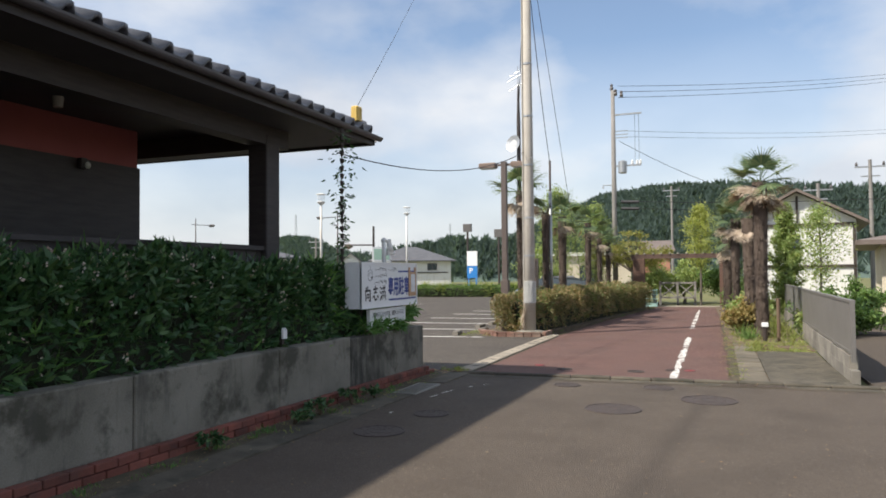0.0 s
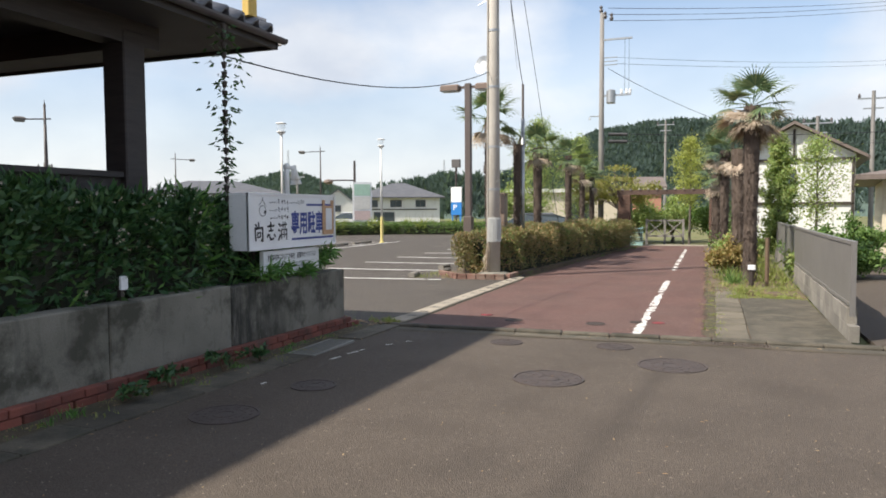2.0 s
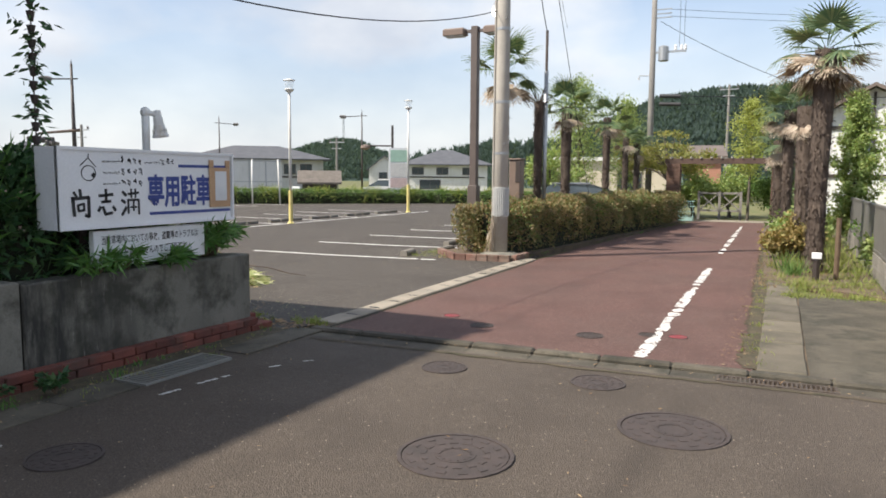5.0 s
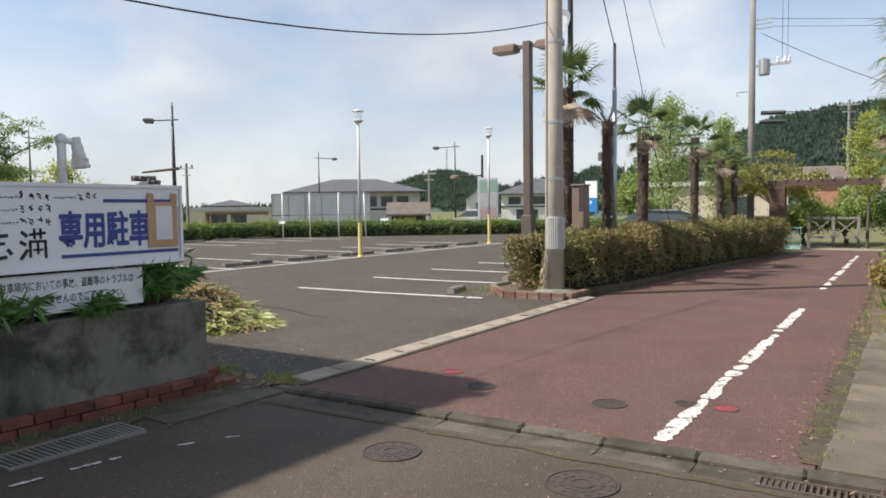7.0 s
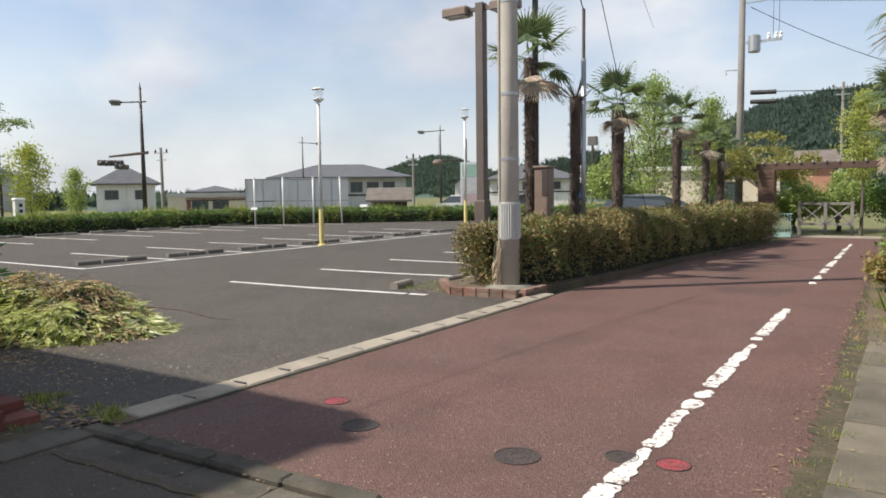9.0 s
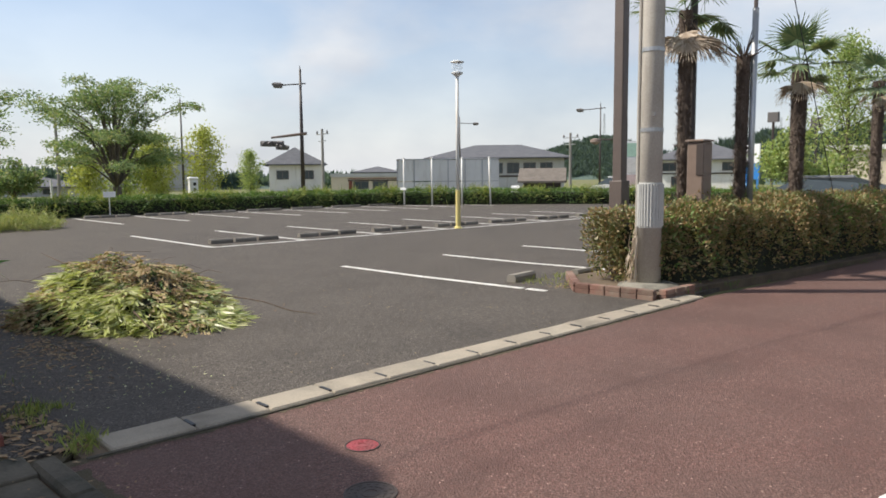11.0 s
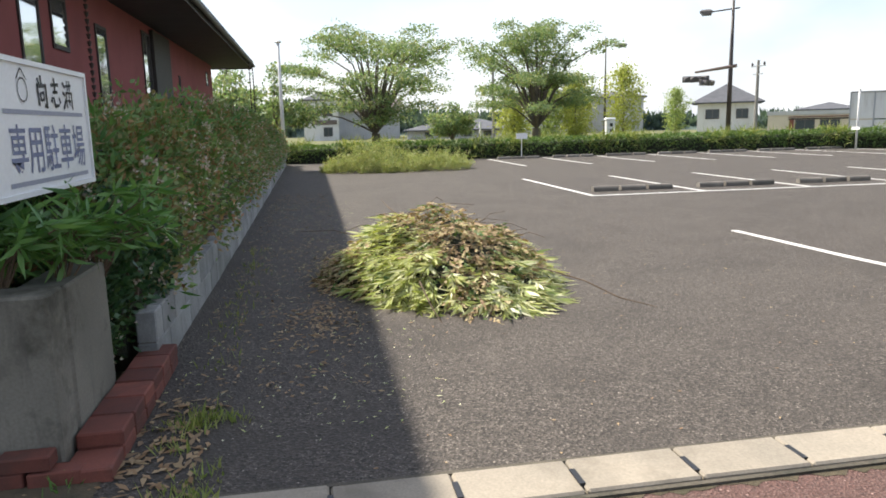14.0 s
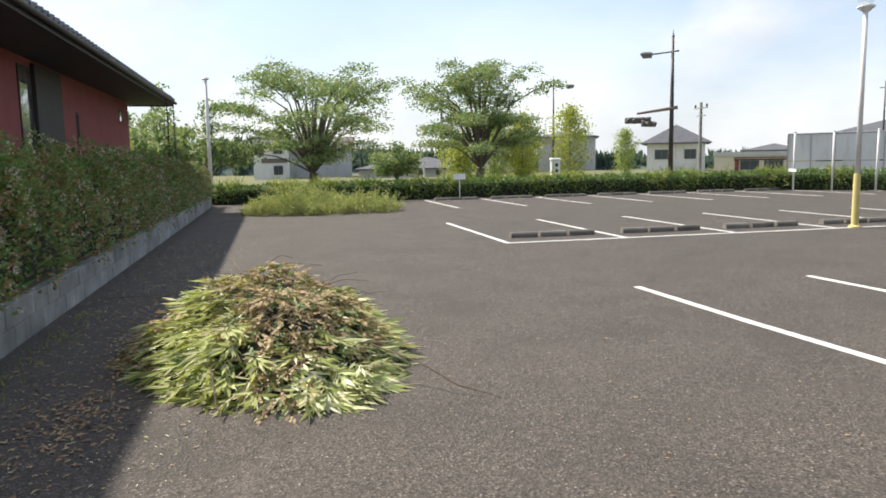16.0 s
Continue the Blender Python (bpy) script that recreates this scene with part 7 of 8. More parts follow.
def street_light(x, y, top, reach, label, drop=0.55, r=0.09):
    """A dark pole with a short arm and one lantern; reach is the arm's end from the pole."""
    t = thing("street_lamp", (x, y, -0.3), label, "street lamp", group="dark street lamps")
    part("pole", Shape().tube([(x, y, -0.3), (x, y, top * 0.45), (x, y, top)], [r * 1.2, r, r * 0.55], 10), STEEL_DARK, t, smooth=True)
    part("finial", Shape().lathe([(r * 0.7, 0), (r * 0.3, 0.12), (0.01, 0.35)], (x, y, top), 8), STEEL_DARK, t)
    e = Vector((x + reach[0], y + reach[1], top - drop))
    part("arm", Shape().tube([(x - reach[0] * 0.3, y - reach[1] * 0.3, top - drop + 0.12), e], 0.04, 7), STEEL_DARK, t)
    d = Vector((reach[0], reach[1], 0)).normalized()
    m = Matrix.Translation(e + d * 0.3) @ Matrix.Rotation(math.atan2(d.y, d.x), 4, "Z")
    h = part("lantern", Shape().add([m @ Vector(q) for q in ((-0.35, -0.2, 0.05), (0.35, -0.2, 0.05), (0.35, 0.2, 0.05), (-0.35, 0.2, 0.05), (-0.28, -0.15, -0.18), (0.2, -0.15, -0.18), (0.2, 0.15, -0.18), (-0.28, 0.15, -0.18), (-0.2, -0.1, 0.14), (0.2, -0.1, 0.14), (0.2, 0.1, 0.14), (-0.2, 0.1, 0.14))],
             [(7, 6, 5, 4), (4, 5, 1, 0), (5, 6, 2, 1), (6, 7, 3, 2), (7, 4, 0, 3), (0, 1, 9, 8), (1, 2, 10, 9), (2, 3, 11, 10), (3, 0, 8, 11), (8, 9, 10, 11)]), LANTERN_GREY, t)
    return t


# the tall one carries the traffic signal
street_light(-38.5, 35.05, 8.0, (-0.55, -0.95), "tall dark street lamp carrying a traffic signal arm", 0.9, 0.12)
signal = thing("traffic_signal", (-39.2, 33.9, 3.6), "grey traffic signal on a long horizontal arm", "traffic signal")
part("arm", Shape().tube([(-38.3, 35.3, 4.15), (-39.4, 33.4, 3.87)], [0.10, 0.06], 8), HEAD_BROWN, signal)
SIGNAL_GREY = plain("signal_grey", (0.11, 0.10, 0.10), 0.5)
for k, (dx, dy, dz, a) in enumerate(((-39.25, 33.65, 3.5, 30), (-39.1, 33.9, 3.3, 120), (-39.45, 33.3, 3.5, 75))):
    m = pose(dx, dy, dz, 0, 0, a)
    h = part("signal_head", Shape().soft_box(-0.55, 0.55, -0.09, 0.09, -0.17, 0.17, 0.05, m), SIGNAL_GREY, signal)
    for q in (-0.35, 0, 0.35):
        part("hood", Shape().tube([m @ Vector((q, -0.09, 0)), m @ Vector((q, -0.30, -0.05))], 0.15, 10), SIGNAL_GREY, h)
street_light(-58.5, 36.2, 7.9, (0.6, 0.9), "dark street lamp with one lantern behind the hedge")
street_light(-58.2, 69.0, 8.0, (1.2, 1.0), "dark street lamp with one lantern far behind the hoarding", 0.6)
street_light(-37.2, 66.0, 7.7, (-1.4, -0.7), "dark street lamp with one lantern beyond the lot", 0.35)
t = thing("street_lamp", (-26.7, 53.4, -0.3), "dark pole with a long arm and lantern", "street lamp")
part("pole", Shape().tube([(-26.7, 53.4, -0.3), (-26.7, 53.4, 5.4)], [0.12, 0.09], 10), STEEL_DARK, t)
part("arm", Shape().tube([(-26.6, 53.4, 3.85), (-28.5, 52.6, 3.85)], 0.06, 7), STEEL_DARK, t)
part("lantern", Shape().lathe([(0.12, -0.28), (0.38, -0.12), (0.34, 0.05), (0.1, 0.14)], (-28.6, 52.55, 3.8), 12), HEAD_BROWN, t)
for x, y, z in ((-29.3, 85.0, 6.6), (-25.6, 86.3, 5.9)):
    t = thing("floodlight_mast", (x, y, -0.3), "dark floodlight mast above the trees", "floodlight")
    part("mast", Shape().tube([(x, y, -0.3), (x, y, z)], 0.14, 8), STEEL_DARK, t)
    part("lamp_panel", Shape().soft_box(x - 0.55, x + 0.55, y - 0.2, y + 0.2, z, z + 1.0, 0.05), SIGNAL_GREY, t)

# antenna pole, steel pole and meter post beside the palms
ant = thing("antenna_pole", (-5.72, 21.6, -0.1), "dark slim pole with aerial and round dish", "antenna pole")
part("pole", Shape().tube([(-5.72, 21.6, -0.2), (-5.72, 21.6, 6.2), (-5.72, 21.6, 7.4)], [0.075, 0.06, 0.02], 10), STEEL_DARK, ant)
m = pose(-5.85, 21.5, 5.5, 80, 0, -20)
part("dish", Shape().add([m @ Vector((0.26 * r * math.cos(a), 0.26 * r * math.sin(a), 0.05 * r * r)) for r in (1.0, 0.5) for a in (math.tau * k / 16 for k in range(16))], [(k, (k + 1) % 16, 16 + (k + 1) % 16, 16 + k) for k in range(16)] + [tuple(range(16, 32))]), GALVANISED, ant, "round grey dish")
for z, w in ((7.75, 0.25), (7.6, 0.35), (7.3, 0.3)):
    part("aerial_rod", Shape().tube([(-5.72 - w, 21.6, z - 0.1), (-5.72 + w * 0.4, 21.6, z + 0.1)], 0.012, 5), GALVANISED, ant)
part("aerial_mast", Shape().tube([(-5.72, 21.6, 7.3), (-5.72, 21.6, 7.95)], 0.014, 5), GALVANISED, ant)
steel = thing("steel_pole", (-4.8, 21.85, -0.1), "slim galvanised pole with dark top section", "pole")
part("pole", Shape().tube([(-4.8, 21.85, -0.2), (-4.8, 21.85, 4.0)], 0.05, 10), GALVANISED, steel, smooth=True)
part("top_section", Shape().tube([(-4.8, 21.85, 4.0), (-4.8, 21.85, 4.95)], 0.035, 8), STEEL_DARK2, steel)
meter = thing("meter_cabinet", (-5.08, 20.65, -0.1), "grey-brown upright meter cabinet behind the hedge", "cabinet")
part("cabinet", Shape().soft_box(-5.22, -4.95, 20.5, 20.8, -0.2, 1.86, 0.02), HEAD_BROWN, meter)
part("door", Shape().soft_box(-5.06, -4.94, 20.485, 20.498, 1.35, 1.82, 0.004), STEEL_DARK, meter)
part("cap", Shape().soft_box(-5.24, -4.93, 20.47, 20.83, 1.862, 1.89, 0.01), HEAD_BROWN, meter)

# ---- overhead lines and the second pole ----
U = (-4.95, 38.0)
up = thing("utility_pole", (*U, -0.2), "tall grey concrete power pole with crossarm and transformer", "utility pole")
part("shaft", Shape().tube([(*U, -0.3), (*U, 5), (*U, 11.0)], [0.145, 0.13, 0.10], 14), POLE_GREY, up, smooth=True)
part("crossarm", Shape().box(U[0], U[0] + 1.45, U[1] - 0.05, U[1] + 0.05, 9.65, 9.73), GALVANISED, up)
for dz in (8.45, 8.62, 8.8):
    part("bracket", Shape().box(U[0], U[0] + 0.75, U[1] - 0.03, U[1] + 0.03, dz, dz + 0.04), GALVANISED, up)
part("transformer", Shape().lathe([(0.2, 0), (0.22, 0.03), (0.22, 0.6), (0.12, 0.66)], (U[0] + 0.45, U[1], 6.6), 12), GALVANISED, up)
part("low_arm", Shape().box(U[0], U[0] + 1.4, U[1] - 0.04, U[1] + 0.04, 6.95, 7.03), GALVANISED, up)
for dx in (0.95, 1.2, 1.36):
    part("insulator", Shape().lathe([(0.05, 0), (0.07, 0.06), (0.05, 0.12), (0.07, 0.18), (0.03, 0.24)], (U[0] + dx, U[1], 7.031), 8), SIGN_WHITE, up)
part("side_lamp", Shape().tube([(U[0], U[1], 6.0), (U[0] - 0.55, U[1], 6.02), (U[0] - 0.58, U[1], 5.85)], [0.025, 0.025, 0.06], 7), GALVANISED, up)
for dx, dz in ((0.15, 10.7), (-0.05, 11.0), (0.45, 10.6)):
    part("insulator", Shape().lathe([(0.06, 0), (0.10, 0.1), (0.06, 0.2), (0.09, 0.28), (0.02, 0.36)], (U[0] + dx, U[1], dz), 8), SIGNAL_GREY, up)
for z in (5.1, 4.75):
    part("cable_closure", Shape().tube([(U[0] + 0.35, U[1], z), (U[0] + 1.25, U[1], z - 0.04)], 0.085, 8), WIRE_BLACK, up, "black cable closure")
for dx in (1.1, 1.3):
    part("drop_wire", Shape().tube([(U[0] + dx, U[1], 9.65), (U[0] + dx, U[1], 7.2)], 0.01, 4), WIRE_BLACK, up)
for dz in (10.6, 10.9, 11.2):
    wire("power_line", (U[0] + 0.3, U[1], dz), (30, 92, dz + 13.0), 0.8, 0.013, "thin overhead power line")
for dz in (8.5, 8.8):
    wire("power_line", (U[0] + 0.7, U[1], dz), (30, 92, dz + 9.0), 0.8, 0.009, "thin overhead power line")
wire("telephone_line", (U[0] + 0.3, U[1], 8.3), (3.4, 42.0, 4.9), 0.35, 0.012)
wire("telephone_line", (U[0] + 1.2, U[1], 5.08), (14, 46, 5.6), 0.25, 0.016)
wire("telephone_line", (U[0] + 1.2, U[1], 4.72), (14, 46, 4.9), 0.2, 0.012)
wire("service_cable", (-4.9, 8.72, 3.18), (POLE[0] - 0.1, POLE[1] - 0.1, 4.66), 0.36, 0.009)
wire("stay_wire", (-4.95, 9.38, 3.98), (-10.5, 26.4, 14.1), 0.1, 0.005, "thin wire rising to the pole top")
wire("pole_cable", (POLE[0] + 0.1, POLE[1], 9.0), (-4.8, 21.85, 4.9), 0.3, 0.011)
wire("guy_wire", (POLE[0] + 0.05, POLE[1], 10.5), (-4.2, 24.6, 0.1), 0.0, 0.008, "taut steel guy wire with marker sleeve")
wire("pole_cable", (POLE[0], POLE[1] - 0.1, 10.5), (-5.72, 21.6, 6.4), 0.2, 0.012)
wire("power_line", (POLE[0], POLE[1], 11.2), (-15, 60, 13.0), 0.5, 0.012, "thin overhead power line")

for x, y, z, lab in ((-4.05, 73.5, 9.8, "distant utility pole before the wood"), (8.5, 47.9, 7.9, "utility pole behind the houses"), (5.8, 48.3, 6.7, "utility pole behind the white house"), (-48.6, 43.5, 5.3, "utility pole beside the far house"), (-60, 27, 6.5, "distant grey utility pole beyond the houses"), (-36.5, 60.5, 5.0, "distant grey utility pole beyond the houses")):
    t = thing("utility_pole", (x, y, -0.3), lab, "utility pole", group="distant utility poles")
    part("shaft", Shape().tube([(x, y, -0.3), (x, y, z)], [0.14, 0.095], 8), POLE_GREY, t)
    part("crossarm", Shape().box(x - 0.8, x + 0.8, y - 0.05, y + 0.05, z - 0.45, z - 0.37), GALVANISED, t)
    part("crossarm", Shape().box(x - 0.5, x + 0.5, y - 0.05, y + 0.05, z - 1.0, z - 0.93), GALVANISED, t)
    for dx in (-0.7, 0.0, 0.7):
        part("insulator", Shape().lathe([(0.05, 0), (0.09, 0.1), (0.03, 0.25)], (x + dx, y, z - 0.369), 6), SIGNAL_GREY, t)

# ---- gate at the end of the path ----
gate = thing("pergola_gate", (-1.6, 34.6, -0.15), "brown pergola beam on two brick pillars at the path's end", "pergola")
BRICK_BROWN = surface("brown_brick", (0.15, 0.085, 0.06), (0.10, 0.06, 0.045), 9.0, 60.0, 0.9, 0, 0.5, 0.004, stretch=(1, 1, 3))
for x in (-3.42, 0.35):
    p = part("pillar", Shape().box(x - 0.24, x + 0.24, 34.4, 34.88, -0.2, 2.05), BRICK_BROWN, gate)
    for c in range(16):
        part("brick_course", Shape().soft_box(x - 0.255, x + 0.255, 34.385, 34.895, -0.15 + 0.138 * c, -0.15 + 0.138 * c + 0.118, 0.01), BRICK_BROWN, p)
RAFTER = surface("pale_rafter_paint", (0.42, 0.38, 0.33), (0.30, 0.27, 0.23), 4.0, 60.0, 0.8, 0, 0.3, 0.003)
RAIL_GREY = surface("grey_rail_wood", (0.24, 0.22, 0.20), (0.16, 0.15, 0.135), 4.0, 60.0, 0.85, 0, 0.3, 0.003)
BEAM = surface("beam_wood", (0.10, 0.06, 0.045), (0.07, 0.045, 0.035), 3.0, 60.0, 0.8, 0, 0.4, 0.004)
for y in (34.42, 34.74):
    part("beam", Shape().soft_box(-3.75, 0.75, y, y + 0.1, 2.06, 2.26, 0.01), BEAM, gate)
for k in range(12):
    x = -3.55 + 0.37 * k
    part("rafter", Shape().soft_box(x, x + 0.05, 34.36, 34.92, 2.261, 2.33, 0.01), RAFTER, gate)
rail = thing("wooden_fence", (-1.8, 36.2, -0.15), "grey timber railing with crossed braces beyond the gate", "fence")
for x in (-2.6, -1.8, -1.0):
    part("post", Shape().box(x - 0.05, x + 0.05, 36.15, 36.25, -0.2, 0.98), RAIL_GREY, rail)
for z in (0.15, 0.86):
    part("rail", Shape().box(-2.55, -1.05, 36.16, 36.24, z, z + 0.08), RAIL_GREY, rail)
for a, b in (((-2.55, 0.22), (-1.85, 0.86)), ((-2.55, 0.86), (-1.85, 0.22)), ((-1.75, 0.22), (-1.05, 0.86)), ((-1.75, 0.86), (-1.05, 0.22))):
    part("brace", Shape().tube([(a[0], 36.2, a[1]), (b[0], 36.2, b[1])], 0.03, 6), RAIL_GREY, rail)
cage = thing("mesh_bin", (-2.85, 34.2, -0.15), "pale green wire-mesh collection bin by the gate", "bin")
MINT = plain("mint_steel", (0.36, 0.55, 0.50), 0.5)
part("tray", Shape().box(-3.1, -2.58, 33.85, 34.3, -0.14, 0.0), MINT, cage)
for k in range(7):
    x = -3.1 + 0.52 * k / 6
    part("bar", Shape().box(x - 0.008, x + 0.008, 33.84, 33.855, 0.0, 0.62), MINT, cage)
for z in (0.0, 0.2, 0.4, 0.6):
    part("rail", Shape().box(-3.11, -2.57, 33.845, 33.875, z, z + 0.025).box(-2.59, -2.565, 33.876, 34.3, z, z + 0.025).box(-3.11, -3.085, 33.876, 34.3, z, z + 0.025), MINT, cage)
small = thing("marker_light", (0.98, 17.6, -0.13), "low black garden light with white top beside the palm", "garden light")
part("stem", Shape().tube([(0.98, 17.6, -0.2), (0.98, 17.6, 0.22)], 0.05, 8), STEEL_DARK, small)
part("head", Shape().soft_box(0.91, 1.05, 17.53, 17.67, 0.221, 0.31, 0.01), SIGN_WHITE, small)
solid("wooden_stake", Shape().tube([(1.28, 17.9, -0.2), (1.28, 17.9, 0.85)], 0.04, 8), TWIG, "thin wooden stake in the verge", "stake")
for x, y, z in ((-4.68, 7.0, 0.78), (-4.7, 3.0, 0.75)):
    t = thing("garden_marker", (x, y, 0.5), "small white tag on a dark stake in the hedge", "marker")
    part("stake", Shape().box(x - 0.02, x + 0.02, y - 0.02, y + 0.02, 0.4, z), STEEL_DARK, t)
    part("tag", Shape().soft_box(x + 0.02, x + 0.05, y - 0.04, y + 0.04, z - 0.02, z + 0.10, 0.004), SIGN_WHITE, t)


# ---- houses, shop and boards beyond the lot ----
SIDING_WHITE = surface("white_siding", (0.72, 0.71, 0.68), (0.64, 0.63, 0.60), 0.6, 40.0, 0.7, 0, 0.15, 0.004, streaks=(0.55, 0.53, 0.49))
SIDING_GREY = surface("grey_siding", (0.50, 0.50, 0.50), (0.43, 0.43, 0.43), 0.6, 40.0, 0.75, 0, 0.15, 0.004, streaks=(0.38, 0.37, 0.36))
SIDING_CREAM = surface("cream_siding", (0.62, 0.55, 0.43), (0.55, 0.48, 0.37), 0.6, 40.0, 0.75, 0, 0.15, 0.004)
# Dark slate raised a little in tone for the haze over distant roofs.
SLATE = surface("hazed_slate_roof", (0.08, 0.083, 0.095), (0.11, 0.113, 0.125), 1.2, 30.0, 0.85, 0, 0.3, 0.01, stretch=(1, 1, 4))
SLATE_BROWN = surface("brown_roof", (0.13, 0.10, 0.085), (0.17, 0.135, 0.115), 1.2, 30.0, 0.6, 0, 0.3, 0.01)
TIMBER = plain("dark_house_timber", (0.05, 0.038, 0.03), 0.6)
FAR_GLASS = plain("far_window_glass", (0.06, 0.075, 0.085), 0.12)


def building(name, left, right, depth, eave, rise, label, windows=(), wall=None, roof=SLATE, kind="hip", over=0.5, doors=(), bands=(), category="house", trim=None):
    """A house whose front runs from left to right (plan points) and that reaches back by depth. Windows and doors are (along, along, low, high) on the front in metres."""
    wall = wall or SIDING_WHITE
    a, b = Vector((*left, 0)), Vector((*right, 0))
    w = (b - a).length
    ux = (b - a) / w
    uy = Vector((-ux.y, ux.x, 0))
    m = Matrix(((ux.x, uy.x, 0, a.x), (ux.y, uy.y, 0, a.y), (0, 0, 1, -0.3), (0, 0, 0, 1)))
    t = thing(name, (*left, -0.3), label, category)
    e = eave + 0.3
    part("wall", Shape().box(0, w, 0, depth, 0, e, m), wall, t)
    o = over
    if kind == "hip":
        i = min(w, depth) / 2
        lo = [(-o, -o, e), (w + o, -o, e), (w + o, depth + o, e), (-o, depth + o, e)]
        ht = [(i, i, e + rise), (w - i, i, e + rise), (w - i, depth - i, e + rise), (i, depth - i, e + rise)]
        s = Shape().add([m @ Vector(q) for q in lo + [(x, y, z - 0.15) for x, y, z in lo] + ht],
                        [(0, 1, 9, 8), (1, 2, 10, 9), (2, 3, 11, 10), (3, 0, 8, 11), (8, 9, 10, 11), (5, 4, 7, 6), (4, 5, 1, 0), (5, 6, 2, 1), (6, 7, 3, 2), (7, 4, 0, 3)])
        part("roof", s, roof, t)
    elif kind == "gable_side":   # ridge along the front
        lo = [(-o, -o, e - 0.1), (w + o, -o, e - 0.1), (w + o, depth / 2, e + rise), (-o, depth / 2, e + rise), (w + o, depth + o, e - 0.1), (-o, depth + o, e - 0.1)]
        s = Shape().add([m @ Vector(q) for q in lo + [(x, y, z - 0.14) for x, y, z in lo]], [(0, 1, 2, 3), (3, 2, 4, 5), (7, 6, 9, 8), (8, 9, 11, 10), (6, 7, 1, 0), (1, 7, 8, 2), (2, 8, 10, 4), (4, 10, 11, 5), (6, 0, 3, 9), (9, 3, 5, 11)])
        part("roof", s, roof, t)
        part("gable", Shape().add([m @ Vector(q) for q in ((0, 0, e), (0, depth, e), (0, depth / 2, e + rise - 0.16), (w, 0, e), (w, depth, e), (w, depth / 2, e + rise - 0.16))], [(0, 2, 1), (3, 4, 5), (0, 3, 5, 2), (1, 2, 5, 4)]), wall, t)
    elif kind == "gable_front":   # the gable looks to the front
        lo = [(-o, -o, e - 0.12), (w / 2, -o, e + rise), (w + o, -o, e - 0.12), (-o, depth + o, e - 0.12), (w / 2, depth + o, e + rise), (w + o, depth + o, e - 0.12)]
        s = Shape().add([m @ Vector(q) for q in lo + [(x, y, z - 0.16) for x, y, z in lo]], [(0, 1, 4, 3), (1, 2, 5, 4), (7, 6, 9, 10), (8, 7, 10, 11), (6, 7, 1, 0), (7, 8, 2, 1), (3, 9, 6, 0), (2, 8, 11, 5), (4, 10, 9, 3), (5, 11, 10, 4)])
        part("roof", s, roof, t)
        part("gable", Shape().add([m @ Vector(q) for q in ((0, 0, e), (w, 0, e), (w / 2, 0, e + rise - 0.2), (0, depth, e), (w, depth, e), (w / 2, depth, e + rise - 0.2))], [(0, 1, 2), (4, 3, 5), (0, 2, 5, 3), (2, 1, 4, 5)]), wall, t)
    else:
        part("roof", Shape().box(-o, w + o, -o, depth + o, e + 0.002, e + rise, m), roof, t)
    for x0, x1, z0, z1 in windows:
        f = part("window", Shape().box(x0 - 0.08, x0, -0.05, 0.03, z0 - 0.08, z1 + 0.08, m).box(x1, x1 + 0.08, -0.05, 0.03, z0 - 0.08, z1 + 0.08, m)
                 .box(x0, x1, -0.05, 0.03, z1, z1 + 0.08, m).box(x0, x1, -0.07, 0.03, z0 - 0.08, z0, m).box((x0 + x1) / 2 - 0.03, (x0 + x1) / 2 + 0.03, -0.04, 0.02, z0, z1, m), trim or SIGNAL_GREY, t)
        part("pane", Shape().box(x0, x1, -0.015, -0.005, z0, z1, m), FAR_GLASS, f)
    for x0, x1, z0, z1 in doors:
        part("door", Shape().box(x0, x1, -0.05, -0.004, z0, z1, m), TIMBER, t)
    for x0, x1, z0, z1, mat in bands:
        part("band", Shape().box(x0, x1, -0.09, -0.004, z0, z1, m), mat, t)
    return t


building("house", (-81.9, 58.0), (-78.4, 63.7), 9, 3.2, 2.3, "white two-storey house with dark hipped roof", [(1.0, 2.4, 1.6, 2.6), (4.4, 5.6, 1.6, 2.6)], roof=SLATE, over=0.7)
building("shop", (-67.9, 57.8), (-62.0, 65.0), 8, 1.45, 0.4, "low cream convenience shop with striped fascia", [(2.6, 4.2, 0.4, 1.2), (4.8, 6.4, 0.4, 1.2)], SIDING_CREAM, SIDING_GREY, "flat", 0.1,
         bands=[(1.9, 8.9, 1.30, 1.42, TIMBER), (1.9, 8.9, 1.52, 1.60, BRICK), (2.0, 2.4, 0.2, 1.3, BRICK)], category="shop")
building("house", (-86.5, 75.0), (-82.0, 80.2), 8, 2.2, 0.9, "low grey house with flat dark roof", [], SIDING_GREY, SLATE, "hip", 0.4)
building("apartment_house", (-62.6, 68.7), (-50.8, 79.0), 10, 3.6, 1.7, "grey two-storey building with dark hipped roof", [(1.2 + 1.95 * k, 2.5 + 1.95 * k, 2.1, 3.2) for k in range(7)], SIDING_GREY, SLATE, "hip", 0.9, bands=[(0, 15.5, 1.6, 1.8, TIMBER)])
building("house", (-44.0, 87.6), (-34.3, 92.3), 9, 3.2, 2.0, "white two-storey house with grey hipped roof", [(1.0, 2.4, 2.2, 3.0), (4.2, 5.6, 2.2, 3.0), (7.6, 8.8, 2.2, 3.0), (2.0, 4.6, 0.3, 1.4)], SIDING_WHITE, SLATE, "hip", 0.7, bands=[(0, 10.4, 1.75, 1.9, TIMBER)])
building("house", (-54.3, 95.7), (-50.3, 97.9), 7, 2.7, 2.0, "small white gabled house far off", [(1.5, 2.6, 1.6, 2.4)], SIDING_WHITE, SLATE, "gable_front", 0.4)
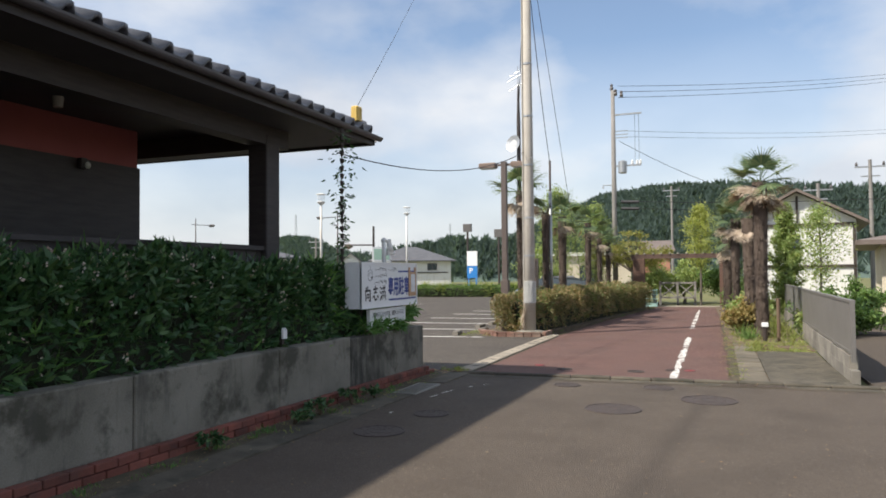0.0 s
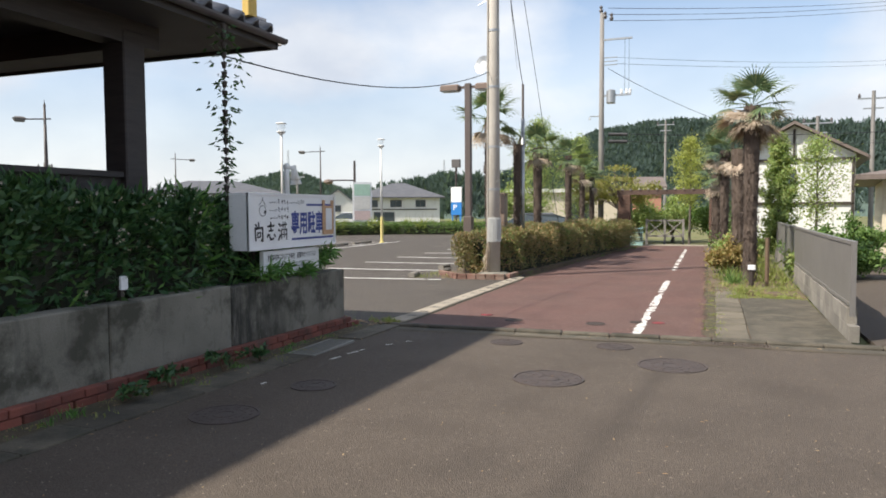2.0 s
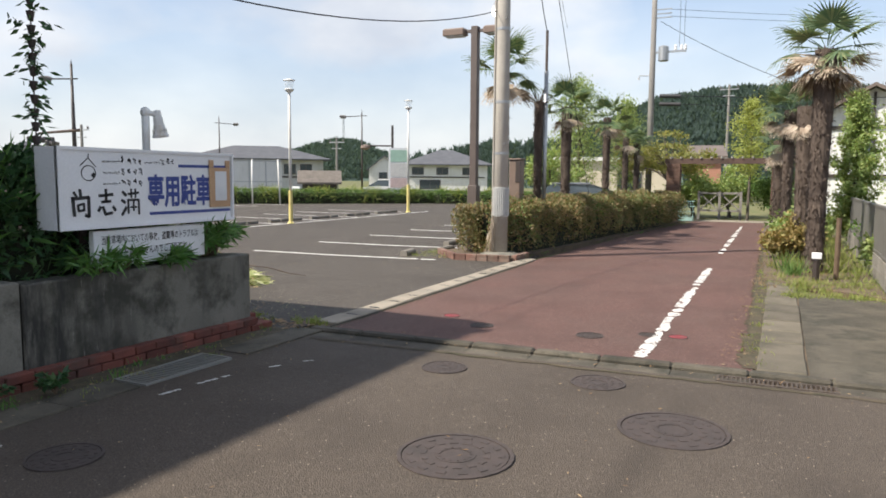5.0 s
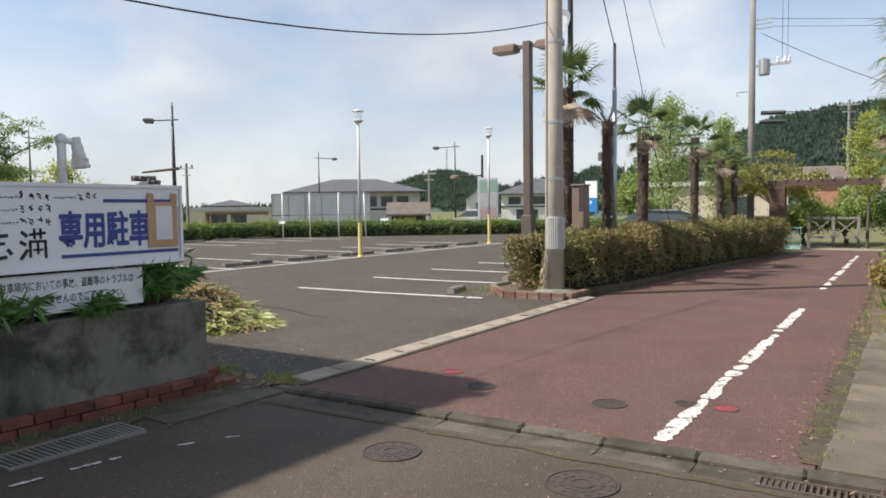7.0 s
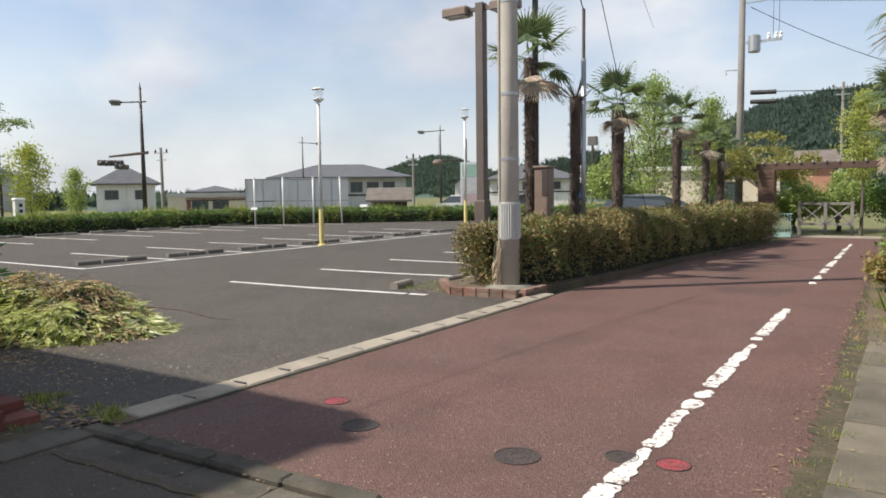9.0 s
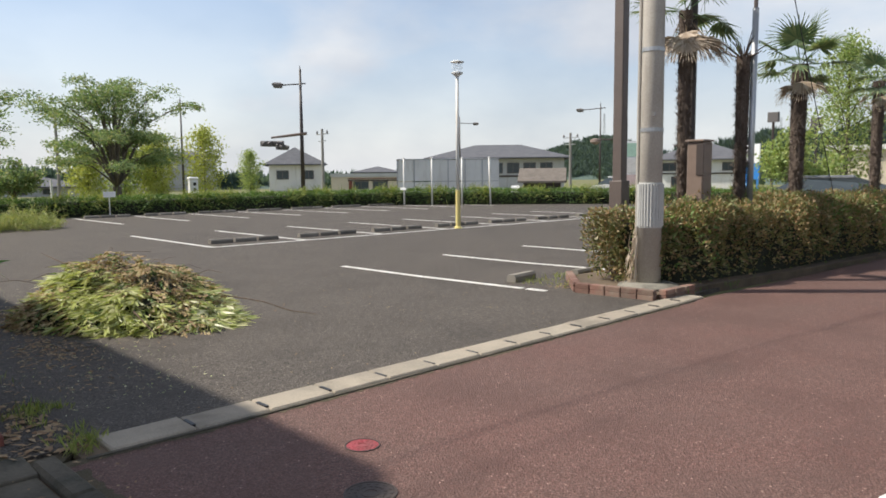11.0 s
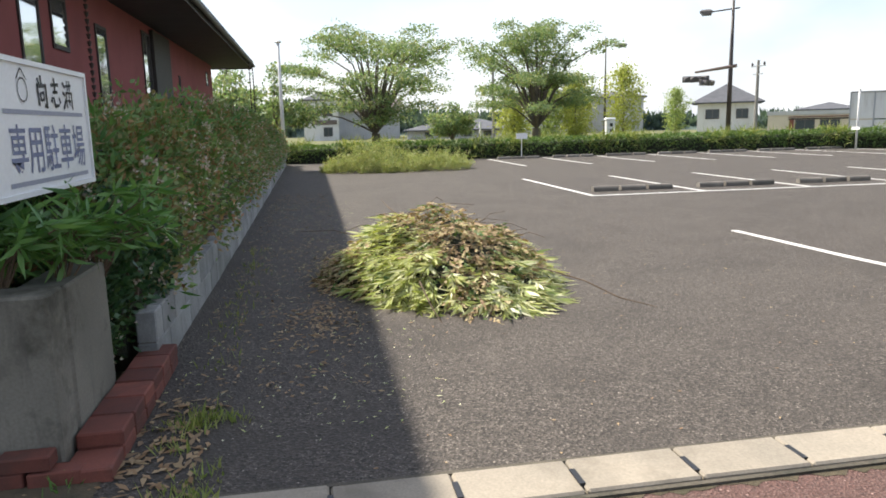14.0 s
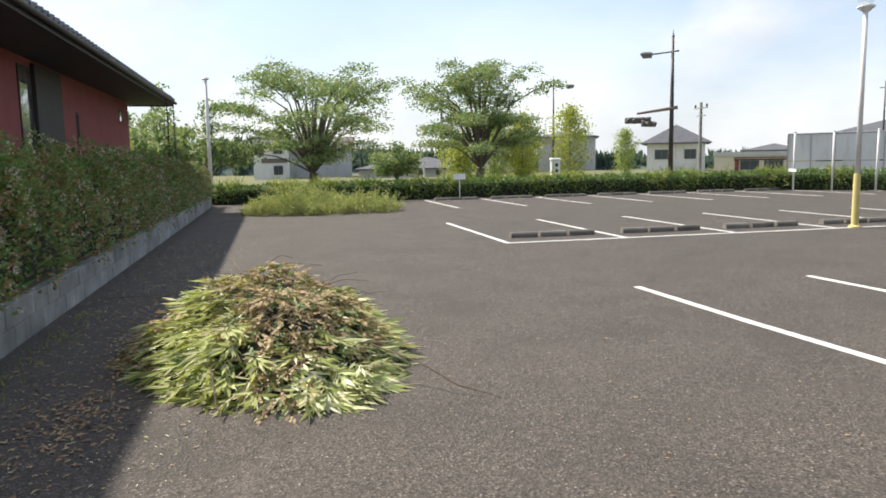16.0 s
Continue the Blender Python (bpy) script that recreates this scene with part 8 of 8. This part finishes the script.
building("house", (-87.0, 11.3), (-86.9, 15.3), 8, 4.5, 0.9, "white two-storey house with small awning", [(0.3, 1.1, 3.0, 4.0), (2.3, 3.2, 3.0, 4.0), (2.3, 3.2, 0.6, 1.5)], SIDING_WHITE, SLATE, "hip", 0.3, bands=[(0.9, 3.8, 1.9, 2.4, SLATE_BROWN)])
building("house", (-91.9, 15.4), (-91.2, 23.0), 8, 3.3, 1.5, "grey house behind the street trees", [], SIDING_GREY, SLATE_BROWN, "gable_side", 0.4)
building("house", (-81.3, 22.6), (-78.7, 34.7), 9, 0.75, 1.2, "long low house with grey roof beyond the hedge", [(2.0 + 2.2 * k, 2.7 + 2.2 * k, 0.35, 0.75) for k in range(4)], SIDING_GREY, SLATE, "hip", 0.5)
building("house", (-104.4, 52.5), (-101.0, 60.3), 8, 4.8, 0.9, "distant house with dark roof", [], SIDING_GREY, SLATE, "hip", 0.5)
building("house", (-97, 41), (-95, 48), 8, 5.0, 1.0, "distant house with dark roof", [], SIDING_GREY, SLATE, "hip", 0.5)
building("timber_house", (1.4, 44.7), (7.1, 44.1), 9, 4.2, 1.8, "white plastered house with dark timber and gabled roof", [(2.1, 2.9, 2.6, 3.7)], SIDING_WHITE, SLATE_BROWN, "gable_front", 0.6,
         bands=[(0, 5.7, 1.9, 2.05, TIMBER), (0, 5.7, 4.2, 4.36, TIMBER), (5.55, 5.7, 0, 4.2, TIMBER), (2.8, 2.92, 4.4, 5.9, TIMBER)], trim=TIMBER)
building("bungalow", (5.15, 27.6), (12.8, 26.4), 8, 2.45, 0.9, "cream bungalow with shallow brown roof", [(0.45, 1.15, 1.2, 2.3), (3.0, 4.6, 1.4, 2.35)], SIDING_CREAM, SLATE_BROWN, "hip", 0.75)
building("hall", (-14.9, 57.3), (-6.5, 59.4), 8, 2.75, 0.3, "low cream hall with a flat roof", [(4.6, 6.2, 1.0, 2.2)], SIDING_CREAM, SIDING_WHITE, "flat", 0.3)
building("hall", (-5.4, 61.2), (-3.6, 61.5), 6, 3.3, 0.8, "salmon-coloured house behind the gate", [], surface("salmon_render", (0.45, 0.22, 0.15), (0.38, 0.19, 0.13), 1.0, 40.0, 0.85, 0, 0.2, 0.003), SLATE_BROWN, "gable_side", 0.4)
building("rest_hut", (-30.4, 46.9), (-28.4, 48.3), 2.2, 1.15, 0.75, "small dark timber hut with weathered wooden roof", [], TIMBER, surface("weathered_boards", (0.17, 0.145, 0.125), (0.12, 0.105, 0.09), 3.0, 40.0, 0.9, 0, 0.4, 0.01), "gable_side", 0.35, category="hut")
solid("standing_screen", Shape().soft_box(-30.6, -29.9, 45.9, 46.0, -0.3, 0.75, 0.02), SIGN_WHITE, "white panel standing beside the hut", "panel")

# white hoarding, posts and signs at the far hedge
board = thing("hoarding", (-34.1, 39.1, -0.3), "long white panel hoarding behind the hedge", "hoarding")
a, b = Vector((-34.1, 39.1, 0)), Vector((-29.5, 43.5, 0))
ang = math.degrees(math.atan2(b.y - a.y, b.x - a.x))
n = 6
for k in range(n):
    p0 = a.lerp(b, k / n)
    m = Matrix.Translation(p0) @ pose(0, 0, 0, 0, 0, ang)
    w = (b - a).length / n
    part("panel", Shape().box(0.02, w - 0.02, 0, 0.04, 1.12, 2.42, m).box(0.02, w - 0.02, 0, 0.04, -0.2, 1.06, m), SIDING_WHITE, board)
    part("stud", Shape().box(-0.03, 0.03, -0.03, 0.06, -0.3, 2.46, m), GALVANISED, board)
part("top_rail", Shape().tube([a + Vector((0, 0, 2.46)), b + Vector((0, 0, 2.46))], 0.04, 6), GALVANISED, board)
for x, y, lean in ((-30.1, 36.2, 0), (-28.95, 37.25, 0), (-27.7, 38.35, 0.02), (-26.5, 39.4, -0.12)):
    t = thing("white_post", (x, y, -0.25), "slim white steel post at the edge of the lot", "post", group="white posts at the lot's edge")
    part("shaft", Shape().tube([(x, y, -0.3), (x + lean, y, 2.4)], 0.045, 8), STEEL_WHITE, t, smooth=True)
    part("cap", Shape().lathe([(0.06, 0), (0.06, 0.04), (0.02, 0.06)], (x + lean, y, 2.4), 8), STEEL_WHITE, t)
solid("post_plate", Shape().soft_box(-30.35, -29.85, 36.13, 36.15, 0.65, 0.78, 0.005), SIGN_WHITE, "small plate fixed on the white post", "sign")
t = thing("parking_notice", (-31.5, 20.9, -0.2), "small white notice on a short stake at the hedge", "sign")
part("stake", Shape().tube([(-31.5, 20.9, -0.25), (-31.5, 20.9, 0.75)], 0.025, 6), STEEL_WHITE, t)
part("plate", Shape().soft_box(-31.47, -31.45, 20.65, 21.15, 0.62, 0.86, 0.004), SIGN_WHITE, t)
t = thing("parking_pylon", (-18.2, 53.8, -0.3), "white and blue parking pylon sign", "sign")
part("upper_panel", Shape().soft_box(-18.6, -17.75, 53.75, 53.9, 2.02, 3.18, 0.01), SIGN_WHITE, t)
P_BLUE = plain("parking_blue", (0.03, 0.20, 0.55), 0.4)
part("lower_panel", Shape().soft_box(-18.6, -17.75, 53.75, 53.9, 1.05, 2.0, 0.01), P_BLUE, t)
for x in (-18.5, -17.85):
    part("leg", Shape().box(x - 0.05, x + 0.05, 53.78, 53.88, -0.3, 1.05), P_BLUE, t)
lettering("P", 0.30, 0.42, Matrix(((1, 0, 0, -18.4), (0, 0, -1, 53.745), (0, 1, 0, 1.42), (0, 0, 0, 1))), SIGN_WHITE, t, "letter")
t = thing("pylon_sign", (-24.6, 50.6, -0.3), "tall pale roadside sign with green and red panels", "sign")
m = Matrix.Translation((-24.6, 50.6, 0)) @ pose(0, 0, 0, 0, 0, 33)
part("frame", Shape().box(-0.72, 0.72, 0, 0.2, -0.3, 3.55, m), SIGN_WHITE, t)
for z0, z1, col in ((2.55, 3.4, (0.40, 0.58, 0.47)), (1.5, 2.45, (0.66, 0.64, 0.61)), (0.7, 1.4, (0.60, 0.46, 0.44))):
    part("panel", Shape().box(-0.6, 0.6, -0.02, -0.004, z0, z1, m), plain("pylon_panel", col, 0.5), t)
t = thing("white_figure_sign", (-44.3, 30.5, -0.3), "white roadside pillar sign with red patch", "sign")
part("pillar", Shape().soft_box(-44.5, -44.1, 30.22, 30.78, -0.3, 1.35, 0.05), SIGN_WHITE, t)
part("cap", Shape().soft_box(-44.55, -44.05, 30.17, 30.83, 1.36, 1.5, 0.08), SIGN_WHITE, t)
for z in (0.25, 0.6, 0.95):
    part("mark", Shape().box(-44.09, -44.07, 30.42, 30.6, z, z + 0.2), SIGN_BLACK, t)
part("patch", Shape().box(-44.09, -44.05, 30.3, 30.7, -0.1, 0.12), BRICK, t)
t = thing("white_marker_post", (-42.9, 21.8, -0.3), "slim white marker post behind the hedge", "post")
part("shaft", Shape().box(-42.95, -42.85, 21.75, 21.85, -0.3, 1.4), SIGN_WHITE, t)

# ---- parked car behind the hedge ----
def car(x, y, turn, paint, label):
    t = thing("car", (x, y, ground_z(x, y)), label, "car", turn=turn)
    prof = [(-2.0, 0.30), (-2.05, 0.62), (-1.85, 0.86), (-1.05, 0.95), (1.35, 0.95), (2.0, 0.80), (2.08, 0.5), (2.02, 0.28)]
    s = Shape()
    n = len(prof)
    for yy, k in ((-0.82, 1.0), (-0.74, 1.03), (0.74, 1.03), (0.82, 1.0)):
        s.v += [(px, yy, 0.28 + (pz - 0.28) * k) for px, pz in prof]
    for r in range(3):
        s.f += [(r * n + i, r * n + (i + 1) % n, r * n + n + (i + 1) % n, r * n + n + i) for i in range(n)]
    s.f += [tuple(range(n)), tuple(reversed(range(3 * n, 4 * n)))]
    part("body", s, paint, t, world_space=False, smooth=False)
    cab = [(-1.55, 0.95), (-0.75, 1.42), (0.55, 1.46), (1.25, 1.25), (1.7, 0.95)]
    s = Shape()
    m = len(cab)
    s.v += [(px, -0.78, pz) if pz < 1 else (px, -0.60, pz) for px, pz in cab] + [(px, 0.78, pz) if pz < 1 else (px, 0.60, pz) for px, pz in cab]
    s.f += [tuple(range(m)), tuple(reversed(range(m, 2 * m)))] + [(i, m + i, m + i + 1, i + 1) for i in range(m - 1)]
    part("glasshouse", s, FAR_GLASS, t, world_space=False)
    part("roof", Shape().soft_box(-0.78, 0.60, -0.61, 0.61, 1.42, 1.49, 0.03), paint, t, world_space=False)
    for px in (-1.3, 1.3):
        for py in (-0.78, 0.62):
            w = part("wheel", Shape().tube([(px, py, 0.31), (px, py + 0.16, 0.31)], 0.31, 16), SIGN_BLACK, t, world_space=False)
            part("rim", Shape().tube([(px, py - 0.005, 0.31), (px, py + 0.165, 0.31)], 0.19, 12), GALVANISED, w, world_space=False)


car(-6.4, 30.6, 15, plain("car_silver", (0.32, 0.33, 0.34), 0.25, 0.6), "silver-grey parked car behind the hedge")
car(-26.5, 52.5, 25, plain("car_white", (0.7, 0.7, 0.7), 0.25), "white parked car beyond the hedge")

# ---- woods and hills ----
def wooded_hill(name, ridge, depth, n, leaf, label, seed, base_z=-0.3):
    """A ridge of (x, y, height) with tree tops all over; the crest is ragged."""
    rng = np.random.default_rng(seed)
    t = thing(name, (ridge[0][0], ridge[0][1], base_z), label, "wooded hill", kind="stuff")
    s = Shape()
    m = len(ridge)
    for k, back in ((0.0, -1), (0.86, 0), (0.86, 0.35), (0.0, 1.2)):
        s.v += [(x * (1 + back * depth / math.hypot(x, y)), y * (1 + back * depth / math.hypot(x, y)), base_z + (h - base_z) * k) for x, y, h in ridge]
    for r in range(3):
        s.f += [(r * m + i, r * m + i + 1, r * m + m + i + 1, r * m + m + i) for i in range(m - 1)]
    part("slope", s, HILL_HAZE, t)
    a = np.array(ridge, float)
    trees = n // 34
    u = rng.uniform(0, m - 1, trees)
    c = np.stack([np.interp(u, np.arange(m), a[:, k]) for k in range(3)], 1)
    f = rng.uniform(0.0, 1.0, trees) ** 0.6
    scale = 1 - (1 - f) * depth / np.hypot(c[:, 0], c[:, 1])
    tall = leaf * rng.uniform(2.2, 4.6, trees)
    foot = np.stack([c[:, 0] * scale, c[:, 1] * scale, base_z + (c[:, 2] - base_z) * np.minimum(f * 1.02, 1.0) - tall * 0.8], 1)
    q = rng.uniform(0.05, 1.0, (trees, 34))
    t_a = rng.uniform(0, math.tau, (trees, 34))
    r = (1 - q) ** 0.8 * tall[:, None] * 0.30 * rng.uniform(0.6, 1.1, (trees, 34))
    p = (foot[:, None, :] + np.stack([np.cos(t_a) * r, np.sin(t_a) * r, q * tall[:, None]], 2)).reshape(-1, 3)
    d = unit(np.stack([np.cos(t_a) * 0.45, np.sin(t_a) * 0.45, np.ones_like(t_a)], 2).reshape(-1, 3) + rng.normal(size=p.shape) * 0.2)
    part("trees", blade_mesh("trees", blades(p, d, side_of(d, rng), leaf * rng.uniform(0.9, 1.9, len(p)), leaf * 0.5, 0.2), LEAF_WOODS_HAZE), LEAF_WOODS_HAZE, t)


# The slope carries the same distance haze in its base colour.
HILL_HAZE = surface("hazed_wood_floor", (0.07, 0.105, 0.09), (0.085, 0.12, 0.10), 0.1, 1.0, 0.95, 0, 0.5, 0.3)
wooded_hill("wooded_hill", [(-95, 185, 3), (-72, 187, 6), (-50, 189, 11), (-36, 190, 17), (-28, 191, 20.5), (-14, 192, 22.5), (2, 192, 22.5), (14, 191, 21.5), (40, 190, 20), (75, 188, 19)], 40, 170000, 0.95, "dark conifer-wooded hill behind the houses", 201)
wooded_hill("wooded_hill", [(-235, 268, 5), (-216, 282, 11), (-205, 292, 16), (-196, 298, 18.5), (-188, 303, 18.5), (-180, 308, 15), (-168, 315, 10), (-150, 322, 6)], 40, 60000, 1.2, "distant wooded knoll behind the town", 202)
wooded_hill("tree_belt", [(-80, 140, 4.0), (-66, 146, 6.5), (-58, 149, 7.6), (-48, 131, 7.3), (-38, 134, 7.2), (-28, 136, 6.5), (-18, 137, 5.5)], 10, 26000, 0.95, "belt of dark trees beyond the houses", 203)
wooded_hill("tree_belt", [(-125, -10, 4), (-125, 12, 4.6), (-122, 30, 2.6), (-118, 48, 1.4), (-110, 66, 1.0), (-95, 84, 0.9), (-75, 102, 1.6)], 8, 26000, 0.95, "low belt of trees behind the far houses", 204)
for x, y, z, w in ((-216, 337, 34, 1.0), (-140, 376, 29, 0.9)):
    t = thing("radio_mast", (x, y, 0), "thin distant steel lattice mast", "mast")
    for sx, sy in ((-1, -1), (1, -1), (1, 1), (-1, 1)):
        part("leg", Shape().tube([(x + sx * w, y + sy * w, -0.3), (x + sx * 0.25, y + sy * 0.25, z)], 0.09, 4), GALVANISED, t)
    for k in range(8):
        h = z * (k + 1) / 9
        q = w + (0.25 - w) * h / z
        part("brace", Shape().tube([(x - q, y - q, h), (x + q, y - q, h + 1.5)], 0.06, 4), GALVANISED, t)
